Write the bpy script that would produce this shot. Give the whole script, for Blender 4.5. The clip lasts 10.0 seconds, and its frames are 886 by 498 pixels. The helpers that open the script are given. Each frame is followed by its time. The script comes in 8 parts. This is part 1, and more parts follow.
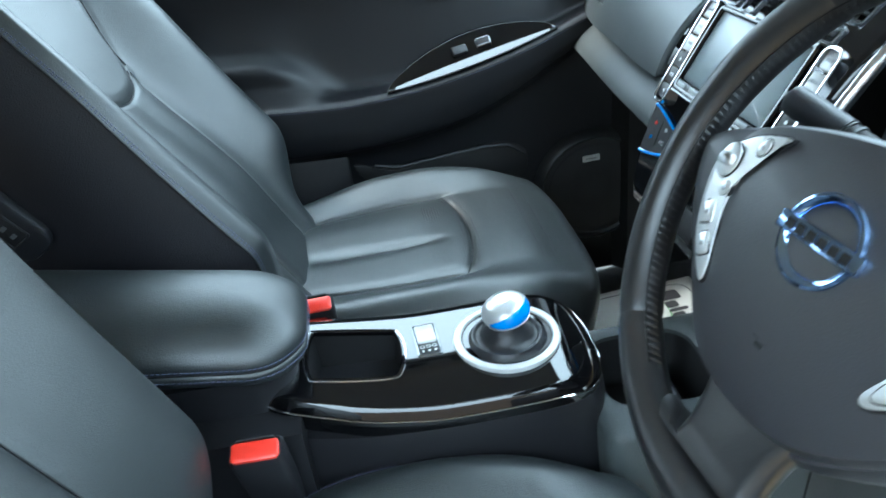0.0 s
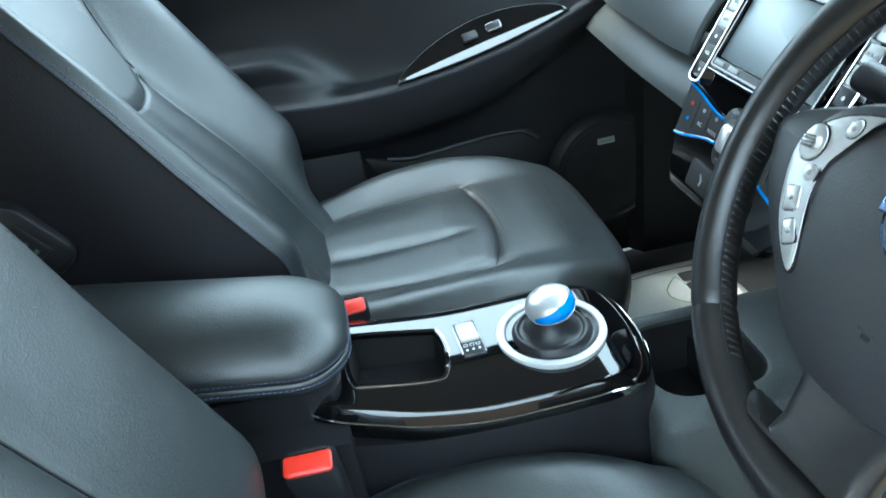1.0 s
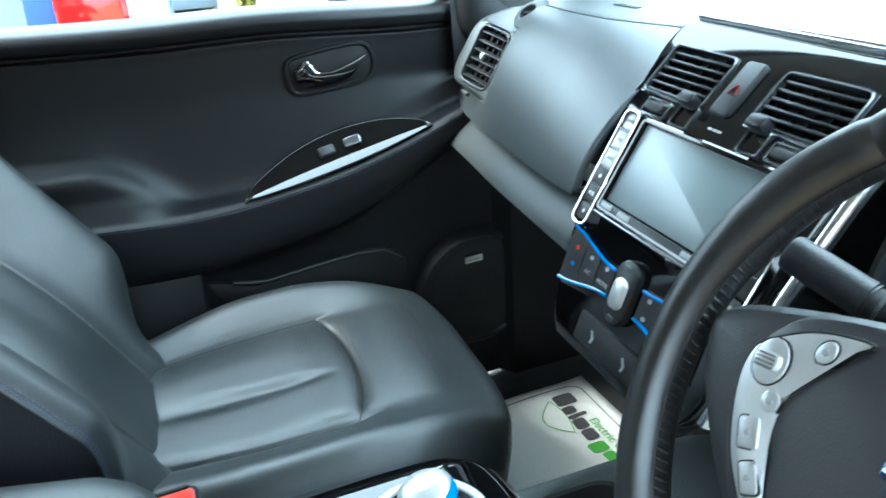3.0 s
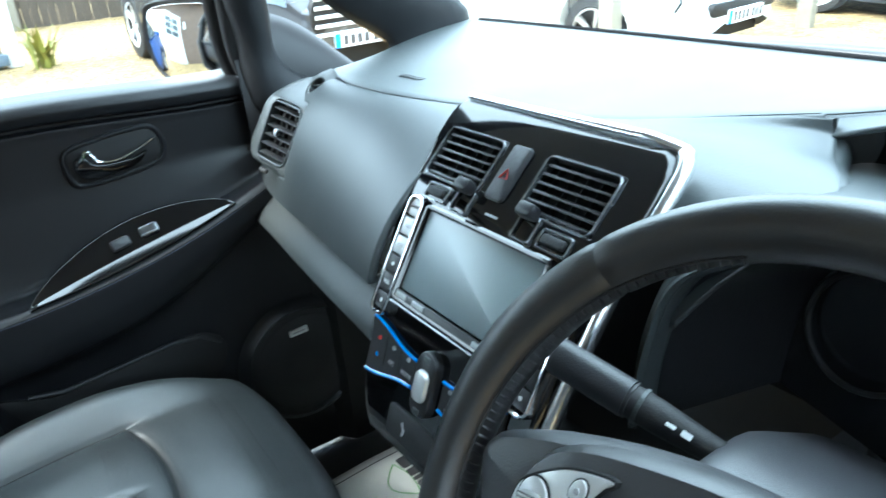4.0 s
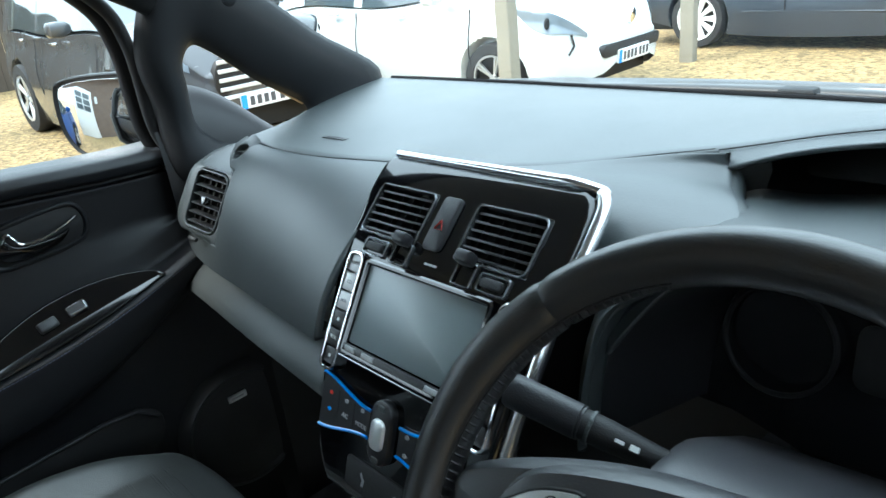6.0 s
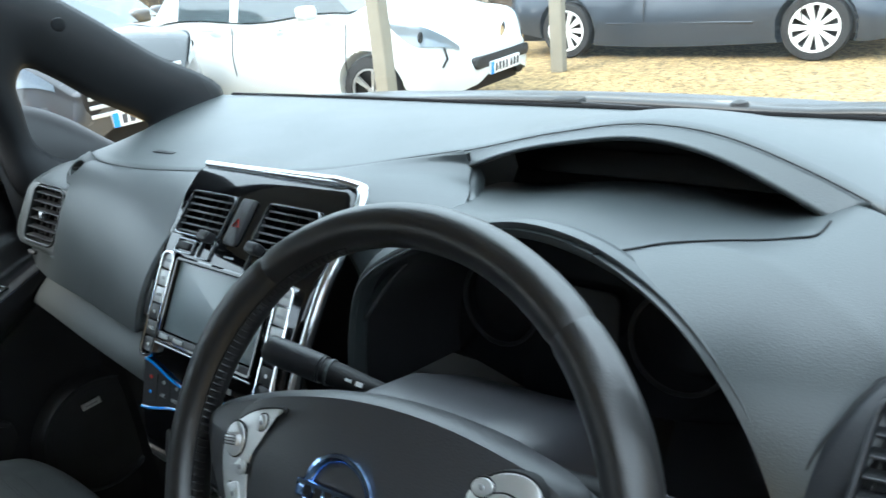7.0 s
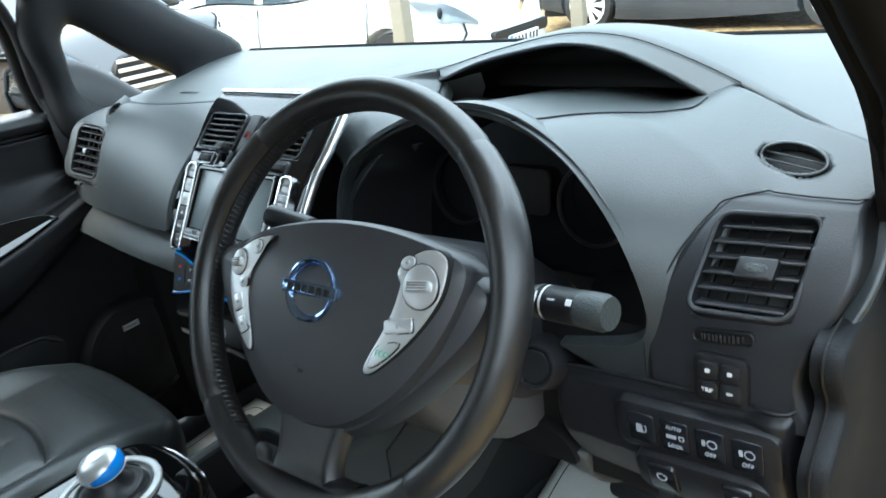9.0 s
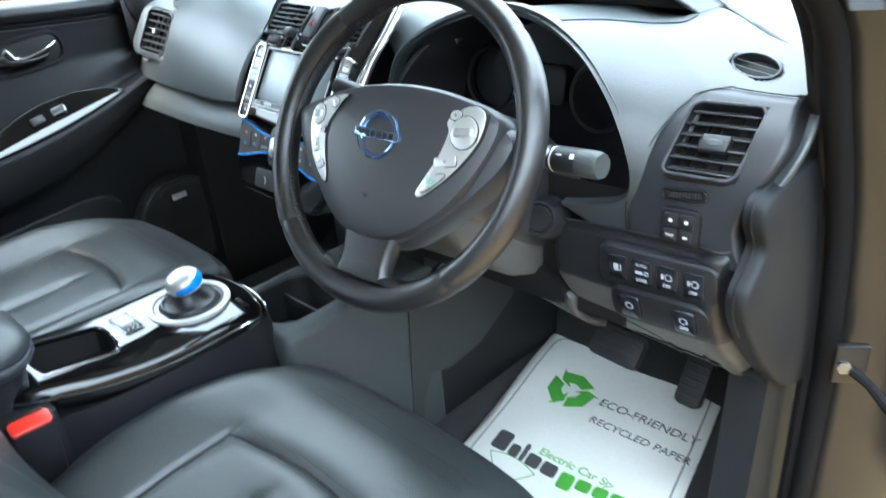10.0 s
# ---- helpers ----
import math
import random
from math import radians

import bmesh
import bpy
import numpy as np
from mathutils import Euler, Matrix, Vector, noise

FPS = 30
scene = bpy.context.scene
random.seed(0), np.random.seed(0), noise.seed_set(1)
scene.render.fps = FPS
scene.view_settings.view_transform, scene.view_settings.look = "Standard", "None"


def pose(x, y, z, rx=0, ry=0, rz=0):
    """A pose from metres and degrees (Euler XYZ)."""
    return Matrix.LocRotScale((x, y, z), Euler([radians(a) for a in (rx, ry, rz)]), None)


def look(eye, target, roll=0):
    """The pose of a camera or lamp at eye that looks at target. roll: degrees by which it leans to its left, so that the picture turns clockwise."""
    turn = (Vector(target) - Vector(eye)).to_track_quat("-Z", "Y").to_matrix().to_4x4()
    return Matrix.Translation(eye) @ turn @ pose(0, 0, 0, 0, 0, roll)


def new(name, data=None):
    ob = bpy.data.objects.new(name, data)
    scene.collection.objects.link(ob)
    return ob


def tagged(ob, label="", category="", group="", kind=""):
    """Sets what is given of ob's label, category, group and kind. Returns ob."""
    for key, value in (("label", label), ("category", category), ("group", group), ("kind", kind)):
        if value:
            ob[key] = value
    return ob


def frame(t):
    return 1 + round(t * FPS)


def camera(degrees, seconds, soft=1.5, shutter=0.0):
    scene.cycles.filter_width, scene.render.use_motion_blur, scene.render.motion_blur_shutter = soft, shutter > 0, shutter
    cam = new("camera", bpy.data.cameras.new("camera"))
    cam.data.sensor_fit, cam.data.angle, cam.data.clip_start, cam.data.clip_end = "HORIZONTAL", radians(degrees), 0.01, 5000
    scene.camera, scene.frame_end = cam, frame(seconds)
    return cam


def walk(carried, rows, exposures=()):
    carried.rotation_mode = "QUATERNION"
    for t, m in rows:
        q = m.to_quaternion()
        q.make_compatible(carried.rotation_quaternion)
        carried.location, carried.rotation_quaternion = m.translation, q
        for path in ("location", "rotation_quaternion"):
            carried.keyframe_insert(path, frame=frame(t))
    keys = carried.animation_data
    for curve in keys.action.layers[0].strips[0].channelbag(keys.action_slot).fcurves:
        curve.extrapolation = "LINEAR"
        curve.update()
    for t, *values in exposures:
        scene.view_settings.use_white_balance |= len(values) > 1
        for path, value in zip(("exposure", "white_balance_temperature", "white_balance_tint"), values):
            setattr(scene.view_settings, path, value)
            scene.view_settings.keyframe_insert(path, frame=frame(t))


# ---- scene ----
cam = camera(61.5, 10.0, shutter=0.3)
PATH = [
    (0, (0.687, -0.093, 1.323), (-1.043, 0.065, 0.331), -6.9),
    (0.5, (0.664, -0.157, 1.306), (-1.028, 0.031, 0.257), -8.5),
    (1, (0.653, -0.137, 1.326), (-1.055, 0.033, 0.3), -9.4),
    (1.5, (0.634, -0.095, 1.357), (-1.143, -0.109, 0.439), -8.2),
    (2, (0.569, -0.113, 1.315), (-1.201, -0.097, 0.385), -9.9),
    (2.2, (0.547, -0.138, 1.308), (-1.226, 0.011, 0.394), -8.1),
    (3.5, (0.497, -0.064, 1.353), (-1.15, 0.68, 0.496), -5.1),
    (4, (0.492, -0.034, 1.373), (-1.061, 0.922, 0.551), -5.5),
    (4.5, (0.483, -0.024, 1.381), (-0.966, 1.107, 0.593), -5.8),
    (5, (0.458, -0.05, 1.399), (-1.014, 1.085, 0.661), -7.8),
    (6.5, (0.584, -0.068, 1.389), (-0.828, 1.154, 0.672), -7.9),
    (7, (0.681, -0.073, 1.402), (-0.587, 1.288, 0.668), -7.6),
    (7.5, (0.719, -0.096, 1.404), (-0.497, 1.315, 0.675), -7.2),
    (8, (0.756, -0.103, 1.404), (-0.461, 1.303, 0.666), -7.3),
    (8.5, (0.796, -0.113, 1.395), (-0.439, 1.265, 0.637), -8.1),
    (9, (0.847, -0.172, 1.355), (-0.474, 1.121, 0.592), -9.3),
    (9.5, (0.899, -0.246, 1.36), (-0.467, 0.975, 0.558), -9.6),
    (10, (0.968, -0.348, 1.366), (-0.316, 0.874, 0.439), -4.9),
]
walk(cam, [(t, look(eye, target, roll)) for t, eye, target, roll in PATH],
     [(0.0, 2.78, 5850, 3), (1.5, 2.86, 5850, 0), (2.2, 2.86, 5850, 0), (3.5, 2.85, 5800, 0), (4.5, 2.18, 5950, 4), (5.2, 1.82, 6050, 4), (6.5, 1.68, 6200, 6), (7.0, 1.70, 6250, 7), (7.5, 1.50, 6300, 7), (8.5, 1.52, 6300, 7), (9.0, 1.90, 6300, 7), (9.5, 2.58, 6200, 7), (10.0, 2.92, 6200, 9)])

# ---- world and light ----
world = bpy.data.worlds.new("overcast_sky")
scene.world = world
world.use_nodes = True
_n = world.node_tree.nodes
_sky = _n.new("ShaderNodeTexSky")
_sky.sky_type, _sky.sun_disc = "NISHITA", False
SUN_EL, SUN_AZ = radians(48), radians(200)
_sky.sun_elevation, _sky.sun_rotation = SUN_EL, SUN_AZ
_sky.dust_density, _sky.air_density, _sky.ozone_density = 4.0, 1.0, 1.0
_mixw = _n.new("ShaderNodeMix")
_mixw.data_type = "RGBA"
_mixw.inputs[0].default_value = 0.72
_mixw.inputs[7].default_value = (8.0, 9.6, 10.6, 1)
world.node_tree.links.new(_sky.outputs[0], _mixw.inputs[6])
# an overcast sky is about three times as bright overhead as at the horizon
_tcw, _sep, _grad = _n.new("ShaderNodeTexCoord"), _n.new("ShaderNodeSeparateXYZ"), _n.new("ShaderNodeMapRange")
_grad.inputs["From Min"].default_value, _grad.inputs["From Max"].default_value = 0.0, 1.0
_grad.inputs["To Min"].default_value, _grad.inputs["To Max"].default_value = 0.62, 1.75
_vmul = _n.new("ShaderNodeVectorMath")
_vmul.operation = "SCALE"
world.node_tree.links.new(_tcw.outputs["Generated"], _sep.inputs[0])
world.node_tree.links.new(_sep.outputs[2], _grad.inputs["Value"])
world.node_tree.links.new(_grad.outputs[0], _vmul.inputs["Scale"])
world.node_tree.links.new(_mixw.outputs[2], _vmul.inputs[0])
world.node_tree.links.new(_vmul.outputs[0], _n["Background"].inputs[0])
_n["Background"].inputs[1].default_value = 0.15
_sl = bpy.data.lights.new("sun", "SUN")
_sl.energy, _sl.angle, _sl.color = 1.2, radians(15), (1.0, 0.96, 0.9)
_so = new("sun", _sl)
_so.matrix_world = look((0, 0, 0), (math.sin(SUN_AZ) * -math.cos(SUN_EL), math.cos(SUN_AZ) * -math.cos(SUN_EL), -math.sin(SUN_EL)))

# ---- small builders ----
SM = 40


def add(bm, vs, fs):
    v = [bm.verts.new(p) for p in vs]
    for f in fs:
        try:
            bm.faces.new([v[i] for i in f])
        except ValueError:
            pass
    return v


def grid(bm, f, nu, nv, closeu=False, closev=False):
    """A net of quads over f(u, v), u and v from 0 to 1."""
    uu = nu if closeu else nu + 1
    vv = nv if closev else nv + 1
    vs = [f(i / nu, j / nv) for i in range(uu) for j in range(vv)]
    fs = []
    for i in range(nu):
        for j in range(nv):
            a, b = i, (i + 1) % uu
            c, d = j, (j + 1) % vv
            fs.append((a * vv + c, b * vv + c, b * vv + d, a * vv + d))
    return add(bm, vs, fs)


def key(*rows):
    """Smooth curve through rows (t, a, b, ...): a function of t."""
    r = np.array(rows, float)
    t, p = r[:, 0], r[:, 1:]
    m = np.gradient(p, t, axis=0) if len(t) > 2 else np.repeat([(p[1] - p[0]) / (t[1] - t[0])], 2, 0)

    def f(x):
        x = min(max(x, t[0]), t[-1])
        i = min(max(int(np.searchsorted(t, x)) - 1, 0), len(t) - 2)
        h = t[i + 1] - t[i]
        s = (x - t[i]) / h
        v = ((2 * s**3 - 3 * s**2 + 1) * p[i] + (s**3 - 2 * s**2 + s) * h * m[i]
             + (3 * s**2 - 2 * s**3) * p[i + 1] + (s**3 - s**2) * h * m[i + 1])
        return v if len(v) > 1 else float(v[0])
    return f


def spline(pts, n=6, closed=False):
    """Points along a smooth curve through pts."""
    p = [Vector(a) for a in pts]
    k = len(p)
    out = []
    for i in range(k if closed else k - 1):
        a, b, c, d = (p[(i + j) % k] if closed else p[min(max(i + j, 0), k - 1)] for j in (-1, 0, 1, 2))
        for s in range(n):
            t = s / n
            out.append(0.5 * (2 * b + (c - a) * t + (2 * a - 5 * b + 4 * c - d) * t * t + (3 * b - a - 3 * c + d) * t**3))
    if not closed:
        out.append(p[-1])
    return out


def bez(a, b, c, d, t):
    return tuple((1 - t)**3 * w + 3 * (1 - t)**2 * t * x + 3 * (1 - t) * t * t * y + t**3 * z for w, x, y, z in zip(a, b, c, d))


def sst(a, b, x):
    x = min(max((x - a) / (b - a), 0), 1)
    return x * x * (3 - 2 * x)


def tube(bm, pts, r, n=10, closed=False, flat=1.0, cap=True):
    """A round bar along pts; r: radius, or a function of 0..1; flat: squash across."""
    p = [Vector(a) for a in pts]
    k = len(p)
    rings = []
    up = None
    for i in range(k):
        t = ((p[(i + 1) % k] - p[i - 1]) if closed else (p[min(i + 1, k - 1)] - p[max(i - 1, 0)])).normalized()
        if up is None:
            up = t.orthogonal().normalized()
        up = (up - t * up.dot(t)).normalized()
        sd = t.cross(up)
        rr = r(i / max(k - 1, 1)) if callable(r) else r
        rings.append([bm.verts.new(p[i] + rr * (math.cos(2 * math.pi * j / n) * up * flat + math.sin(2 * math.pi * j / n) * sd)) for j in range(n)])
    for i in range(k if closed else k - 1):
        a, b = rings[i], rings[(i + 1) % k]
        for j in range(n):
            bm.faces.new((a[j], a[(j + 1) % n], b[(j + 1) % n], b[j]))
    if cap and not closed:
        bm.faces.new(rings[0][::-1])
        bm.faces.new(rings[-1])


def loft(bm, rings, cap=True, closed=True):
    vs = [[bm.verts.new(q) for q in ring] for ring in rings]
    n = len(vs[0])
    for a, b in zip(vs, vs[1:]):
        for j in range(n if closed else n - 1):
            bm.faces.new((a[j], a[(j + 1) % n], b[(j + 1) % n], b[j]))
    if cap:
        bm.faces.new(vs[0][::-1])
        bm.faces.new(vs[-1])
    return vs


def rrect(w, h, r, n=4):
    r = min(r, w / 2 - 1e-5, h / 2 - 1e-5)
    out = []
    for cx, cy, a in ((w / 2 - r, h / 2 - r, 0), (-w / 2 + r, h / 2 - r, 90), (-w / 2 + r, -h / 2 + r, 180), (w / 2 - r, -h / 2 + r, 270)):
        for i in range(n + 1):
            b = radians(a + 90 * i / n)
            out.append((cx + r * math.cos(b), cy + r * math.sin(b)))
    return out


def oval(a, b, n=32):
    return [(a * math.cos(2 * math.pi * i / n), b * math.sin(2 * math.pi * i / n)) for i in range(n)]


def shrink(o, d):
    """The outline o drawn inwards by d."""
    n = len(o)
    out = []
    for i in range(n):
        a, b, c = Vector(o[i - 1]), Vector(o[i]), Vector(o[(i + 1) % n])
        e, f = (b - a), (c - b)
        e = e.normalized() if e.length > 1e-9 else f.normalized()
        f = f.normalized() if f.length > 1e-9 else e
        t = e + f
        t = t.normalized() if t.length > 1e-6 else e
        nn = Vector((-t.y, t.x))
        out.append(tuple(b + nn * d))
    return out


def plate(bm, o, m, z0, z1, ch=0.001):
    """A slab with the outline o (counter-clockwise) from z0 to z1 in the frame m, with a rounded upper edge."""
    rings = [[m @ Vector((x, y, z0)) for x, y in o], [m @ Vector((x, y, z1 - ch)) for x, y in o]]
    if ch:
        rings.append([m @ Vector((x, y, z1 - 0.3 * ch)) for x, y in shrink(o, 0.3 * ch)])
        rings.append([m @ Vector((x, y, z1)) for x, y in shrink(o, ch)])
    loft(bm, rings)


def ring_plate(bm, o, wdt, m, z0, z1):
    """A frame: the outline o with a hole, wdt wide."""
    i = shrink(o, wdt)
    c = shrink(o, wdt * 0.3)
    d = shrink(o, wdt * 0.7)
    loops = [[m @ Vector((x, y, z)) for x, y in q] for q, z in ((o, z0), (o, z1 - 0.3 * wdt), (c, z1), (d, z1), (i, z1 - 0.3 * wdt), (i, z0))]
    vs = [[bm.verts.new(q) for q in r] for r in loops]
    n = len(o)
    for a, b in zip(vs, vs[1:] + vs[:1]):
        for j in range(n):
            bm.faces.new((a[j], a[(j + 1) % n], b[(j + 1) % n], b[j]))


def box(bm, m, sx, sy, sz, r=0.0, n=2):
    """A box round the frame m's origin, its upright edges rounded by r."""
    o = rrect(sx, sy, max(r, 0.0004), n)
    ch = min(r, sz / 3, sx / 3, sy / 3)
    if ch > 0:
        loft(bm, [[m @ Vector((x, y, z)) for x, y in q] for q, z in ((shrink(o, ch), -sz / 2), (shrink(o, 0.3 * ch), -sz / 2 + 0.3 * ch), (o, -sz / 2 + ch), (o, sz / 2 - ch), (shrink(o, 0.3 * ch), sz / 2 - 0.3 * ch), (shrink(o, ch), sz / 2))])
    else:
        loft(bm, [[m @ Vector((x, y, z)) for x, y in o] for z in (-sz / 2, sz / 2)])


def lathe(bm, prof, m, n=28, cap=False):
    rings = [[m @ Vector((r * math.cos(2 * math.pi * j / n), r * math.sin(2 * math.pi * j / n), z)) for j in range(n)] for r, z in prof]
    loft(bm, rings, cap=cap)


def frame3(o, x, y):
    """The frame at o with its x along x and its y near y."""
    x = Vector(x).normalized()
    z = x.cross(Vector(y)).normalized()
    y = z.cross(x)
    m = Matrix((x, y, z)).transposed().to_4x4()
    m.translation = o
    return m


def thing(name, label, category, group="", kind="", m=None):
    ob = new(name)
    ob.empty_display_size = 0.05
    if m is not None:
        ob.matrix_basis = m
    return tagged(ob, label, category, group, kind)


def part(name, bm, material, parent=None, label="", angle=SM, mods=()):
    """Links bm as one mesh object under its thing."""
    bmesh.ops.recalc_face_normals(bm, faces=bm.faces)
    me = bpy.data.meshes.new(name)
    bm.to_mesh(me)
    bm.free()
    me.shade_smooth()
    me.set_sharp_from_angle(angle=radians(angle))
    mats = material if isinstance(material, (list, tuple)) else [material]
    for a in mats:
        me.materials.append(a)
    ob = new(name, me)
    if parent is not None:
        ob.parent = parent
    if label:
        ob["label"] = label
    for kind, val in mods:
        if kind == "thick":
            s = ob.modifiers.new("thick", "SOLIDIFY")
            s.thickness, s.offset = val, -1
        elif kind == "bevel":
            s = ob.modifiers.new("bevel", "BEVEL")
            s.width, s.segments, s.limit_method = val, 2, "ANGLE"
    return ob


def solo(name, bm, material, label, category, group="", kind="", angle=SM, mods=()):
    return tagged(part(name, bm, material, None, "", angle, mods), label, category, group, kind)


def words(name, s, size, m, material, parent, depth=0.0004, label="", align="CENTER"):
    """Raised lettering with the built-in font, as a mesh."""
    cu = bpy.data.curves.new(name, "FONT")
    cu.body, cu.size, cu.extrude, cu.align_x, cu.align_y = s, size, depth, align, "CENTER"
    tmp = bpy.data.objects.new(name, cu)
    scene.collection.objects.link(tmp)
    bpy.context.view_layer.update()
    me = bpy.data.meshes.new_from_object(tmp.evaluated_get(bpy.context.evaluated_depsgraph_get()))
    bpy.data.objects.remove(tmp)
    me.name = name
    me.transform(m)
    me.materials.clear()
    me.materials.append(material)
    ob = new(name, me)
    ob.parent = parent
    if label:
        ob["label"] = label
    return ob


def out2(pts, n=5):
    """A smooth outline through pts, counter-clockwise."""
    o = [(p.x, p.y) for p in spline([(x, y, 0) for x, y in pts], n, True)]
    a = sum(p[0] * q[1] - q[0] * p[1] for p, q in zip(o, o[1:] + o[:1]))
    return o if a > 0 else o[::-1]


def cut(bm, m, w, h, r=None):
    """Opens the surface inside the frame m's oblong (or oval, r="oval")."""
    inv = m.inverted()
    gone = []
    for f in bm.faces:
        p = inv @ f.calc_center_median()
        if abs(p.z) < 0.03 and ((abs(p.x) < w / 2 and abs(p.y) < h / 2) if r != "oval" else (p.x / w) ** 2 * 4 + (p.y / h) ** 2 * 4 < 1):
            gone.append(f)
    bmesh.ops.delete(bm, geom=gone, context="FACES")


def B():
    return bmesh.new()


# ---- materials ----
def mat(name, col, rough=0.5, metal=0.0, var=0.15, vscale=6.0, grain=0.0, gscale=600.0, gtype="voronoi", wave=0.0, wscale=18.0,
        coat=0.0, spec=0.5, rvar=0.08, emit=0.0, col2=None, sheen=0.0, dist=0.001):
    m = bpy.data.materials.new(name)
    m.use_nodes = True
    nt = m.node_tree
    b = nt.nodes["Principled BSDF"]
    L = nt.links.new
    tc = nt.nodes.new("ShaderNodeTexCoord")
    n1 = nt.nodes.new("ShaderNodeTexNoise")
    n1.inputs["Scale"].default_value, n1.inputs["Detail"].default_value = vscale, 6
    n2 = nt.nodes.new("ShaderNodeTexNoise")
    n2.inputs["Scale"].default_value, n2.inputs["Detail"].default_value = vscale * 14, 4
    for n in (n1, n2):
        L(tc.outputs["Object"], n.inputs["Vector"])
    mx = nt.nodes.new("ShaderNodeMix")
    mx.data_type = "RGBA"
    c = np.array(col)
    mx.inputs[6].default_value = (*(c * (1 - var)), 1)
    mx.inputs[7].default_value = (*(np.array(col2) if col2 is not None else np.minimum(c * (1 + var), 1)), 1)
    ad = nt.nodes.new("ShaderNodeMath")
    ad.operation = "MULTIPLY_ADD"
    ad.inputs[1].default_value = 0.5
    hv = nt.nodes.new("ShaderNodeMath")
    hv.operation = "MULTIPLY"
    hv.inputs[1].default_value = 0.5
    L(n2.outputs[0], hv.inputs[0])
    L(n1.outputs[0], ad.inputs[0])
    L(hv.outputs[0], ad.inputs[2])
    L(ad.outputs[0], mx.inputs[0])
    L(mx.outputs[2], b.inputs["Base Color"])
    rr = nt.nodes.new("ShaderNodeMapRange")
    rr.inputs["To Min"].default_value, rr.inputs["To Max"].default_value = max(rough - rvar, 0.02), min(rough + rvar, 1)
    L(n1.outputs[0], rr.inputs["Value"])
    L(rr.outputs[0], b.inputs["Roughness"])
    b.inputs["Metallic"].default_value = metal
    b.inputs["Specular IOR Level"].default_value = spec
    b.inputs["Coat Weight"].default_value = coat
    b.inputs["Coat Roughness"].default_value = 0.04
    b.inputs["Sheen Weight"].default_value = sheen
    if emit:
        b.inputs["Emission Color"].default_value = (*col, 1)
        b.inputs["Emission Strength"].default_value = emit
    prev = None
    if wave:
        bp = nt.nodes.new("ShaderNodeBump")
        bp.inputs["Strength"].default_value, bp.inputs["Distance"].default_value = wave, 0.004
        nw = nt.nodes.new("ShaderNodeTexNoise")
        nw.inputs["Scale"].default_value, nw.inputs["Detail"].default_value = wscale, 3
        L(tc.outputs["Object"], nw.inputs["Vector"])
        L(nw.outputs[0], bp.inputs["Height"])
        prev = bp
    if grain:
        bp = nt.nodes.new("ShaderNodeBump")
        bp.inputs["Strength"].default_value, bp.inputs["Distance"].default_value = grain, dist
        if gtype == "noise":
            g = nt.nodes.new("ShaderNodeTexNoise")
            g.inputs["Detail"].default_value = 3
            out = g.outputs[0]
        else:
            g = nt.nodes.new("ShaderNodeTexVoronoi")
            if gtype == "dots":
                g.inputs["Randomness"].default_value = 0.0
            out = g.outputs["Distance"]
        g.inputs["Scale"].default_value = gscale
        L(tc.outputs["Object"], g.inputs["Vector"])
        if gtype == "dots":
            cl = nt.nodes.new("ShaderNodeMapRange")
            cl.inputs["From Min"].default_value, cl.inputs["From Max"].default_value = 0.12, 0.3
            L(out, cl.inputs["Value"])
            out = cl.outputs[0]
            hole = nt.nodes.new("ShaderNodeMix")
            hole.data_type = "RGBA"
            hole.inputs[6].default_value = (0.001, 0.001, 0.001, 1)
            L(mx.outputs[2], hole.inputs[7])
            L(out, hole.inputs[0])
            L(hole.outputs[2], b.inputs["Base Color"])
            lv = nt.nodes.new("ShaderNodeMath")
            lv.operation = "MULTIPLY"
            lv.inputs[1].default_value = spec
            L(out, lv.inputs[0])
            L(lv.outputs[0], b.inputs["Specular IOR Level"])
        L(out, bp.inputs["Height"])
        if prev:
            L(prev.outputs[0], bp.inputs["Normal"])
        prev = bp
    if prev:
        L(prev.outputs[0], b.inputs["Normal"])
    return m


def glass(name, tint=(0.95, 0.98, 0.975)):
    m = bpy.data.materials.new(name)
    m.use_nodes = True
    nt = m.node_tree
    nt.nodes.remove(nt.nodes["Principled BSDF"])
    tr = nt.nodes.new("ShaderNodeBsdfTransparent")
    tr.inputs[0].default_value = (*tint, 1)
    gl = nt.nodes.new("ShaderNodeBsdfGlossy")
    gl.inputs["Roughness"].default_value = 0.01
    fr = nt.nodes.new("ShaderNodeLayerWeight")
    pw = nt.nodes.new("ShaderNodeMath")
    pw.operation = "POWER"
    pw.inputs[1].default_value = 5.0
    nt.links.new(fr.outputs["Facing"], pw.inputs[0])
    ml = nt.nodes.new("ShaderNodeMath")
    ml.operation = "MULTIPLY_ADD"
    ml.inputs[1].default_value, ml.inputs[2].default_value = 0.5, 0.015
    nt.links.new(pw.outputs[0], ml.inputs[0])
    mx = nt.nodes.new("ShaderNodeMixShader")
    nt.links.new(ml.outputs[0], mx.inputs[0])
    nt.links.new(tr.outputs[0], mx.inputs[1])
    nt.links.new(gl.outputs[0], mx.inputs[2])
    nt.links.new(mx.outputs[0], nt.nodes["Material Output"].inputs[0])
    return m


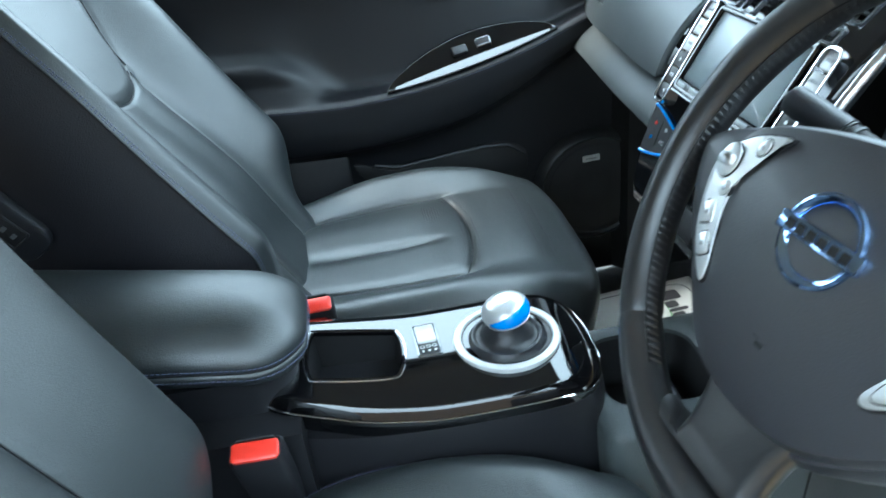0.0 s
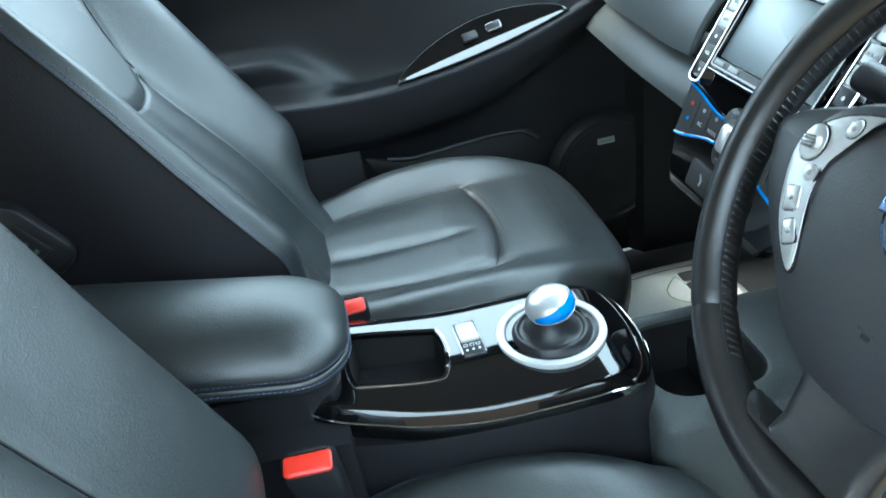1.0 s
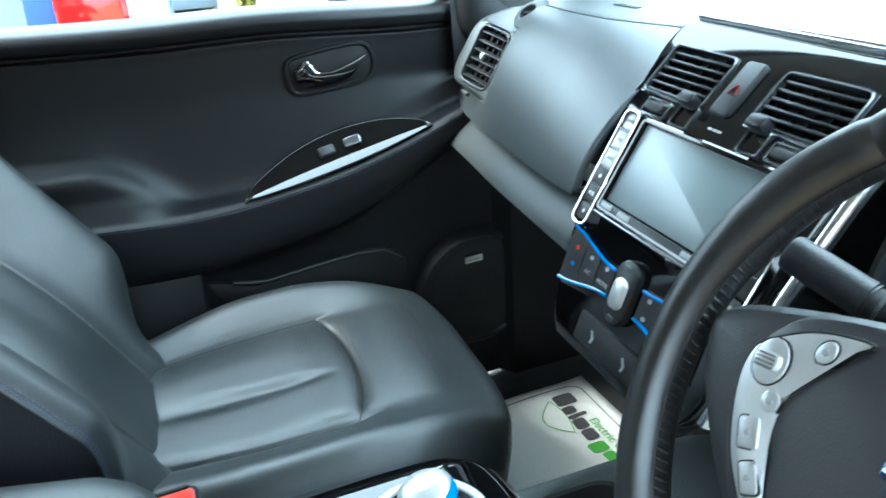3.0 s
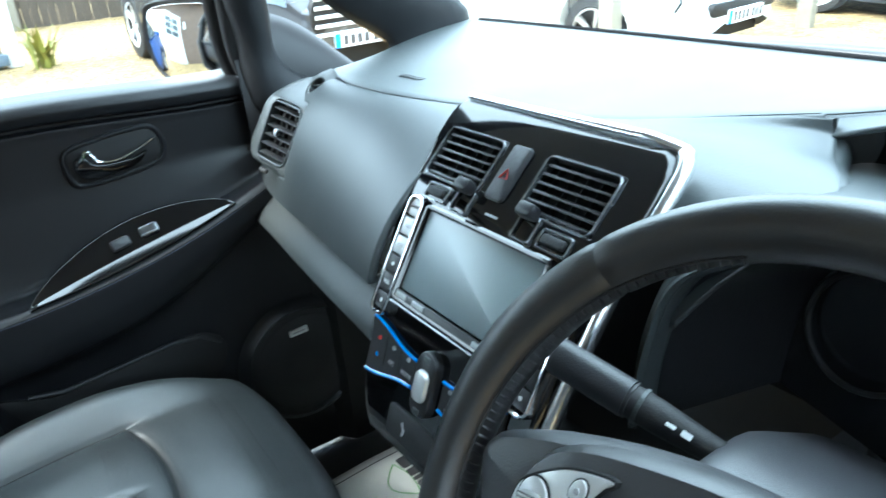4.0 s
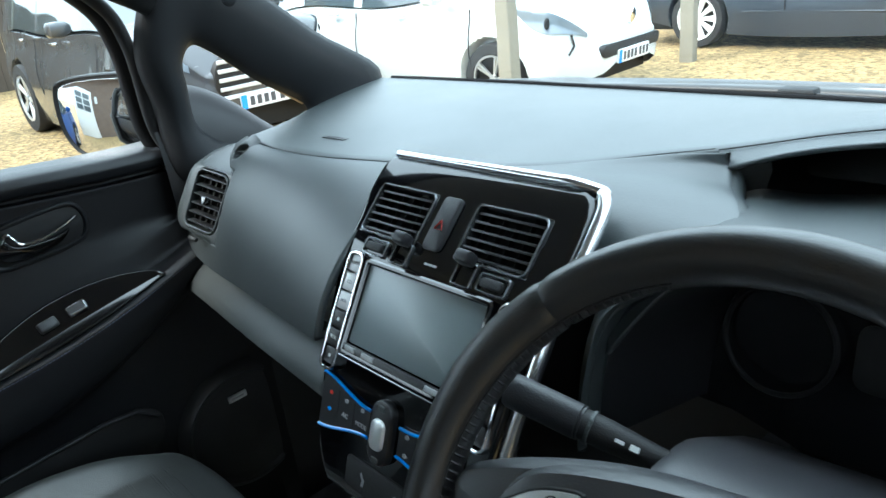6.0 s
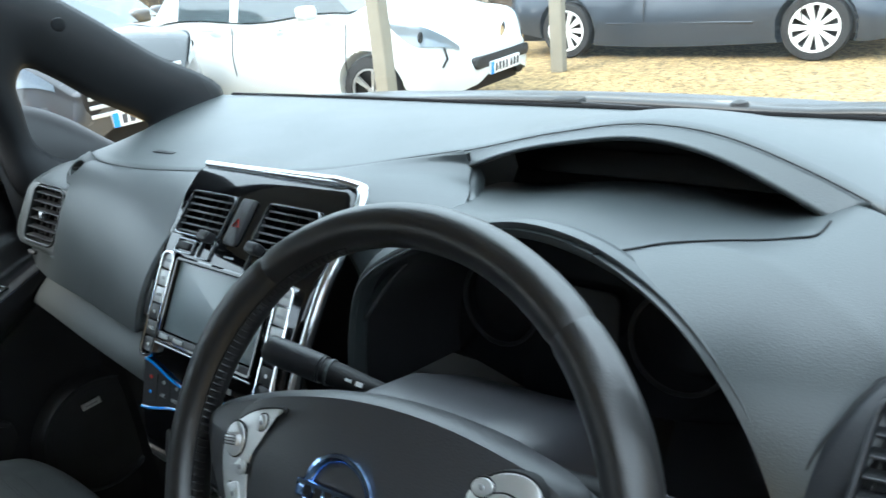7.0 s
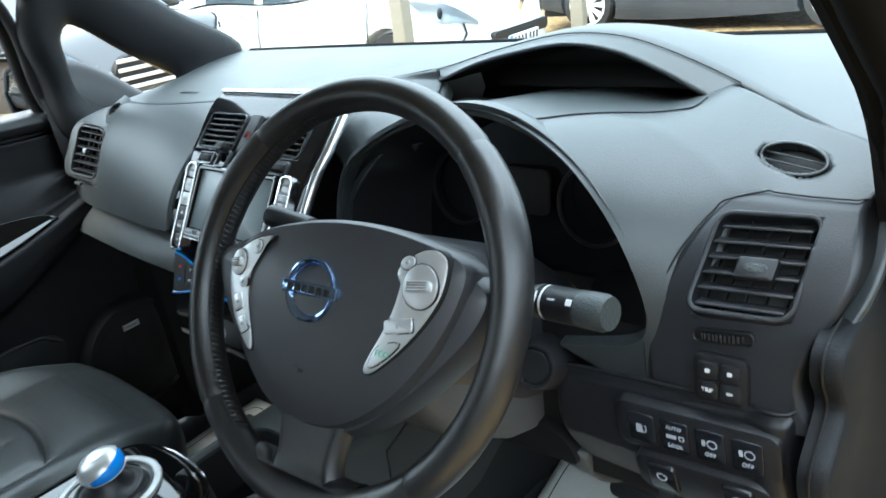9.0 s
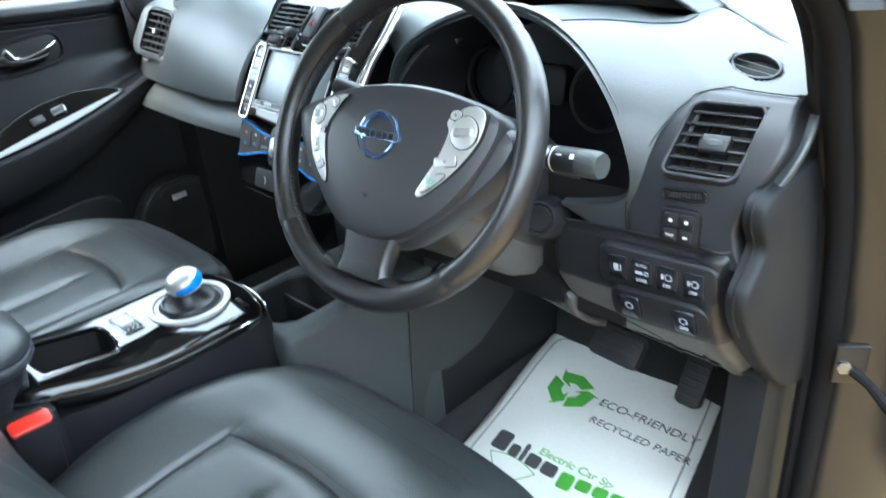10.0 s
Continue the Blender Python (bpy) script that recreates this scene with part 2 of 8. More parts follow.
LEATHER = mat("black_leather", (0.0125, 0.0165, 0.0178), 0.44, grain=0.30, gscale=620, wave=0.30, wscale=16, var=0.22, dist=0.0006, spec=1.0)
PERF = mat("perforated_leather", (0.0100, 0.0125, 0.0132), 0.40, spec=1.0, grain=0.7, gscale=240, gtype="dots", wave=0.25, wscale=22, var=0.2, dist=0.0008)
RIM_L = mat("wheel_leather", (0.011, 0.0105, 0.011), 0.36, spec=0.9, grain=0.14, gscale=800, wave=0.15, wscale=40, var=0.25, dist=0.0005)
SLAT = mat("vent_slat_plastic", (0.030, 0.031, 0.033), 0.3, spec=0.8, var=0.08)
DASH = mat("dash_soft_plastic", (0.036, 0.043, 0.045), 0.43, spec=0.8, grain=0.22, gscale=700, var=0.08, dist=0.0006)
VINYL = mat("black_seat_vinyl", (0.0120, 0.0112, 0.0140), 0.5, grain=0.3, gscale=600, var=0.15, spec=0.35)
DASHD = mat("dash_hard_plastic", (0.021, 0.0225, 0.026), 0.45, spec=0.6, grain=0.30, gscale=850, var=0.08, dist=0.0004)
PADM = mat("airbag_cover_plastic", (0.025, 0.025, 0.029), 0.42, spec=1.0, grain=0.30, gscale=900, var=0.08, dist=0.0003)
TRIM = mat("black_trim_plastic", (0.012, 0.012, 0.014), 0.42, grain=0.3, gscale=800, var=0.12, dist=0.0005)
DOORP = mat("door_vinyl", (0.0065, 0.0070, 0.0090), 0.44, spec=0.40, grain=0.25, gscale=650, var=0.12, wave=0.1, dist=0.0006)
BLACK = mat("matt_black_plastic", (0.004, 0.004, 0.0047), 0.6, grain=0.2, gscale=900, var=0.2)
GLOSS = mat("piano_black", (0.003, 0.003, 0.0035), 0.05, var=0.2, rvar=0.02, coat=0.4)
SWITCHB = mat("satin_switch_black", (0.010, 0.011, 0.015), 0.22, spec=0.8, var=0.15)
INSTR = mat("instrument_lens", (0.007, 0.0075, 0.009), 0.22, var=0.2, rvar=0.05)
GREY = mat("grey_lower_plastic", (0.070, 0.070, 0.069), 0.55, grain=0.4, gscale=600, var=0.08, dist=0.0006)
GREYD = mat("charcoal_lower_plastic", (0.046, 0.053, 0.053), 0.5, grain=0.5, gscale=520, var=0.1, dist=0.0008)
PALEKEY = mat("pale_silver_keys", (0.60, 0.61, 0.61), 0.35, metal=0.2, var=0.05)
SILVER = mat("satin_silver_paint", (0.66, 0.67, 0.67), 0.34, metal=0.6, var=0.06)
DARKSIL = mat("smoked_silver", (0.20, 0.21, 0.22), 0.20, metal=0.8, var=0.06)
SATINCH = mat("satin_chrome", (0.80, 0.82, 0.84), 0.22, metal=1.0, var=0.04, rvar=0.05)
CHROME = mat("chrome", (0.85, 0.86, 0.88), 0.08, metal=1.0, var=0.03, rvar=0.03)
BLUECHROME = mat("blue_tinted_chrome", (0.35, 0.52, 0.85), 0.1, metal=1.0, var=0.08, rvar=0.03)
BLUE = mat("blue_plastic_trim", (0.012, 0.27, 0.82), 0.15, var=0.15, coat=0.5)
WHITEP = mat("white_print", (0.75, 0.76, 0.76), 0.5, var=0.05)
PALEPR = mat("pale_switch_print", (0.46, 0.48, 0.52), 0.5, var=0.05)
GREYPR = mat("grey_print", (0.35, 0.36, 0.37), 0.5, var=0.05)
DIMPR = mat("dim_grey_print", (0.10, 0.10, 0.105), 0.5, var=0.05)
RED = mat("red_buckle_plastic", (0.75, 0.035, 0.02), 0.35, var=0.12)
DARKRED = mat("dark_red_print", (0.30, 0.02, 0.015), 0.5, var=0.1)
GREENPR = mat("green_print", (0.08, 0.38, 0.05), 0.6, var=0.1)
ECOG = mat("pale_green_print", (0.2, 0.55, 0.4), 0.5, var=0.05)
PAPER = mat("waxed_paper", (0.80, 0.81, 0.77), 0.6, var=0.06, vscale=9, wave=0.5, wscale=14)
INK = mat("dark_grey_print", (0.06, 0.06, 0.065), 0.6, var=0.1)
# the unlit screen's pale base colour stands in for reflected sky
SCREEN = mat("display_painted_sheen", (0.17, 0.21, 0.222), 0.30, var=0.05, rvar=0.04, spec=0.9)
DULLBLK = mat("weathered_black_plastic", (0.012, 0.012, 0.013), 0.95, spec=0.05, grain=0.3, gscale=500, var=0.2)
TUNP = mat("grey_tunnel_plastic", (0.036, 0.037, 0.036), 0.55, grain=0.4, gscale=600, var=0.1, dist=0.0006)
SCUTTLE = mat("greyed_scuttle_plastic", (0.040, 0.044, 0.048), 0.45, spec=0.6, grain=0.3, gscale=300, var=0.25)
CARPET = mat("black_carpet", (0.013, 0.013, 0.014), 0.95, grain=0.9, gscale=900, gtype="noise", var=0.4, sheen=0.15, dist=0.002)
SEAL = mat("door_seal_rubber", (0.006, 0.006, 0.007), 0.75, spec=0.15, var=0.2)
RUBBER = mat("black_rubber", (0.012, 0.012, 0.013), 0.6, grain=0.3, gscale=500, var=0.2)
THREAD = mat("blue_grey_thread", (0.09, 0.10, 0.16), 0.8, var=0.2)
SILVERP = mat("pale_silver_paint", (0.74, 0.75, 0.75), 0.34, metal=0.75, var=0.05)
PAINT_OWN = mat("bronze_grey_car_paint", (0.020, 0.0180, 0.0172), 0.38, metal=0.3, var=0.06, coat=0.25, grain=0.05, gscale=2500)
BRONZE = mat("tan_bronze_paint", (0.30, 0.21, 0.13), 0.4, metal=0.2, var=0.06)
PAINT_W = mat("white_car_paint", (0.58, 0.61, 0.61), 0.3, var=0.03, coat=0.6)
PAINT_D = mat("dark_blue_grey_car_paint", (0.035, 0.045, 0.060), 0.32, metal=0.15, var=0.08, coat=0.35)
PAINT_S = mat("dark_grey_car_paint", (0.05, 0.052, 0.055), 0.25, metal=0.15, var=0.08, coat=0.8)
PAINT_G = mat("slate_grey_car_paint", (0.11, 0.115, 0.13), 0.32, metal=0.15, var=0.08, coat=0.35)
PAINT_B = mat("bright_blue_car_paint", (0.004, 0.055, 0.24), 0.35, var=0.08, coat=0.15)
HEADLINER = mat("grey_headliner", (0.52, 0.52, 0.50), 0.9, grain=0.4, gscale=700, gtype="noise", var=0.06)
PILLAR = mat("pillar_trim", (0.011, 0.012, 0.014), 0.6, spec=0.3, grain=0.3, gscale=600, var=0.1)
WEED = mat("weed_leaf", (0.16, 0.19, 0.03), 0.5, col2=(0.32, 0.30, 0.06), var=0.3)
TYRE = mat("tyre_rubber", (0.018, 0.018, 0.019), 0.75, grain=0.3, gscale=300, var=0.25)
LAMP_CLEAR = mat("headlamp_lens", (0.16, 0.20, 0.24), 0.12, var=0.3, coat=1.0)
CARGLASS = mat("dark_car_glass", (0.03, 0.045, 0.05), 0.04, var=0.3, coat=1.0, spec=0.8)
SILVERW = mat("alloy_silver", (0.62, 0.63, 0.64), 0.3, metal=0.7, var=0.08)
POSTW = mat("weathered_post_wood", (0.20, 0.18, 0.14), 0.85, col2=(0.33, 0.30, 0.24), grain=0.6, gscale=60, gtype="noise", var=0.25, vscale=5, dist=0.004)
FENCEW = mat("dark_fence_wood", (0.055, 0.042, 0.032), 0.85, col2=(0.13, 0.10, 0.075), grain=0.6, gscale=40, gtype="noise", var=0.3, vscale=3, dist=0.004)
SHEDW = mat("brown_shed_wood", (0.11, 0.075, 0.055), 0.8, col2=(0.20, 0.145, 0.11), grain=0.5, gscale=40, gtype="noise", var=0.25, vscale=4, dist=0.004)
WHITEB = mat("white_joinery_paint", (0.72, 0.72, 0.70), 0.5, var=0.06)
DOORG = mat("blue_grey_joinery_paint", (0.10, 0.13, 0.16), 0.45, var=0.1)
WIN_GLASS = glass("clear_car_glass")
MIRROR = mat("mirror_silvering", (0.88, 0.89, 0.9), 0.015, metal=1.0, var=0.0, rvar=0.01)

# ---- ground: a sheet of tan gravel and wood chips that falls a little to the car's right ----
EXT = Matrix.Translation((0, 0, -0.03)) @ pose(0, 0, 0, -0.83, 1.56, 0)


def gravel_material():
    m = mat("tan_gravel", (0.20, 0.125, 0.048), 0.9, col2=(0.40, 0.275, 0.125), vscale=1.2, var=0.3)
    nt = m.node_tree
    b = nt.nodes["Principled BSDF"]
    tc = nt.nodes.new("ShaderNodeTexCoord")
    v = nt.nodes.new("ShaderNodeTexVoronoi")
    v.inputs["Scale"].default_value = 26
    nt.links.new(tc.outputs["Object"], v.inputs["Vector"])
    hs = nt.nodes.new("ShaderNodeHueSaturation")
    sp = nt.nodes.new("ShaderNodeSeparateColor")
    nt.links.new(v.outputs["Color"], sp.inputs[0])
    mr = nt.nodes.new("ShaderNodeMapRange")
    mr.inputs["To Min"].default_value, mr.inputs["To Max"].default_value = 0.45, 1.5
    nt.links.new(sp.outputs[0], mr.inputs["Value"])
    nt.links.new(mr.outputs[0], hs.inputs["Value"])
    old = b.inputs["Base Color"].links[0].from_socket
    nt.links.new(old, hs.inputs["Color"])
    nt.links.new(hs.outputs[0], b.inputs["Base Color"])
    bp = nt.nodes.new("ShaderNodeBump")
    bp.inputs["Strength"].default_value, bp.inputs["Distance"].default_value = 0.9, 0.02
    nt.links.new(v.outputs["Distance"], bp.inputs["Height"])
    nt.links.new(bp.outputs[0], b.inputs["Normal"])
    return m


GRAVEL = gravel_material()
bm = B()
grid(bm, lambda u, v: EXT @ Vector(((u - 0.5) * 600, (v - 0.5) * 600, 0)), 8, 8)
solo("ground", bm, GRAVEL, "tan gravel and wood chip yard, dry and loose", "ground", kind="structure")

# ---- our car's shell ----
car_body = thing("car_body", "bronze-grey hatchback body round the cabin, driver's door open", "car body", kind="structure")

# dash curves: x -> (y, z)
SEAM = key((-0.70, 0.505, 1.138), (-0.64, 0.474, 1.156), (-0.56, 0.440, 1.165), (-0.33, 0.412, 1.172), (-0.19, 0.422, 1.178), (-0.05, 0.442, 1.182), (0.04, 0.468, 1.188), (0.11, 0.500, 1.196),
           (0.173, 0.526, 1.203), (0.283, 0.530, 1.227), (0.387, 0.530, 1.241), (0.446, 0.530, 1.235), (0.511, 0.530, 1.213), (0.561, 0.530, 1.190), (0.628, 0.500, 1.168), (0.715, 0.450, 1.148))
GLOVE = key((-0.70, 0.350, 0.990), (-0.555, 0.318, 1.000), (-0.38, 0.297, 1.008), (-0.24, 0.275, 1.020), (-0.10, 0.247, 1.043))
LOWER = key((-0.70, 0.320, 0.935), (-0.60, 0.310, 0.938), (-0.35, 0.275, 0.957), (-0.10, 0.238, 0.985))


def front_edge(x):
    return 0.796 - 0.018 * x - 0.012 * (x / 0.70) ** 4, 1.187


dashboard = thing("dashboard", "dark grey soft-touch dashboard with hooded upper display recess", "dashboard", kind="structure")


def pad(u, v):
    x = -0.70 + 1.415 * u
    (ys, zs), (yw, zw) = SEAM(x), front_edge(x)
    if v < 0.06:
        a = (1 - v / 0.06)
        return x, ys + 0.003 + 0.010 * (v / 0.06) - 0.0 * a, zs - 0.007 * a * a
    w = (v - 0.06) / 0.94
    y = ys + 0.013 + (yw - ys - 0.013) * w
    z = zs + (zw - zs) * sst(0, 1, w) + 0.006 * math.sin(math.pi * w)
    return x, y, z


bm = B()
grid(bm, pad, 110, 26)
part("upper_pad", bm, DASH, dashboard, mods=[("thick", 0.01)])


def face(u, v):
    x = -0.70 + 0.578 * u
    (ys, zs), (yg, zg) = SEAM(x), GLOVE(x)
    if v > 0.93:
        w = (v - 0.93) / 0.07
        return x, yg + 0.03 * w, zg - 0.004 * w
    t = v / 0.93
    y, z = bez((ys, zs), (ys - 0.045, zs - 0.004), (yg + 0.020, zg + 0.085), (yg, zg), t)
    return x, y, z


SKEW = Matrix(((1, 0.16, 0, 0), (0, 1, 0, 0), (0, 0, 1, 0), (0, 0, 0, 1)))
# the end vent sits in a pod turned towards the cabin
m_vl = frame3((-0.550, 0.3425, 1.0965), (0.975, 0.17, -0.14), (0.07, 0.42, 0.90))
m_dl = frame3((-0.535, 0.4075, 1.1575), (1, 0.05, 0.12), (0, 0.72, 0.69))
bm = B()
grid(bm, face, 150, 110)
cut(bm, m_vl, 0.090, 0.116)
cut(bm, m_dl, 0.046, 0.030, "oval")
part("glovebox_face", bm, DASH, dashboard, mods=[("thick", 0.008)])
bm = B()


def face_y(x, z):
    u = (min(max(x, -0.70), -0.13) + 0.70) / 0.578
    return min((face(u, q) for q in np.linspace(0.0, 0.93, 120)), key=lambda p: abs(p[2] - z))[1]


def pod_ring(w, h, r, dx, dy, t):
    """From the vent's mouth (t = 0) out to the dash's own face (t = 1)."""
    out = []
    for x, y in rrect(w, h, r, 8):
        p = m_vl @ Vector((x + dx + 0.13 * y, y + dy, 0.0))
        q = face_y(p.x, p.z) + 0.004
        side = sst(-0.60, -0.68, p.x) if p.x < -0.60 else 0.0
        q += (0.350 + 0.40 * max(0.0, p.z - 1.05) - q) * side
        p.y += (q - p.y) * t ** 2
        out.append(p)
    return out


rings = [[m_vl @ Vector((x + 0.13 * y, y, z)) for x, y in rrect(w, h, r, 8)] for w, h, r, z in ((0.076, 0.094, 0.016, -0.012), (0.077, 0.095, 0.016, -0.003), (0.080, 0.098, 0.018, 0.0))]
rings += [pod_ring(0.080 + 0.108 * t, 0.098 + 0.020 * t, 0.018 + 0.024 * t, -0.026 * t, -0.008 * t, t) for t in (0.08, 0.2, 0.35, 0.5, 0.65, 0.8, 0.92, 1.0)]
rings.append([p + Vector((0, 0.05, 0)) for p in rings[-1]])
loft(bm, rings, cap=False)
ep = part("end_vent_pod", bm, DASH, dashboard, "grained end vent surround", angle=60)
bm = B()
tube(bm, [p + Vector((0, -0.0006, 0)) for p in rings[8] if p.x > -0.545], 0.0008, 5)
part("pod_seam", bm, BLACK, ep)
bm = B()
box(bm, m_vl @ pose(-0.012, -0.061, 0.001), 0.018, 0.007, 0.006, 0.002)
part("vent_slider", bm, RUBBER, ep)


def band(u, v):
    x = -0.70 + 0.60 * u
    (yg, zg), (yl, zl) = GLOVE(x), LOWER(x)
    if v < 0.1:
        return x, yg + 0.034 - 0.018 * v / 0.1, zg - 0.014 - 0.006 * v / 0.1
    if v > 0.75:
        w = (v - 0.75) / 0.25
        return x, yl + 0.17 * w, zl - 0.012 * w
    t = (v - 0.1) / 0.65
    return x, yg + 0.016 + (yl - yg - 0.016) * t - 0.007 * math.sin(math.pi * t), zg - 0.020 + (zl - zg + 0.020) * t


bm = B()
grid(bm, band, 40, 24)
part("lower_band", bm, GREYD, dashboard, "charcoal grained lower band", mods=[("thick", 0.006)])
bm = B()
grid(bm, lambda u, v: (-0.70 + 0.6 * u, GLOVE(-0.70 + 0.6 * u)[0] + 0.026, GLOVE(-0.70 + 0.6 * u)[1] + 0.006 - 0.03 * v), 30, 2)
part("gap_backing", bm, BLACK, dashboard, "dark gap under the glovebox lid")



STR = spline([(0.186, 0.5195, 1.2025), (0.187, 0.517, 1.187), (0.198, 0.497, 1.177), (0.219, 0.470, 1.175), (0.236, 0.440, 1.171), (0.240, 0.400, 1.160), (0.215, 0.360, 1.130), (0.190, 0.336, 1.090)], 8)


def strut_edge(v):
    i = v * (len(STR) - 1)
    k = min(int(i), len(STR) - 2)
    return STR[k].lerp(STR[k + 1], i - k)


def bridge(u, v):
    x = -0.125 + 0.311 * u
    ys, zs = SEAM(x)
    p = Vector((x, *bez((ys, zs - 0.003), (ys - 0.03, zs - 0.005), (0.415, 1.188), (0.402, 1.150), v)))
    return p.lerp(strut_edge(v), sst(0.02, 0.186, x) ** 1.5)


bm = B()
grid(bm, bridge, 44, 40)
part("stack_shoulder", bm, DASH, dashboard, mods=[("thick", 0.004)])
# driver's side shell round the instrument opening
lip = spline([(0.172, 0.312, 1.005), (0.176, 0.320, 1.070), (0.192, 0.330, 1.128), (0.244, 0.333, 1.166), (0.310, 0.338, 1.193), (0.370, 0.342, 1.206), (0.430, 0.343, 1.197),
              (0.486, 0.338, 1.168), (0.527, 0.333, 1.125), (0.554, 0.330, 1.076), (0.566, 0.328, 1.030), (0.548, 0.327, 1.004), (0.475, 0.325, 0.985)], 6)
crest = spline([(0.166, 0.318, 1.005), (0.167, 0.330, 1.080), (0.182, 0.352, 1.138), (0.235, 0.400, 1.180), (0.300, 0.400, 1.190), (0.370, 0.390, 1.197), (0.435, 0.372, 1.192),
                (0.500, 0.410, 1.187), (0.555, 0.420, 1.165), (0.620, 0.400, 1.125), (0.640, 0.355, 1.055), (0.620, 0.335, 0.985), (0.520, 0.330, 0.965)], 6)
outer = spline([(0.158, 0.330, 1.005), (0.158, 0.350, 1.090), (0.172, 0.395, 1.145), (0.185, 0.545, 1.158), (0.236, 0.575, 1.155), (0.330, 0.575, 1.168), (0.418, 0.575, 1.170),
                (0.490, 0.572, 1.163), (0.555, 0.528, 1.186), (0.630, 0.500, 1.165), (0.715, 0.448, 1.144), (0.715, 0.350, 1.050), (0.600, 0.335, 0.945)], 6)


def shell(u, v):
    i = u * (len(lip) - 1)
    k = min(int(i), len(lip) - 2)
    f = i - k
    a, b, c = (r[k].lerp(r[k + 1], f) for r in (lip, crest, outer))
    if v < 0.12:
        w = 1 - v / 0.12
        ctr = Vector((0.355, 0.40, 1.07))
        return a + (ctr - a) * 0.03 * w + Vector((0, 0.02 * w * w, 0))
    t = (v - 0.12) / 0.88
    p = a.lerp(b, t)
    q = b.lerp(c, t)
    return p.lerp(q, t) * 0.5 + (a.lerp(b, t * 2) if t < 0.5 else b.lerp(c, t * 2 - 1)) * 0.5


m_dr = frame3((0.640, 0.450, 1.1445), (1, -0.15, -0.12), (0, 0.75, 0.66))
bm = B()
grid(bm, shell, 220, 60)
cut(bm, m_dr, 0.0575, 0.0300, "oval")
part("cluster_surround", bm, DASH, dashboard, mods=[("thick", 0.006)])
# instrument bowl
bm = B()


def bowl(u, v):
    i = u * (len(lip) - 1)
    k = min(int(i), len(lip) - 2)
    a = lip[k].lerp(lip[k + 1], i - k)
    c = Vector((0.360, 0.45, 1.06))
    s = 1 - 0.03 - 0.22 * v
    return c.x + (a.x - c.x) * s, a.y + 0.02 + 0.10 * v, c.z + (a.z - c.z) * s


grid(bm, bowl, 70, 8)
part("instrument_bowl", bm, TRIM, dashboard, "matt black instrument bowl")
bm = B()
rim = [bowl(i / 40, 1) for i in range(41)]
rim += [(0.30, rim[-1][1], 0.985)]
loft(bm, [[(x, y - 0.004, z) for x, y, z in rim], [(x, y + 0.01, z) for x, y, z in rim]])
instr = part("instrument_glass", bm, INSTR, dashboard, "unlit dark instrument panel")
for dx, rr in ((-0.09, 0.045), (0.09, 0.045)):
    bm = B()
    mm = frame3((0.365 + dx, 0.435, 1.085), (1, 0, 0), (0, 0.2, 1))
    ring_plate(bm, oval(rr, rr, 36), 0.004, mm, 0, 0.004)
    part("dial_ring", bm, BLACK, instr)
bm = B()
mm = frame3((0.365, 0.437, 1.09), (1, 0, 0), (0, 0.2, 1))
plate(bm, rrect(0.07, 0.05, 0.01), mm, 0, 0.003)
part("trip_display", bm, BLACK, instr, "unlit trip display")
# hood lip and the dark recess under it
HOODL = key((0.180, 1.187), (0.237, 1.208), (0.315, 1.225), (0.389, 1.232), (0.442, 1.223), (0.496, 1.200), (0.545, 1.174))


def hood(u, v):
    x = 0.172 + 0.392 * u
    xx = 0.180 + 0.365 * u
    ys, zs = SEAM(x)
    a = Vector((x, ys + 0.002, zs - 0.002))
    b = Vector((xx, 0.513, HOODL(xx)))
    return a.lerp(b, v)


bm = B()
grid(bm, hood, 50, 6)
part("hood_lip", bm, DASH, dashboard, "smooth grey hood edge", angle=25, mods=[("thick", 0.004)])
bm = B()
tube(bm, [Vector(hood(u, 0.0)) + Vector((0, -0.001, 0.0008)) for u in np.linspace(0, 1, 50)], 0.0007, 5)
part("hood_lip_seam", bm, BLACK, dashboard)


def recess(u, v):
    xx = 0.180 + 0.365 * u
    z = HOODL(xx)
    s = math.sin(math.pi * u) ** 0.4
    rows = ((0.514, z), (0.555, z - 0.004), (0.605, z - 0.018 * s - 0.002), (0.612, 1.16), (0.600, 1.145))
    k = min(int(v * 4), 3)
    f = v * 4 - k
    y, q = (rows[k][j] + (rows[k + 1][j] - rows[k][j]) * f for j in (0, 1))
    return xx, y, max(q, 1.145)


bm = B()
grid(bm, recess, 40, 12)
part("recess_lining", bm, BLACK, dashboard, "black lining of the upper display recess")
bm = B()
plate(bm, rrect(0.27, 0.028, 0.01), frame3((0.355, 0.598, 1.178), (1, 0, 0), (0, 0.5, 1)), 0, 0.004)
part("speed_display", bm, BLACK, dashboard, "unlit black speed display")
# the hood's strut on the stack side: a rounded inner edge that turns into the recess


def strut(u, v):
    r = strut_edge(0.13 + 0.62 * v)
    a = u * math.pi / 2
    return r + Vector((0.009 * math.sin(a) + 0.004 * u, 0.006 * u, -0.007 * (1 - math.cos(a)) - 0.022 * max(0, u - 0.6)))


bm = B()
grid(bm, strut, 8, 40)
part("hood_strut", bm, DASH, dashboard, "smooth strut under the hood's end", mods=[("thick", 0.003)])
bm = B()
tube(bm, [strut_edge(v) + Vector((0.0004, -0.0006, 0.0006)) for v in np.linspace(0.0, 0.15, 12)], 0.0010, 5)
part("strut_seam", bm, BLACK, dashboard)
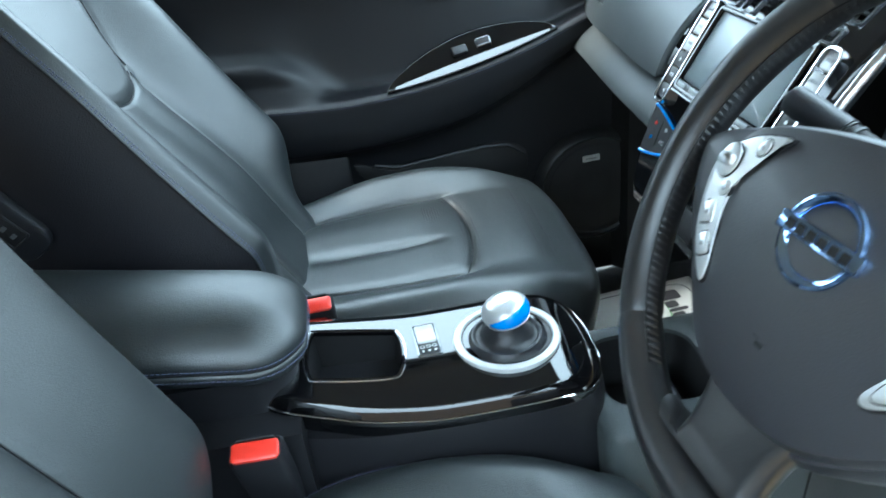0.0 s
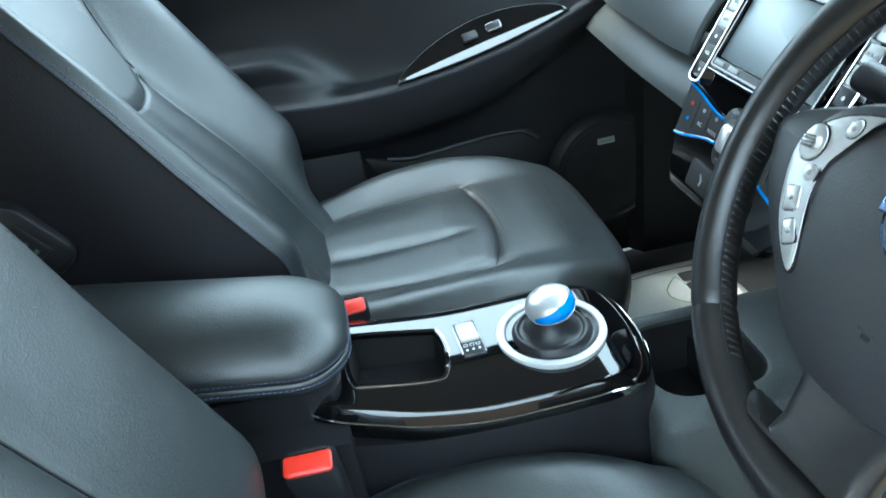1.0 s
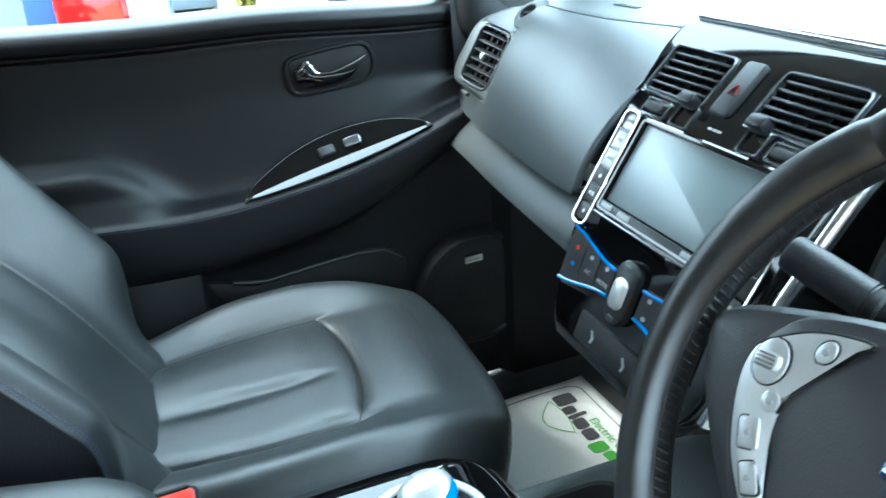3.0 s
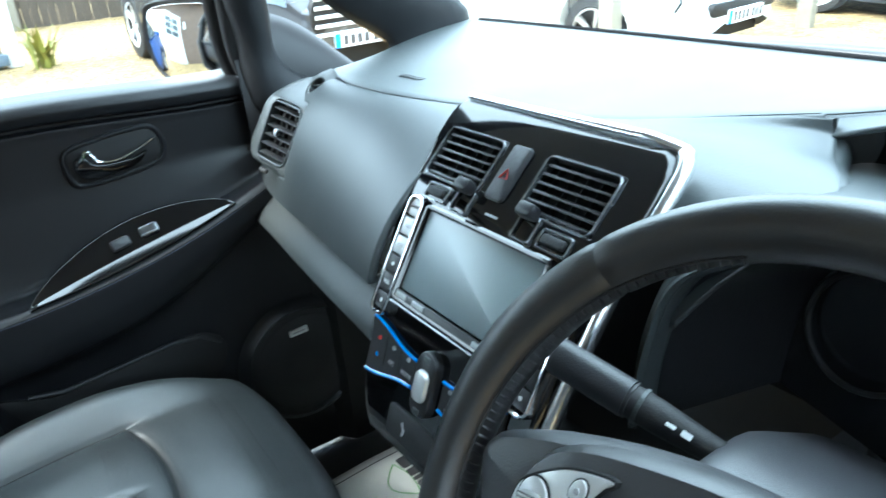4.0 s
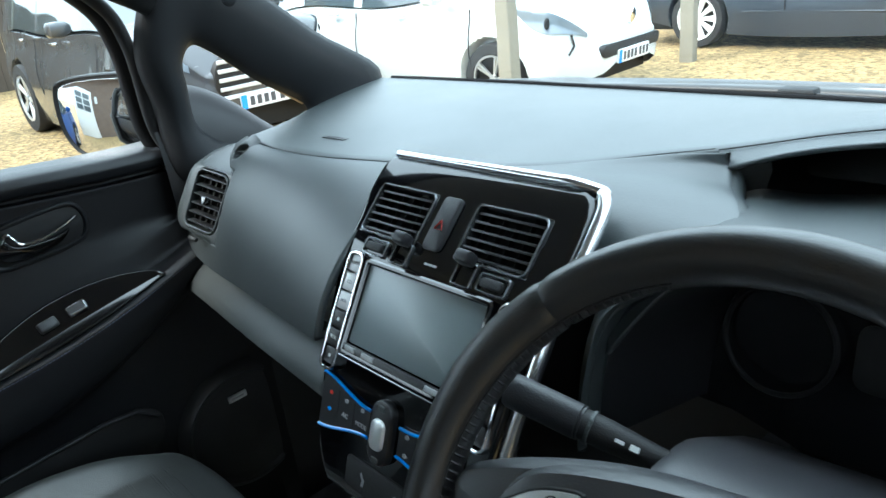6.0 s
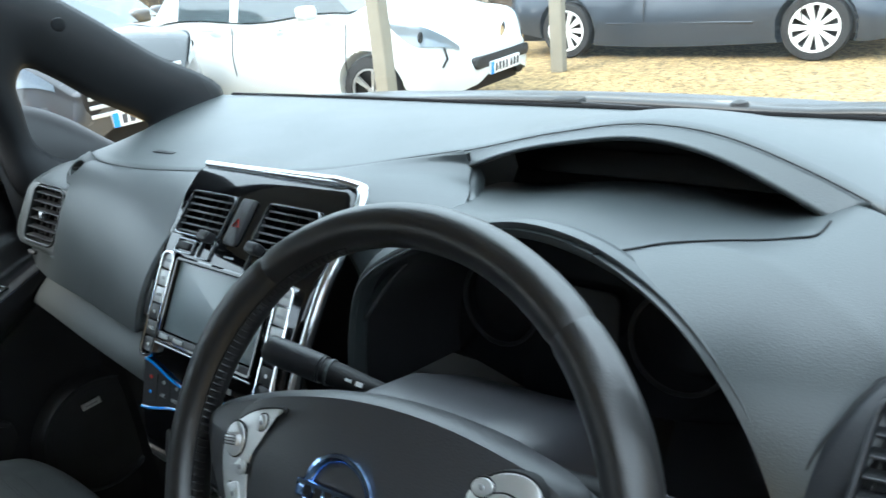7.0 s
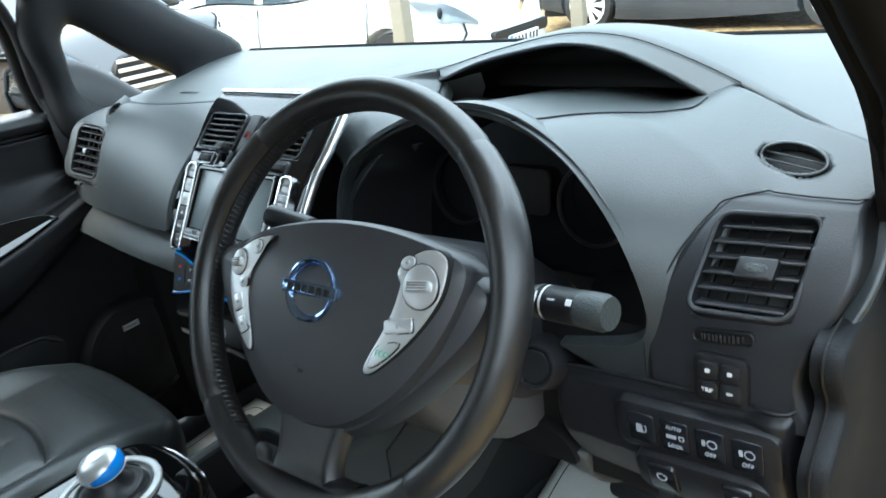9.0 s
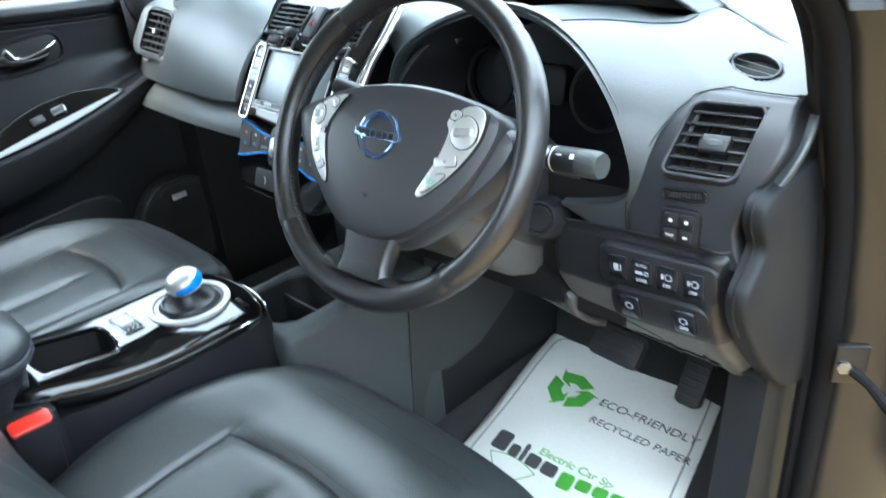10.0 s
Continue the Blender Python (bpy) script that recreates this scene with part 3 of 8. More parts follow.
# seams and small marks on the pad
bm = B()
tube(bm, [(x, SEAM(x)[0] - 0.001, SEAM(x)[1] + 0.0005) for x in np.linspace(-0.68, 0.17, 60)], 0.0005, 5)
part("pad_seam", bm, BLACK, dashboard)
bm = B()
SEAMUV = spline([(0.504, 0.13, 0), (0.508, 0.25, 0), (0.517, 0.388, 0), (0.534, 0.53, 0), (0.567, 0.59, 0), (0.60, 0.657, 0), (0.625, 0.715, 0), (0.648, 0.775, 0), (0.653, 0.87, 0)], 6)
tube(bm, [Vector(shell(p.x, p.y)) + Vector((0, -0.0003, 0.0006)) for p in SEAMUV], 0.0010, 5)
part("hood_seam", bm, BLACK, dashboard)
bm = B()
for i in range(5):
    box(bm, Matrix.Translation((-0.40 + 0.011 * i, 0.478, 1.1752)), 0.008, 0.010, 0.001)
part("airbag_mark", bm, TRIM, dashboard, "embossed unreadable mark")

# lower dash, driver's side
KNEE = key((0.745, 0.445), (0.785, 0.405), (0.82, 0.372), (0.86, 0.346), (0.90, 0.335), (0.955, 0.338))


def knee(u, v):
    x = 0.452 + 0.246 * u
    z0 = 0.962 + 0.026 * u - 0.005 * u * u
    z1 = 0.790 - 0.022 * sst(0.0, 0.5, u) + 0.012 * sst(0.85, 1.0, u)
    z = z0 + (z1 - z0) * v
    roll = 0.010 * (1 - sst(0.0, 0.07, v)) ** 2
    return x + 0.022 * sst(0.25, 0.85, v) * (1 - u), KNEE(z) - 0.016 * sst(0.80, 0.90, z) - 0.002 + roll + 0.024 * (1 - sst(0.0, 0.13, u)) ** 2 + 0.026 * sst(0.93, 1, u) ** 2 - 0.006 * math.sin(math.pi * sst(0.80, 1.0, u)), z


bm = B()
grid(bm, knee, 120, 110)
kn = part("knee_panel", bm, [TRIM, GREY], dashboard, "black and grey knee panel", mods=[("thick", 0.012)])
for f in kn.data.polygons:
    c = f.center
    f.material_index = 1 if c.z < 0.896 - 0.030 * sst(0.58, 0.69, c.x) and c.x < 0.70 else 0
bm = B()
tube(bm, [Vector(knee(u, 0.0)) + Vector((0, -0.007, 0.002)) for u in np.linspace(0.0, 1.0, 40)], 0.0020, 6)
part("knee_gap", bm, BLACK, kn, "dark gap over the knee panel")
bm = B()
tube(bm, [Vector(knee(u, v)) + Vector((0, -0.0006, 0)) for u, v in ((0.17, 0.70), (0.19, 0.655), (0.24, 0.66), (0.42, 0.74), (0.50, 0.83), (0.515, 0.97))], 0.0007, 5)
part("flap_line", bm, BLACK, kn)
for u0 in (0.545, 0.76):
    bm = B()
    tube(bm, [Vector(knee(u0 + 0.02 * s, v)) + Vector((0, -0.001, 0)) for s, v in ((0, 0.86), (0.3, 0.92), (1, 1.0))], 0.0022, 6)
    part("panel_gap", bm, BLACK, kn)
bm = B()
grid(bm, lambda u, v: (0.30 + 0.41 * u, 0.40 + 0.26 * v, 0.835 - 0.050 * sst(0.3, 0.62, u) * (1 - v) + 0.02 * v), 12, 4)
part("knee_underside", bm, BLACK, dashboard)


def undertray(u, v):
    return 0.30 + 0.19 * u, 0.352 - 0.012 * u + 0.075 * v * v, 0.872 - 0.016 * u - 0.080 * v


bm = B()
grid(bm, undertray, 14, 12)
part("column_undertray", bm, GREY, dashboard, "grey panel under the column", mods=[("thick", 0.01)])
bm = B()
slo = out2([(0.350, 0.874), (0.40, 0.884), (0.452, 0.880), (0.472, 0.866), (0.481, 0.848), (0.470, 0.844), (0.42, 0.852), (0.365, 0.862)], 5)
loft(bm, [[(x, y, z) for x, z in slo] for y in (0.325, 0.345)])
part("cubby_slot", bm, BLACK, dashboard, "dark slot under the column")
# end cap seen through the open door: rounded over, with a dark joint round it
bm = B()
cap = spline([(0.47, 1.062), (0.40, 1.058), (0.345, 1.055), (0.320, 1.047), (0.317, 1.025), (0.332, 0.995), (0.318, 0.976), (0.299, 0.955), (0.301, 0.928), (0.324, 0.889), (0.381, 0.818), (0.472, 0.735), (0.56, 0.72), (0.62, 0.80), (0.60, 1.04)], 5, True)
loft(bm, [[(x, 0.47 + (p[0] - 0.47) * s, 0.94 + (p[1] - 0.94) * s) for p in cap] for x, s in ((0.700, 0.995), (0.712, 1.0), (0.717, 0.996), (0.721, 0.984), (0.7225, 0.965), (0.723, 0.60))])
ec = part("end_cap", bm, PILLAR, dashboard, "dark dashboard end cap", angle=60)
bm = B()
tube(bm, [(0.7085, 0.47 + (p[0] - 0.47) * 1.004, 0.94 + (p[1] - 0.94) * 1.004) for p in cap[:46]], 0.0016, 5)
part("cap_joint", bm, BLACK, ec)
# dark core that closes the dash from below
bm = B()
loft(bm, [[(x, y, z) for y, z in ((0.47, 0.98), (0.47, 1.115), (0.58, 1.128), (0.80, 1.160), (0.90, 1.10), (0.90, 0.98))] for x in (-0.69, 0.705)])
part("dash_core", bm, BLACK, dashboard)
# closing face between stack and column
bm = B()
grid(bm, lambda u, v: (0.10 + 0.46 * u, 0.345 - 0.03 * (1 - u), 0.83 + 0.185 * v), 10, 6)
part("column_backing", bm, BLACK, dashboard)
bm = B()
grid(bm, lambda u, v: (-0.12 + 0.26 * u, 0.36 + 0.065 * v, 1.0 + 0.165 * v), 6, 6)
part("stack_backing", bm, BLACK, dashboard)

# ---- vents ----
POD = key((0.945, 0.329), (1.00, 0.331), (1.05, 0.340), (1.10, 0.366), (1.132, 0.400), (1.15, 0.416))
PODX = key((0.945, 0.590), (0.965, 0.571), (0.995, 0.564), (1.058, 0.574), (1.100, 0.591), (1.120, 0.605), (1.128, 0.616), (1.132, 0.634))
PODR = key((0.945, 0.712), (0.964, 0.706), (0.985, 0.696), (1.006, 0.691), (1.030, 0.696), (1.095, 0.718), (1.105, 0.716), (1.132, 0.710))


def pod(u, v):
    z = 0.964 + 0.168 * v
    x0, x1 = PODX(z), PODR(z)
    back_ = max(0.0, (u - 0.94) / 0.06)
    w = min(1.0, u / 0.94)
    edge = 0.0025 * (1 - sst(0, 0.04, w)) + 0.006 * sst(0.96, 1.0, v) ** 2
    return x0 + (x1 - x0) * w + 0.003 * back_, POD(z) - 0.003 + edge + 0.006 * sst(0.95, 1, w) ** 2 - 0.003 * math.sin(math.pi * w) + 0.07 * back_, z


m_vr = frame3((0.645, 0.356, 1.087), (1, 0.10, 0.03), (0.0, 0.66, 0.75)) @ pose(0, 0, 0.003)
bm = B()
grid(bm, pod, 90, 110)
cut(bm, m_vr @ SKEW, 0.0755, 0.0815)
vp = part("vent_pod", bm, [DASHD, BLACK], dashboard, "grained vent surround, return faces painted black as recess shade", mods=[("thick", 0.004)])
# faces that turn back are black: the recess's shade put into the colour
for f in vp.data.polygons:
    f.material_index = 1 if f.normal.x > 0.9 and f.center.x > 0.68 else 0
bm = B()
tube(bm, spline([Vector(pod(0.0, v)) + Vector((-0.001, -0.003, 0)) for v in np.linspace(0.05, 0.96, 24)] + [Vector(pod(u, 1.0)) + Vector((0, -0.003, 0.0005)) for u in np.linspace(0.04, 0.93, 14)], 3), 0.0009, 5)
part("pod_seam", bm, BLACK, vp, "dark joint round the vent surround")


# thumbwheel below the driver's vent
mtw = frame3((0.632, 0.3265, 1.0345), (1, 0.02, 0.13), (0, 0.16, 1))
bm = B()
ring_plate(bm, rrect(0.050, 0.0125, 0.005), 0.0022, mtw, -0.004, 0.0012)
tw = part("wheel_recess", bm, TRIM, dashboard)
bm = B()
plate(bm, rrect(0.0465, 0.0095, 0.004), mtw, -0.003, -0.0012, 0)
part("recess_floor", bm, BLACK, tw)
bm = B()
for i in range(11):
    box(bm, mtw @ pose(-0.0165 + 0.0033 * i, 0, 0.0018 - 0.00009 * (i - 5) ** 2), 0.0024, 0.0062, 0.004, 0.0006)
part("thumbwheel", bm, RUBBER, tw, "ribbed thumbwheel")


def air_vent(name, label, m, w, h, r, slats, tab, holder, skew=0.0, fw=0.005, tilt=-72, deep=0.0110):
    """A vent in the frame m (z out of the dash): dark box, frame, slats, sliding tab."""
    sk = Matrix(((1, skew, 0, 0), (0, 1, 0, 0), (0, 0, 1, 0), (0, 0, 0, 1)))
    mm = m @ sk
    v = thing(name, label, "air vent")
    bm = B()
    plate(bm, rrect(w + 0.01, h + 0.01, r), mm, -0.030, -0.016, 0.0003)
    part("duct", bm, BLACK, v)
    bm = B()
    ring_plate(bm, rrect(w + 1.6 * fw, h + 1.6 * fw, r + 0.8 * fw), fw, mm, -0.022, 0.0022)
    part("surround", bm, holder, v)
    for i in range(slats):
        y = -h / 2 + h * (i + 0.6) / (slats + 0.2)
        bm = B()
        ww = w - 0.003 - (0.5 * r if i in (0, slats - 1) else 0)
        box(bm, mm @ pose(0, y, -0.0055, tilt), ww, deep, 0.0022, 0.0008)
        part("slat", bm, SLAT, v)
    for i in range(5):
        bm = B()
        box(bm, mm @ pose(-w / 2 + w * (i + 0.5) / 5, 0, -0.013), 0.0016, h * 0.95, 0.006)
        part("vane", bm, BLACK, v)
    if tab:
        bm = B()
        box(bm, mm @ pose(tab[0], tab[1], 0.000), tab[2], tab[3], 0.012, 0.002)
        t = part("slider_tab", bm, TRIM if tab[2] > 0.02 else DARKSIL, v, "slider tab")
        if tab[2] > 0.02:
            bm = B()
            plate(bm, oval(tab[2] * 0.3, tab[3] * 0.22, 20), mm @ pose(tab[0], tab[1], 0.0058), 0, 0.0006, 0.0002)
            part("grip", bm, GREYD, t)
    return v


air_vent("side_vent", "black louvred air vent with sliding centre tab, driver's end", m_vr, 0.075, 0.081, 0.010, 6, (0.004, -0.004, 0.030, 0.018), DASHD, 0.16, 0.004, -58, 0.0135)
air_vent("side_vent", "black louvred air vent with silver tab beside the passenger door", m_vl, 0.072, 0.088, 0.012, 6, (-0.002, 0.0, 0.010, 0.012), DASH, 0.13, 0.0032)


def oval_vent(m, a, b):
    v = thing("demister_vent", "small oval side-window demister vent in the dashboard", "air vent", "demister vents")
    bm = B()
    plate(bm, oval(a * 1.1, b * 1.1), m, -0.020, -0.010, 0.0002)
    part("duct", bm, BLACK, v)
    bm = B()
    ring_plate(bm, oval(a + 0.0025, b + 0.0025), 0.0030, m, -0.014, 0.0002)
    part("surround", bm, DASH, v)
    for i in (-0.55, 0.35):
        bm = B()
        box(bm, m @ pose(0, i * b * 0.6, -0.004, -30), 2 * a * math.sqrt(1 - 0.36 * i * i) * 0.97, 0.0018, 0.0010, 0.0003)
        part("slat", bm, GREYD, v, "grey thin slat")
    return v


oval_vent(m_dr, 0.027, 0.0135)
oval_vent(m_dl, 0.021, 0.014)
bm = B()
ring = [[m_dl @ Vector((x, y, 0.0)) for x, y in oval(0.0215 + 0.020 * t, 0.0145 + 0.014 * t, 40)] for t in (0.0, 0.15, 0.35, 0.6, 0.85, 1.0)]
for r_, t in zip(ring, (0.0, 0.15, 0.35, 0.6, 0.85, 1.0)):
    for p in r_:
        p.y += (max(face_y(p.x, p.z), 0.38) + 0.003 - p.y) * t * t
loft(bm, ring, cap=False)
part("demister_collar", bm, DASH, dashboard, angle=70)
# trip buttons under the driver's vent
bp = thing("trip_switch_pad", "four small black trip and lamp buttons with white symbols", "switch")
mt = frame3((0.633, 0.322, 0.999), (1, 0.06, 0.04), (0, 0.12, 1))
bm = B()
plate(bm, rrect(0.044, 0.042, 0.008), mt, -0.008, 0.004, 0.002)
part("housing", bm, BLACK, bp)
for i in (-1, 1):
    for j in (-1, 1):
        bm = B()
        plate(bm, rrect(0.0165, 0.0155, 0.004), mt @ pose(i * 0.0088, j * 0.0085, 0), 0.002, 0.007, 0.0015)
        b = part("button", bm, TRIM, bp)
        bm = B()
        if j > 0:
            plate(bm, rrect(0.004, 0.0035, 0.0008), mt @ pose(i * 0.0088, j * 0.0085, 0.0068), 0, 0.0006, 0)
            part("symbol", bm, WHITEP, b)
        elif i < 0:
            words("symbol", "TRIP", 0.0050, mt @ pose(i * 0.0088, j * 0.0085, 0.0072), WHITEP, b)
            bm.free()
        else:
            plate(bm, rrect(0.005, 0.0022, 0.0005), mt @ pose(i * 0.0088, j * 0.0085, 0.0068), 0, 0.0006, 0)
            part("symbol", bm, WHITEP, b)

# ---- centre stack ----
PROF = spline([(0, 0.396, 1.1975), (0, 0.387, 1.1915), (0, 0.366, 1.1730), (0, 0.341, 1.1490), (0, 0.306, 1.1140), (0, 0.258, 1.035), (0, 0.219, 0.937), (0, 0.212, 0.912)], 8)


def on_stack(x, z, out=0.0):
    """The frame on the stack's face at the height z: x across, y up the face, z outwards."""
    for a, b in zip(PROF[8:], PROF[9:]):
        if a.z >= z >= b.z:
            f = (a.z - z) / (a.z - b.z)
            p = a.lerp(b, f)
            d = (a - b).normalized()
            m = frame3((x, p.y, p.z), (1, 0, 0), d)
            return m @ Matrix.Translation((0, 0, out))
    return frame3((x, PROF[-1].y, PROF[-1].z), (1, 0, 0), (0, 0.3, 1))


stack = thing("centre_stack", "gloss black centre console panel with chrome edge on the dashboard", "control panel")
WL = key((0.912, 0.085), (0.935, 0.100), (1.00, 0.112), (1.083, 0.128), (1.15, 0.138), (1.175, 0.145), (1.188, 0.1440), (1.1935, 0.1415), (1.1975, 0.135))
WR = key((0.912, 0.105), (0.935, 0.125), (1.00, 0.138), (1.083, 0.148), (1.15, 0.150), (1.175, 0.149), (1.186, 0.147), (1.193, 0.142), (1.1975, 0.134))


def stack_face(u, v):
    i = v * (len(PROF) - 1)
    k = min(int(i), len(PROF) - 2)
    p = PROF[k].lerp(PROF[k + 1], i - k)
    x = -WL(p.z) + (WL(p.z) + WR(p.z)) * u
    e = max(0, abs(u - 0.5) * 2 - 0.94) / 0.06
    return x, p.y + 0.012 * e * e, p.z - 0.004 * e * e


bm = B()
grid(bm, stack_face, 150, 170)
for x0 in (-0.0755, 0.0695):
    cut(bm, on_stack(x0, 1.1570), 0.089, 0.056)
part("fascia", bm, GLOSS, stack, "piano black fascia", mods=[("thick", 0.006)])
bm = B()
chx = [Vector(stack_face(u, 0.010)) + Vector((0, 0.002, 0.003)) for u in np.linspace(0.04, 0.92, 14)]
chx += [Vector(stack_face(1.0, v)) + Vector((0.0025, -0.003, 0.002)) for v in (0.05, 0.10, 0.15, 0.21, 0.28, 0.36, 0.45, 0.55, 0.65, 0.75, 0.85)]
tube(bm, spline(chx, 5), lambda t: 0.0048 + 0.0020 * sst(0.10, 0.50, t), 12, flat=0.85)
part("chrome_edge", bm, SATINCH, stack, "bright satin chrome edging")
# upper vents
for x0, w in ((-0.0755, 0.086), (0.0695, 0.084)):
    air_vent("centre_vent", "black louvred centre air vent with grey slats and silver surround", on_stack(x0, 1.1570), w, 0.053, 0.006, 6, None, DARKSIL, 0.0, 0.0026)
    tab_x = x0 + 0.036 if x0 < 0 else x0 - 0.020
    kn = thing("vent_control", "black vent slider and thumbwheel in silver recess", "vent control", "vent controls")
    bm = B()
    box(bm, on_stack(tab_x, 1.1385, 0.009), 0.019, 0.012, 0.014, 0.003)
    part("slider", bm, TRIM, kn)
    bm = B()
    ring_plate(bm, rrect(0.025, 0.024, 0.003), 0.0024, on_stack(tab_x, 1.130), -0.002, 0.003)
    part("slot", bm, DARKSIL, kn)
    bm = B()
    wx = x0 - 0.004 if x0 < 0 else x0 + 0.017
    ring_plate(bm, rrect(0.036, 0.018, 0.003), 0.0024, on_stack(wx, 1.1290), -0.002, 0.003)
    part("wheel_frame", bm, DARKSIL, kn)
    bm = B()
    box(bm, on_stack(wx, 1.1290, 0.002), 0.026, 0.009, 0.007, 0.003)
    part("wheel", bm, RUBBER, kn)
# hazard switch
hz = thing("hazard_switch", "tall dark hazard warning switch with red triangle between the centre vents", "switch")
bm = B()
plate(bm, rrect(0.025, 0.056, 0.005), on_stack(-0.006, 1.1570), -0.004, 0.004, 0.002)
part("button", bm, TRIM, hz)
bm = B()
tube(bm, [on_stack(-0.006, 1.155, 0.0048) @ Vector(p) for p in ((-0.005, -0.004, 0), (0.005, -0.004, 0), (0, 0.005, 0))], 0.0009, 5, closed=True)
part("triangle", bm, DARKRED, hz)
bm = B()
for i in range(3):
    box(bm, on_stack(-0.002 + 0.006 * i, 1.129, 0.0005), 0.005, 0.0022, 0.0004)
part("mark", bm, GREYPR, stack, "unreadable pale mark")

# navigation display
nav = thing("navigation_display", "wide unlit display, reflection painted grey, in black bezel with flap strip below", "display")
ms = on_stack(0.0105, 1.080)
bm = B()
ring_plate(bm, rrect(0.178, 0.098, 0.006), 0.006, ms, -0.004, 0.006)
part("bezel", bm, GLOSS, nav, "gloss black bezel")
# pane in the pale colour that paints in the sky's reflection
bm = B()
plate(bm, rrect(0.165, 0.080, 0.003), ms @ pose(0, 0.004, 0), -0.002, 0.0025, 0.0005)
part("display_pane", bm, SCREEN, nav, "blank display with sky reflection painted pale grey")
bm = B()
tube(bm, [ms @ Vector((x, -0.051, 0.004)) for x in (-0.089, 0.089)], 0.0011, 6)
part("lower_rail", bm, DARKSIL, nav, "thin silver rail")
bm = B()
box(bm, ms @ pose(0, -0.0415, 0.004), 0.170, 0.008, 0.004, 0.001)
fl = part("flap_strip", bm, TRIM, nav)
for xx, ww in ((-0.072, 0.016), (-0.043, 0.018), (0.055, 0.026)):
    bm = B()
    box(bm, ms @ pose(xx, -0.0415, 0.0065), ww, 0.005, 0.002, 0.0005)
    part("flap_button", bm, GREYPR, fl)


def key_strip(x, top, labels, cat):
    s = thing("button_strip", "upright silver-framed strip of %s buttons beside the display" % cat, "button strip")
    n = len(labels)
    for i, lb in enumerate(labels):
        z = top - 0.0165 * (i + 0.5) * (1.0 if n < 7 else 0.82)
        hh = 0.0175 if n < 7 else 0.0150
        light = i < 3
        bm = B()
        plate(bm, rrect(0.0195, hh, 0.004 if i in (0, n - 1) else 0.0012), on_stack(x + (top - z) * (-0.02), z), -0.002, 0.005, 0.0012)
        b = part("button", bm, PALEKEY if light else TRIM, s, "silver button" if light else "dark button")
        if lb:
            words("legend", lb, 0.0052, on_stack(x + (top - z) * (-0.02), z, 0.0052), GREYPR if light else WHITEP, b)
        else:
            bm = B()
            plate(bm, oval(0.002, 0.002, 10), on_stack(x + (top - z) * (-0.02), z, 0.0048), 0, 0.0006, 0)
            part("legend", bm, WHITEP, b)
    zz = top - 0.0165 * n / 2 * (1.0 if n < 7 else 0.82)
    bm = B()
    ring_plate(bm, rrect(0.0260, 0.0195 * n * (1.0 if n < 7 else 0.82) + 0.006, 0.009), 0.003, on_stack(x - (top - zz) * 0.02, zz), -0.003, 0.0055)
    part("frame", bm, CHROME, s)
    return s


key_strip(-0.094, 1.121, ["RADIO", "CD", "AUX", "", "VOL", ""], "radio")
key_strip(0.121, 1.121, ["MAP", "MENU", "STATUS", "", "", ""], "map")

# climate controls
cl = thing("climate_panel", "dark climate control panel with blue edge strips and silver dial", "climate control")


def clim_edge(x, up):
    w = abs(x - 0.004) / 0.105
    return 0.990 + (0.012 + 0.012 * sst(0.25, 1.0, w)) * up - (0.004 if up < 0 else 0) * w


for sgn in (-1, 1):
    bm = B()
    xs = np.linspace(0.022, 0.104, 14)
    pts = [(0.004 + sgn * a, clim_edge(0.004 + sgn * a, 1)) for a in xs] + [(0.004 + sgn * a, clim_edge(0.004 + sgn * a, -1)) for a in xs[::-1]]
    loft(bm, [[on_stack(x, z, o).translation for x, z in pts] for o in (-0.002, 0.003)])
    part("button_field", bm, TRIM, cl, "dark grey button field")
    for up in (1, -1):
        bm = B()
        tube(bm, [on_stack(0.004 + sgn * a, clim_edge(0.004 + sgn * a, up), 0.003).translation for a in xs], 0.0018, 8)
        part("blue_strip", bm, BLUE, cl, "bright blue strip")
    for k, lb in enumerate(("MODE", "A/C", "") if sgn < 0 else ("", "", "")):
        xx = 0.004 + sgn * (0.034 + 0.027 * k)
        if k:
            bm = B()
            box(bm, on_stack(xx - sgn * 0.0135, 0.990, 0.0032), 0.0008, 0.030, 0.0006)
            part("division", bm, BLACK, cl)
        if lb:
            words("legend", lb, 0.0062, on_stack(xx, 0.984, 0.0034), GREYPR, cl)
        for zz in ((0.998,) if lb else (0.998, 0.982)):
            bm = B()
            plate(bm, oval(0.0028, 0.0022, 10), on_stack(xx, zz, 0.003), 0, 0.0008, 0)
            part("symbol", bm, (RED if zz > 0.99 else BLUE) if k == 2 and sgn < 0 else GREYPR, cl)
bm = B()
plate(bm, rrect(0.030, 0.062, 0.014, 6), on_stack(0.004, 0.990), -0.002, 0.009, 0.003)
dl = part("dial_pod", bm, TRIM, cl, "dark oval dial pod")
bm = B()
plate(bm, rrect(0.019, 0.030, 0.008, 6), on_stack(0.004, 0.989), 0.006, 0.013, 0.003)
part("dial", bm, SILVER, dl, "silver rocker dial")
for zz in (1.012, 0.966):
    bm = B()
    plate(bm, rrect(0.010, 0.006, 0.002), on_stack(0.004, zz), 0.006, 0.0102, 0.001)
    part("rocker_button", bm, GREYD, dl)
bm = B()
box(bm, on_stack(0.060, 1.018, 0.0006), 0.007, 0.006, 0.0006)
part("corner_mark", bm, GREYPR, cl)
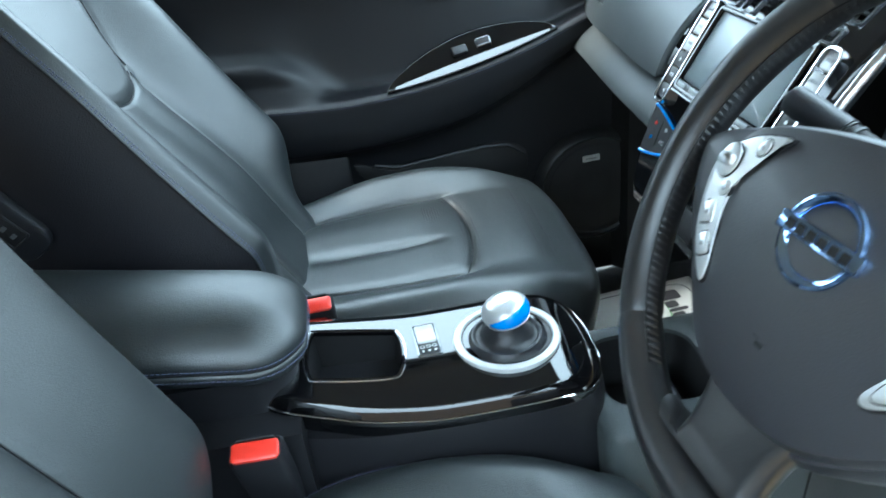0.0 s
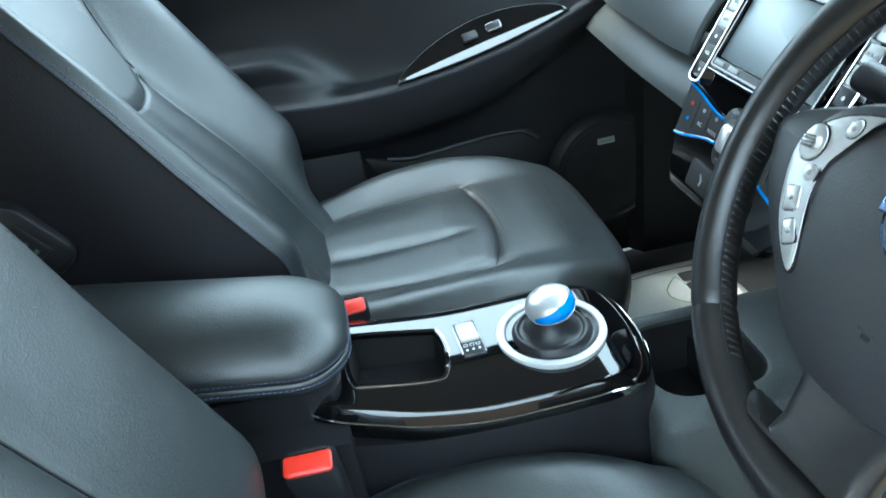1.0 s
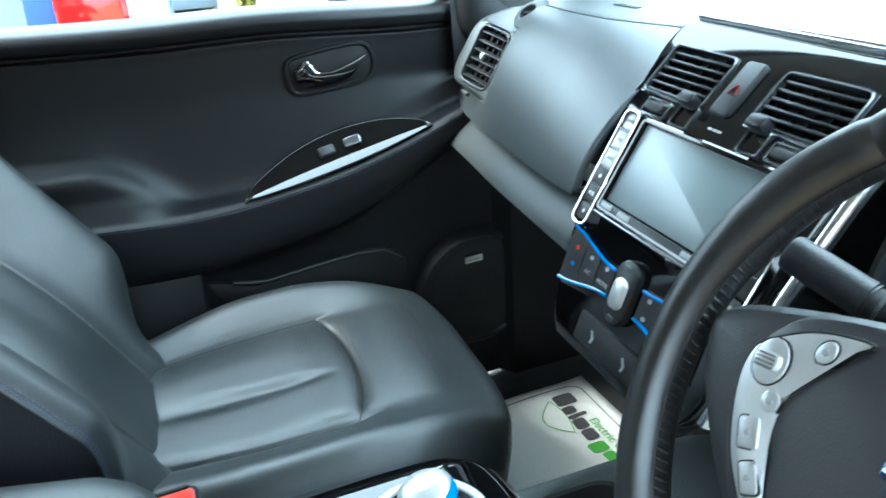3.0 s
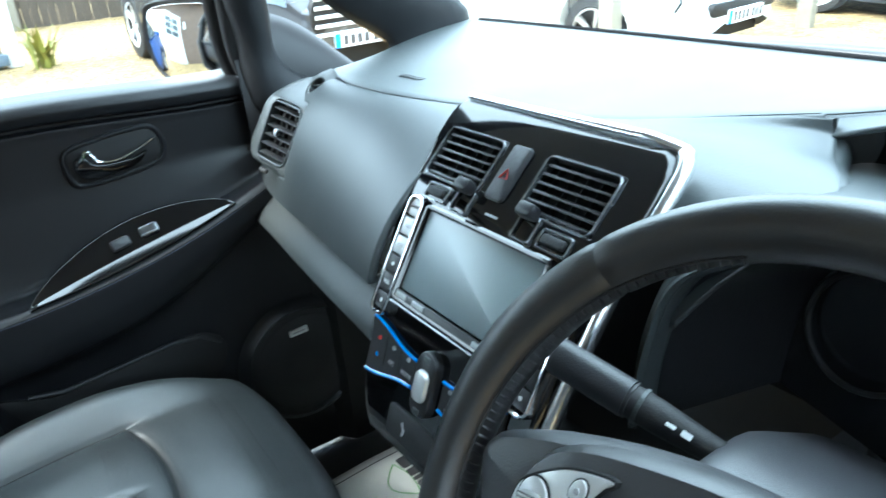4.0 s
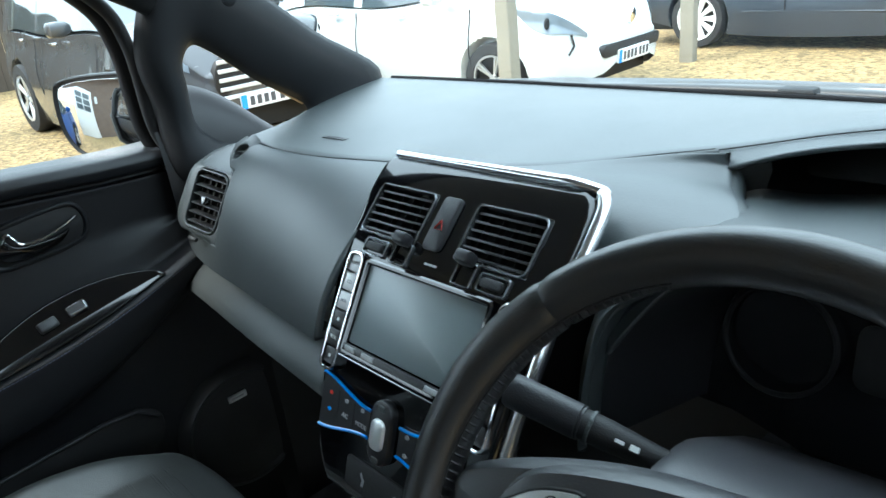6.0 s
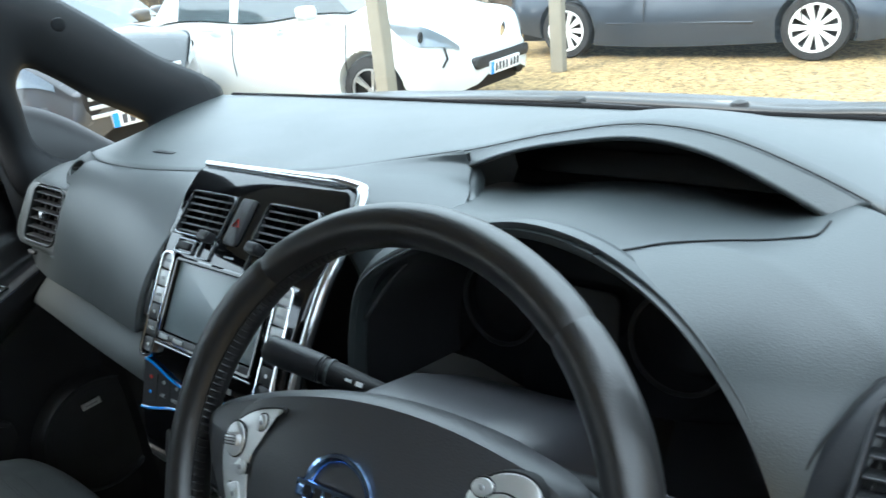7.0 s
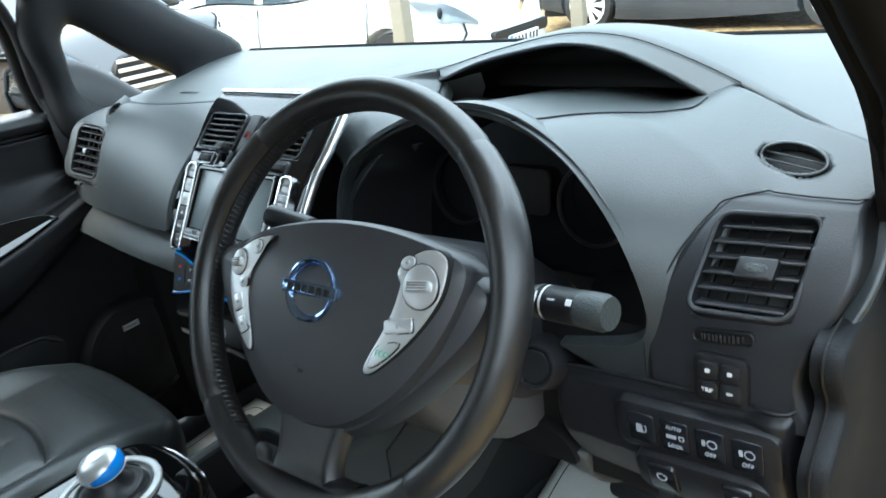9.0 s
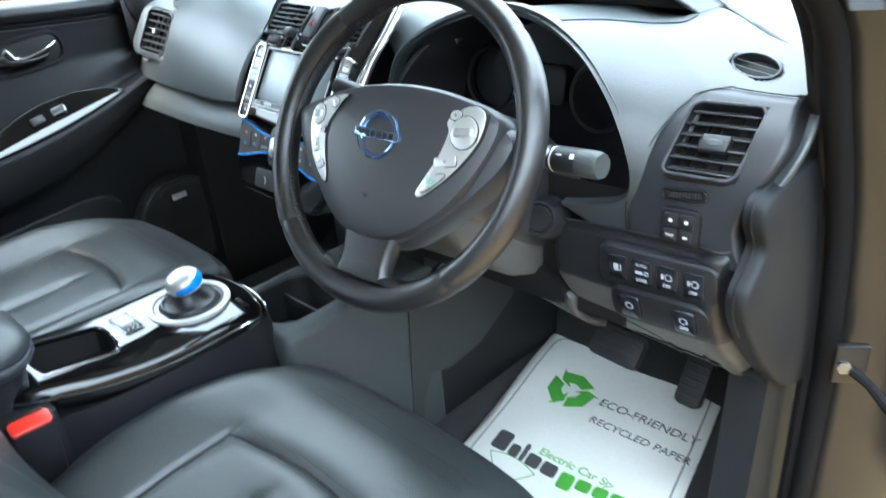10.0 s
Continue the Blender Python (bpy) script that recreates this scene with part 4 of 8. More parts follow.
# warning lamps under the stack
wl = thing("warning_lamp_strip", "black strip with seat belt and airbag warning symbols below climate panel", "warning lamp")
bm = B()
plate(bm, rrect(0.115, 0.030, 0.004), on_stack(0.012, 0.938), -0.002, 0.003, 0.001)
part("strip", bm, BLACK, wl)
for xx in (-0.018, 0.034):
    bm = B()
    for k in range(2):
        box(bm, on_stack(xx + 0.002 * k, 0.940 - 0.005 * k, 0.0034) @ pose(0, 0, 0, 0, 0, 35 - 50 * k), 0.0028, 0.0075, 0.0006)
    part("symbol", bm, GREYPR, wl)
bm = B()
loft(bm, [[(-0.085, 0.222, 0.912), (0.105, 0.222, 0.912), (0.105, 0.40, 0.85), (-0.085, 0.40, 0.85)], [(-0.098, 0.235, 0.97), (0.12, 0.235, 0.97), (0.12, 0.42, 0.97), (-0.098, 0.42, 0.97)]])
part("stack_foot", bm, BLACK, stack)

# ---- steering wheel ----
_el, _az = radians(30.1), radians(5.4)
W_N = Vector((math.sin(_az) * math.cos(_el), -math.cos(_az) * math.cos(_el), math.sin(_el)))
W_U = Vector((math.cos(_az), math.sin(_az), 0))
W_C = Vector((0.3755, 0.1565, 1.0963))
MW = frame3(W_C, W_U, W_N.cross(W_U))
wheel = thing("steering_wheel", "black leather steering wheel with silver switch panels and blue-tinted badge", "steering wheel")
RW, TW = 0.1712, 0.0155


def rim_pt(a, b, r=TW):
    """a: round the rim in degrees from the right, b: round the grip."""
    thick = r * (1 + 0.10 * math.exp(-((a - 152) / 16) ** 2) + 0.10 * math.exp(-((a - 28) / 16) ** 2) + 0.10 * math.exp(-((a - 270) / 20) ** 2))
    q = radians(a)
    rr = RW + thick * math.cos(b) * 0.95
    return MW @ Vector((rr * math.cos(q), rr * math.sin(q), thick * math.sin(b) * 1.08))


SEAMS = (47, 132, 224, 313)
for a0, a1 in zip(SEAMS, SEAMS[1:] + (SEAMS[0] + 360,)):
    bm = B()

    def seg(u, v, a0=a0, a1=a1):
        a = a0 + (a1 - a0) * u
        e = min(u, 1 - u) * (a1 - a0)
        r = TW * (1 - 0.06 * max(0, 1 - e / 0.7) ** 2)
        return rim_pt(a % 360, 2 * math.pi * v, r)
    grid(bm, seg, 48, 18, closev=True)
    part("rim_section", bm, RIM_L, wheel, "stitched leather rim section")
# puckered stitching on the inner side of the side grips
for a0, a1 in ((108, 238),):
    bm = B()
    k = int((a1 - a0) / 1.9)
    for i in range(k):
        a = a0 + (a1 - a0) * (i + 0.5) / k
        p, q, r = (rim_pt(a + da, math.pi * b, TW * s) for da, b, s in ((-0.5, 0.84, 1.0), (0.1, 0.94, 1.045), (0.7, 1.06, 1.0)))
        tube(bm, [p, p.lerp(q, 0.6), q, q.lerp(r, 0.5), r], lambda t: 0.0004 + 0.0006 * math.sin(math.pi * t), 6)
    part("stitching", bm, RIM_L, wheel, "dark cross stitching")
    bm = B()
    tube(bm, [rim_pt(a % 360, math.pi * 0.86, TW * 1.002) for a in np.linspace(a0, a1, 60)], 0.0007, 5)
    part("stitch_line", bm, BLACK, wheel)


def w_solid(bm, o, z0, z1, ch, dome=0.0):
    rings = []
    for s, z in ((0, z0), (0, z1 - ch), (0.3 * ch, z1 - 0.35 * ch), (ch, z1 - 0.05 * ch)):
        rings.append([MW @ Vector((x, y, z)) for x, y in (shrink(o, s) if s else o)])
    c = (sum(p[0] for p in o) / len(o), sum(p[1] for p in o) / len(o))
    base = shrink(o, ch)
    for s in (0.8, 0.55, 0.3, 0.1):
        rings.append([MW @ Vector((c[0] + (x - c[0]) * s, c[1] + (y - c[1]) * s, z1 - 0.05 * ch + dome * (1 - s * s))) for x, y in base])
    loft(bm, rings)


# spoke body behind the pad
bm = B()
w_solid(bm, out2([(-0.150, 0.022), (-0.100, 0.043), (-0.04, 0.056), (0.04, 0.059), (0.100, 0.051), (0.152, 0.028), (0.152, 0.000), (0.128, -0.035), (0.090, -0.075), (0.045, -0.108), (0.0, -0.116), (-0.045, -0.108), (-0.090, -0.075), (-0.128, -0.038), (-0.150, -0.004)]), -0.026, 0.0100, 0.014, 0.001)
part("spoke_body", bm, PADM, wheel, "matt black spoke body")
bm = B()
rings = []
for y, w, zc, hh in ((-0.070, 0.050, -0.004, 0.022), (-0.095, 0.043, -0.003, 0.024), (-0.115, 0.037, -0.002, 0.024), (-0.135, 0.035, -0.002, 0.024), (-0.150, 0.038, -0.002, 0.024), (-0.162, 0.047, -0.002, 0.026), (-0.172, 0.062, -0.002, 0.024)):
    rings.append([MW @ Vector((0.003 + p, y + 0.030 * (p / 0.06) ** 2 * (1 if y < -0.16 else 0.0), zc + q)) for p, q in rrect(2 * w, hh, 0.0115, 6)])
loft(bm, rings)
part("lower_spoke", bm, RIM_L, wheel, "dark lower spoke")
# airbag pad
bm = B()
w_solid(bm, out2([(-0.095, 0.042), (-0.05, 0.055), (0.0, 0.062), (0.05, 0.062), (0.095, 0.056), (0.128, 0.048), (0.141, 0.034), (0.136, 0.006), (0.119, -0.030), (0.088, -0.070), (0.045, -0.100), (0.0, -0.108), (-0.045, -0.100), (-0.085, -0.068), (-0.108, -0.035), (-0.119, -0.005), (-0.114, 0.022)]), -0.012, 0.0190, 0.011, 0.0105)
airbag = part("airbag_pad", bm, PADM, wheel, "grained black airbag pad")
# silver panels
MP = MW @ pose(0, 0.004, 0.0085)


def fitted(name, o, zz, parent, label=""):
    """A button standing in a dark gap."""
    bm = B()
    plate(bm, shrink(o, -0.0008), MP, 0.012, zz - 0.0013, 0)
    part("gap", bm, BLACK, parent)
    bm = B()
    plate(bm, o, MP, 0.012, zz, 0.001)
    return part(name, bm, SILVERP, parent, label)


PAN_R = out2([(0.080, 0.020), (0.086, 0.032), (0.100, 0.042), (0.114, 0.0445), (0.124, 0.040), (0.127, 0.030), (0.125, 0.013), (0.116, -0.006), (0.100, -0.028), (0.078, -0.050), (0.067, -0.056), (0.064, -0.049), (0.073, -0.024), (0.078, -0.003)])
PAN_L = out2([(-0.062, 0.036), (-0.084, 0.031), (-0.100, 0.021), (-0.110, 0.010), (-0.109, -0.010), (-0.095, -0.040), (-0.072, -0.063), (-0.067, -0.058), (-0.082, -0.020), (-0.082, 0.006), (-0.073, 0.024)])
for s, o in ((-1, PAN_L), (1, PAN_R)):
    bm = B()
    o = [(x, y + 0.004) for x, y in o]
    w_solid(bm, shrink(o, -0.0012), 0.0, 0.0222, 0.001, 0.0)
    part("panel_gap", bm, BLACK, wheel)
    bm = B()
    w_solid(bm, o, 0.0, 0.0238, 0.0022, 0.0012)
    sp = part("switch_panel", bm, SILVERP, wheel, "satin silver switch panel")
    x, y, a, b = (0.107, 0.0165, 0.0160, 0.0165) if s > 0 else (-0.0975, 0.0085, 0.0088, 0.0115)
    dial = fitted("round_dial", [(x + p, y + q) for p, q in oval(a, b, 28)], 0.0180, sp)
    bm = B()
    box(bm, MP @ pose(x, y, 0.0188, 0, 0, 8), a * 1.45, 0.0085, 0.006, 0.003)
    rk = part("rocker", bm, SILVERP, dial)
    bm = B()
    for k in range(4):
        box(bm, MP @ pose(x, y, 0.0188, 0, 0, 8) @ pose(0, -0.003 + 0.002 * k, 0.0031), a * 1.1, 0.0006, 0.0004)
    part("grip_line", bm, INK, rk)
    if s > 0:
        btn = (((0.092, 0.0325), oval(0.0068, 0.0050, 20), 20), ((0.0925, -0.0150), rrect(0.027, 0.0105, 0.002), 14))
    else:
        btn = (((-0.0765, 0.0245), oval(0.0042, 0.0060, 20), -20), ((-0.0885, -0.0080), oval(0.0050, 0.0052, 20), 0), ((-0.0905, -0.0260), rrect(0.011, 0.015, 0.002), 24), ((-0.0800, -0.0440), rrect(0.009, 0.015, 0.002), 34))
    for (bx, by), bo, an in btn:
        ca, sa = math.cos(radians(an)), math.sin(radians(an))
        bt = fitted("switch_button", [(bx + p * ca - q * sa, by + p * sa + q * ca) for p, q in bo], 0.0172, sp)
        for k in ((-1, 1) if len(bo) < 20 and s > 0 else (0,)):
            bm = B()
            plate(bm, oval(0.0017, 0.0017, 12), MP @ pose(bx + k * 0.0065 * ca, by + k * 0.0065 * sa, 0), 0.0160, 0.0176, 0.0002)
            part("pip", bm, WHITEP if k else GREYPR, bt)
    if s > 0:
        eb = fitted("eco_button", out2([(0.096, -0.0275), (0.087, -0.039), (0.0745, -0.049), (0.0700, -0.0475), (0.0765, -0.0330)], 3), 0.0172, sp)
        words("legend", "ECO", 0.0066, MP @ pose(0.0825, -0.0378, 0.0174), ECOG, eb)
# badge: ring with a bar across
bm = B()
tube(bm, [MW @ Vector((0.0245 * math.cos(a), 0.0235 * math.sin(a) + 0.002, 0.0285)) for a in np.linspace(0, 2 * math.pi, 41)[:-1]], 0.0036, 8, closed=True, flat=0.7)
bd = part("badge_ring", bm, BLUECHROME, airbag, "blue-tinted chrome ring")
bm = B()
box(bm, MW @ pose(0, 0.002, 0.0300), 0.062, 0.0105, 0.004, 0.001)
part("badge_bar", bm, BLUECHROME, airbag, "blue-tinted chrome bar")
for i in range(6):
    bm = B()
    box(bm, MW @ pose(-0.021 + 0.0085 * i, 0.002, 0.0323), 0.0055, 0.0060, 0.0006)
    part("badge_block", bm, BLACK, airbag, "dark block on the bar")
bm = B()
for i in range(3):
    box(bm, MW @ pose(-0.004 + 0.004 * i, -0.060 - 0.004 * (i % 2), 0.0248), 0.006, 0.003, 0.0005)
part("airbag_emboss", bm, TRIM, airbag, "embossed unreadable mark")

# ---- column, stalks ----
col = thing("steering_column", "black steering column shroud with grey lower cover", "steering column")
bm = B()
rings = []
for s, w, h, dz in ((-0.02, 0.052, 0.044, -0.005), (-0.05, 0.072, 0.062, -0.006), (-0.12, 0.086, 0.076, -0.010), (-0.20, 0.088, 0.078, -0.014), (-0.30, 0.078, 0.066, -0.018)):
    rings.append([MW @ Vector((x, y + dz, s)) for x, y in rrect(2 * w, 2 * h, 0.03, 5)])
loft(bm, rings)
part("shroud", bm, PADM, col)
bm = B()
rings = []
for s, w, h, dz in ((-0.045, 0.058, 0.020, -0.062), (-0.10, 0.082, 0.030, -0.080), (-0.20, 0.084, 0.034, -0.086), (-0.30, 0.074, 0.030, -0.082)):
    rings.append([MW @ Vector((x, y + dz, s)) for x, y in rrect(2 * w, 2 * h, 0.018, 5)])
loft(bm, rings)
part("lower_cover", bm, GREY, col, "grey lower column cover")
bm = B()
lathe(bm, [(0.0, 0.008), (0.019, 0.009), (0.021, 0.006), (0.023, 0.009), (0.026, 0.009), (0.029, 0.004), (0.034, -0.02), (0.040, -0.06)], frame3((0.459, 0.306, 0.968), (1, 0.2, 0), (0, 0.4, 1)) @ Matrix.Scale(0.80, 4), 30)
part("round_cover", bm, TRIM, col, "round blanked cover on the column")


def stalk(a, b, label, marks, k=1.0):
    s = thing("column_stalk", label, "column stalk", "column stalks")
    a, b = Vector(a), Vector(b)
    d = (b - a).normalized()
    bm = B()
    tube(bm, [a.lerp(b, t) for t in (0, 0.3, 0.5, 0.52, 1.0)], lambda t: k * (0.008 if t < 0.2 else 0.0105 if t < 0.4 else 0.0125), 20)
    part("arm", bm, BLACK, s)
    bm = B()
    tube(bm, [a.lerp(b, t) for t in (0.66, 0.76, 0.98, 1.06, 1.08)], lambda t: k * (0.0145 if t < 0.9 else 0.0130), 24)
    part("end_knob", bm, TRIM, s, "ribbed end knob")
    if k == 1.0:
        bm = B()
        tube(bm, [a.lerp(b, t) for t in (0.90, 1.06, 1.10)], lambda t: 0.0146 if t < 0.8 else 0.0128, 24)
        part("end_cap", bm, GREYD, s, "grey end cap")
    bm = B()
    tube(bm, [a.lerp(b, t) for t in (0.58, 0.60)], 0.0140 * k, 24)
    part("collar", bm, GREYD, s)
    bm = B()
    tube(bm, [a.lerp(b, t) for t in (0.640, 0.652)], 0.0142 * k, 24)
    part("white_ring", bm, WHITEP if k == 1.0 else TRIM, s)
    ln = (b - a).length
    for t, w, h, txt in marks:
        w, h = w * 0.75, h * 0.75
        p = a + d * ln * t + Vector((0, -0.75, 0.66)) * 0.0147 * k
        m = frame3(p, Vector((abs(d.x), d.y * (1 if d.x > 0 else -1), d.z * (1 if d.x > 0 else -1))), (0, 0.66, 0.75))
        if txt:
            words("legend", txt, h, m, WHITEP, s)
        else:
            bm = B()
            plate(bm, rrect(w, h, 0.0005), m, -0.0006, 0.0004, 0)
            part("symbol", bm, WHITEP, s)
    return s


stalk((0.44, 0.26, 1.068), (0.569, 0.249, 1.081), "black wiper stalk with white symbols on the column", [(0.50, 0.006, 0.004, ""), (0.60, 0.002, 0.013, ""), (0.72, 0.008, 0.0016, ""), (0.74, 0.005, 0.003, "OFF"), (0.86, 0.007, 0.007, "")])
stalk((0.312, 0.262, 1.081), (0.200, 0.229, 1.114), "black lighting stalk with white lamp symbols on the column", [(0.30, 0.008, 0.005, ""), (0.38, 0.008, 0.003, ""), (0.73, 0.004, 0.0048, "OFF"), (0.92, 0.006, 0.006, "")], 0.82)

# ---- switch bank on the knee panel ----
bank = thing("switch_bank", "black two-row bank of dashboard switches with white symbols", "switch bank")
mb = frame3((0.613, 0.3175, 0.9385), (1, 0.02, 0.055), (0, -0.06, 1))
bm = B()
plate(bm, rrect(0.146, 0.050, 0.012, 6), mb, -0.012, 0.0080, 0.005)
part("upper_housing", bm, TRIM, bank)
bm = B()
plate(bm, rrect(0.124, 0.050, 0.016, 6), mb @ pose(0.004, -0.049, 0.003, 12), -0.02, 0.006, 0.004)
part("lower_housing", bm, TRIM, bank)
for i in range(4):
    mm = mb @ pose(-0.046 + 0.0307 * i, 0, 0)
    bm = B()
    plate(bm, rrect(0.0255, 0.032, 0.003), mm, 0.002, 0.0095, 0.0015)
    b = part("switch", bm, SWITCHB, bank)
    bm = B()
    if i == 1:
        words("legend", "AUTO", 0.0050, mm @ pose(0, 0.0095, 0.0098), PALEPR, b)
        words("legend", "LOCK", 0.0050, mm @ pose(0, -0.0095, 0.0098), PALEPR, b)
        box(bm, mm @ pose(-0.003, 0, 0.0097), 0.009, 0.0035, 0.0005)
        ring_plate(bm, rrect(0.005, 0.005, 0.001), 0.001, mm @ pose(0.006, 0, 0), 0.0094, 0.0099)
    elif i == 0:
        plate(bm, rrect(0.006, 0.009, 0.001), mm @ pose(-0.002, 0, 0), 0.0094, 0.0098, 0)
        tube(bm, [mm @ Vector(p) for p in ((0.001, -0.003, 0.0097), (0.004, -0.003, 0.0097), (0.0045, 0.002, 0.0097), (0.003, 0.004, 0.0097))], 0.0005, 4)
    else:
        words("legend", "OFF", 0.0055, mm @ pose(0, -0.008, 0.0098), PALEPR, b)
        ring_plate(bm, oval(0.0045, 0.0045, 16), 0.0010, mm @ pose(0.002, 0.003, 0), 0.0094, 0.0099)
        box(bm, mm @ pose(-0.005, 0.003, 0.0097), 0.003, 0.006, 0.0005)
    part("symbol", bm, PALEPR, b)
for i in (0, 1, 2):
    mm = mb @ pose(-0.030 + 0.0335 * i, -0.046, 0.0055, 12)
    bm = B()
    plate(bm, rrect(0.026, 0.032, 0.003), mm, 0.001, 0.0085 if i != 1 else 0.003, 0.0015)
    b = part("switch" if i != 1 else "blank", bm, SWITCHB if i != 1 else TRIM, bank)
    if i != 1:
        bm = B()
        ring_plate(bm, oval(0.005, 0.005, 16), 0.0012, mm @ pose(0, 0.003, 0), 0.0084, 0.0089)
        part("symbol", bm, PALEPR, b)
    if i == 2:
        words("legend", "OFF", 0.0060, mm @ pose(0, -0.008, 0.0088), PALEPR, b)

# ---- seats ----
def stitches(bm, pts, step=0.0045, r=0.0005):
    p = [Vector(a) for a in pts]
    tot = sum((b - a).length for a, b in zip(p, p[1:]))
    n = int(tot / step)
    cum = [0]
    for a, b in zip(p, p[1:]):
        cum.append(cum[-1] + (b - a).length)
    j = 0
    for i in range(n):
        s = tot * (i + 0.2) / n
        e = s + step * 0.62
        ends = []
        for q in (s, e):
            k = int(np.searchsorted(cum, q)) - 1
            k = min(max(k, 0), len(p) - 2)
            f = (q - cum[k]) / max(cum[k + 1] - cum[k], 1e-9)
            ends.append(p[k].lerp(p[k + 1], f))
        tube(bm, ends, r, 4, cap=False)


def groove(d, w):
    return math.exp(-(d / w) ** 2)


def seat(name, label, xc, side, recline_y=0.0, hc=0.240, cx=0.0, cy=0.0, bolster=0.068, lean=31):
    """side: +1 when the near side faces the car's right."""
    st = thing(name, label, "car seat", "front seats")
    hw = 0.232

    def cushion(u, v):
        a = (u - 0.5) * 2
        rear, front = -0.30, 0.198 - 0.055 * abs(a) ** 4.0
        y = rear + (front - rear) * v
        bol = sst(0.50, 0.92, abs(a))
        z = 0.742 + 0.014 * v + 0.034 * bol * (0.45 + 0.55 * sst(0.1, 0.50, v)) * (1 - 0.75 * sst(0.62, 1.0, v)) - 0.034 * (max(0, abs(a) - 0.74) / 0.26) ** 2.2
        z -= 0.022 * (max(0, v - 0.80) / 0.20) ** 2
        seam_v = 0.70 - 0.045 * (a / 0.55) ** 2
        fade = 1 - sst(0.38, 0.60, abs(a))
        z -= 0.0035 * groove(v - seam_v, 0.008) * fade + 0.0035 * groove(v - seam_v, 0.030) * fade
        z += 0.0015 * math.exp(-((v - seam_v + 0.11) / 0.09) ** 2) * fade
        z -= 0.0060 * groove(a - side * (0.05 + 0.05 * v), 0.035 + 0.10 * (0.7 - v)) * sst(0.05, 0.3, v) * (1 - sst(0.50, 0.66, v))
        z += 0.004 * math.exp(-((a + side * 0.28) / 0.18) ** 2) * (1 - sst(0.5, 0.72, v))
        z -= (0.004 * groove(abs(a) - 0.54 - 0.02 * math.sin(v * 3), 0.016) + 0.004 * groove(abs(a) - 0.54 - 0.02 * math.sin(v * 3), 0.06)) * (1 - sst(seam_v - 0.04, seam_v + 0.08, v))
        z -= 0.012 * (1 - sst(0.0, 0.2, v))
        taper = 1 - 0.26 * max(0, 1 - v / 0.62) ** 2 - 0.06 * max(0, v - 0.75) ** 2 / 0.06
        x = xc + cx + hc * a * taper
        return x, y + cy, z

    def c_full(u, v):
        if v > 0.88:
            w = (v - 0.88) / 0.12
            p = Vector(cushion(u, 1.0))
            ang = w * math.pi * 0.60
            return p.x, p.y + 0.040 * math.sin(ang + 0.25) - 0.040 * math.sin(0.25) - 0.02 * max(0, w - 0.7), p.z - 0.040 * (math.cos(0.25) - math.cos(ang + 0.25)) - 0.12 * max(0, w - 0.6)
        return cushion(u, v / 0.88)

    bm = B()
    nu, nv = 200, 220
    grid(bm, c_full, nu, nv)
    # side walls down from the top's edges
    for e in (0, 1):
        sgn = 1 if e else -1
        grid(bm, lambda u, v: (lambda p: (p[0] + sgn * (0.012 * math.sin(v * 1.6)), p[1], p[2] - 0.006 * v - (0.15 * max(0, v - 0.15))))(c_full(e, u)), nv, 6)
    bmesh.ops.remove_doubles(bm, verts=bm.verts, dist=0.0004)
    cu = part("cushion", bm, [LEATHER, PERF], st, "black leather cushion with perforated centre")
    for f in cu.data.polygons:
        c = f.center
        f.material_index = 1 if abs(c.x - xc - cx) < 0.53 * hc and -0.02 < c.y - cy < 0.17 and f.normal.z > 0.6 else 0
    bm = B()
    stitches(bm, [Vector(c_full(0.5 + side * 0.490, t)) + Vector((side * 0.001, 0, 0.0006)) for t in np.linspace(0.02, 0.86, 60)])
    part("cushion_stitching", bm, THREAD, cu, "blue-grey thread")

    def seam(owner, fn, uv, lift):
        bm = B()
        tube(bm, [Vector(fn(*q)) + Vector(lift) for q in uv], 0.0010, 5)
        part("seam", bm, BLACK, owner, "dark sewn seam")
    sl = (0, 0, 0.0008)
    seam(cu, cushion, [(0.5 + a / 2, 0.70 - 0.045 * (a / 0.55) ** 2) for a in np.linspace(-0.55, 0.55, 40)], sl)
    for sg in (-1, 1):
        seam(cu, cushion, [(0.5 + sg * (0.54 + 0.02 * math.sin(v * 3)) / 2, v) for v in np.linspace(0.06, 0.655, 40)], sl)

    # backrest: w goes up, a across
    def back(u, v):
        a = (u - 0.5) * 2
        h = 0.66 * v
        ang = radians(lean)
        base = Vector((xc, -0.195 + recline_y, 0.735))
        up = Vector((0, -math.sin(ang), math.cos(ang)))
        fw = Vector((0, math.cos(ang), math.sin(ang)))
        narrow = 1 - 0.10 * sst(0.55, 1.0, v) ** 2 - 0.05 * (1 - sst(0, 0.3, v))
        bol = (sst(0.40, 0.90, abs(a)) * bolster + 0.052 - bolster) * (1 - 0.45 * sst(0.60, 1.0, v))
        d = bol - 0.014 * sst(0.92, 1.0, abs(a)) - 0.075 * (1 - sst(0.02, 0.26, v)) * sst(0.5, 0.9, abs(a))
        d += 0.020 * math.exp(-((v - 0.28) / 0.22) ** 2) * (1 - abs(a) ** 2)
        # the upper panel is a shield that stands proud of the lower part
        e1 = min(0.36 + 0.85 * (v - 0.56), 0.66) - abs(a)
        e2 = (v - 0.555 - 0.05 * (a / 0.4) ** 2) * 2.8
        sd = -math.log(math.exp(-e1 * 22) + math.exp(-e2 * 22)) / 22
        d += 0.007 * sst(-0.03, 0.08, sd) - 0.0025 * groove(sd + 0.015, 0.016)
        low = 1 - sst(0.54, 0.60, v)
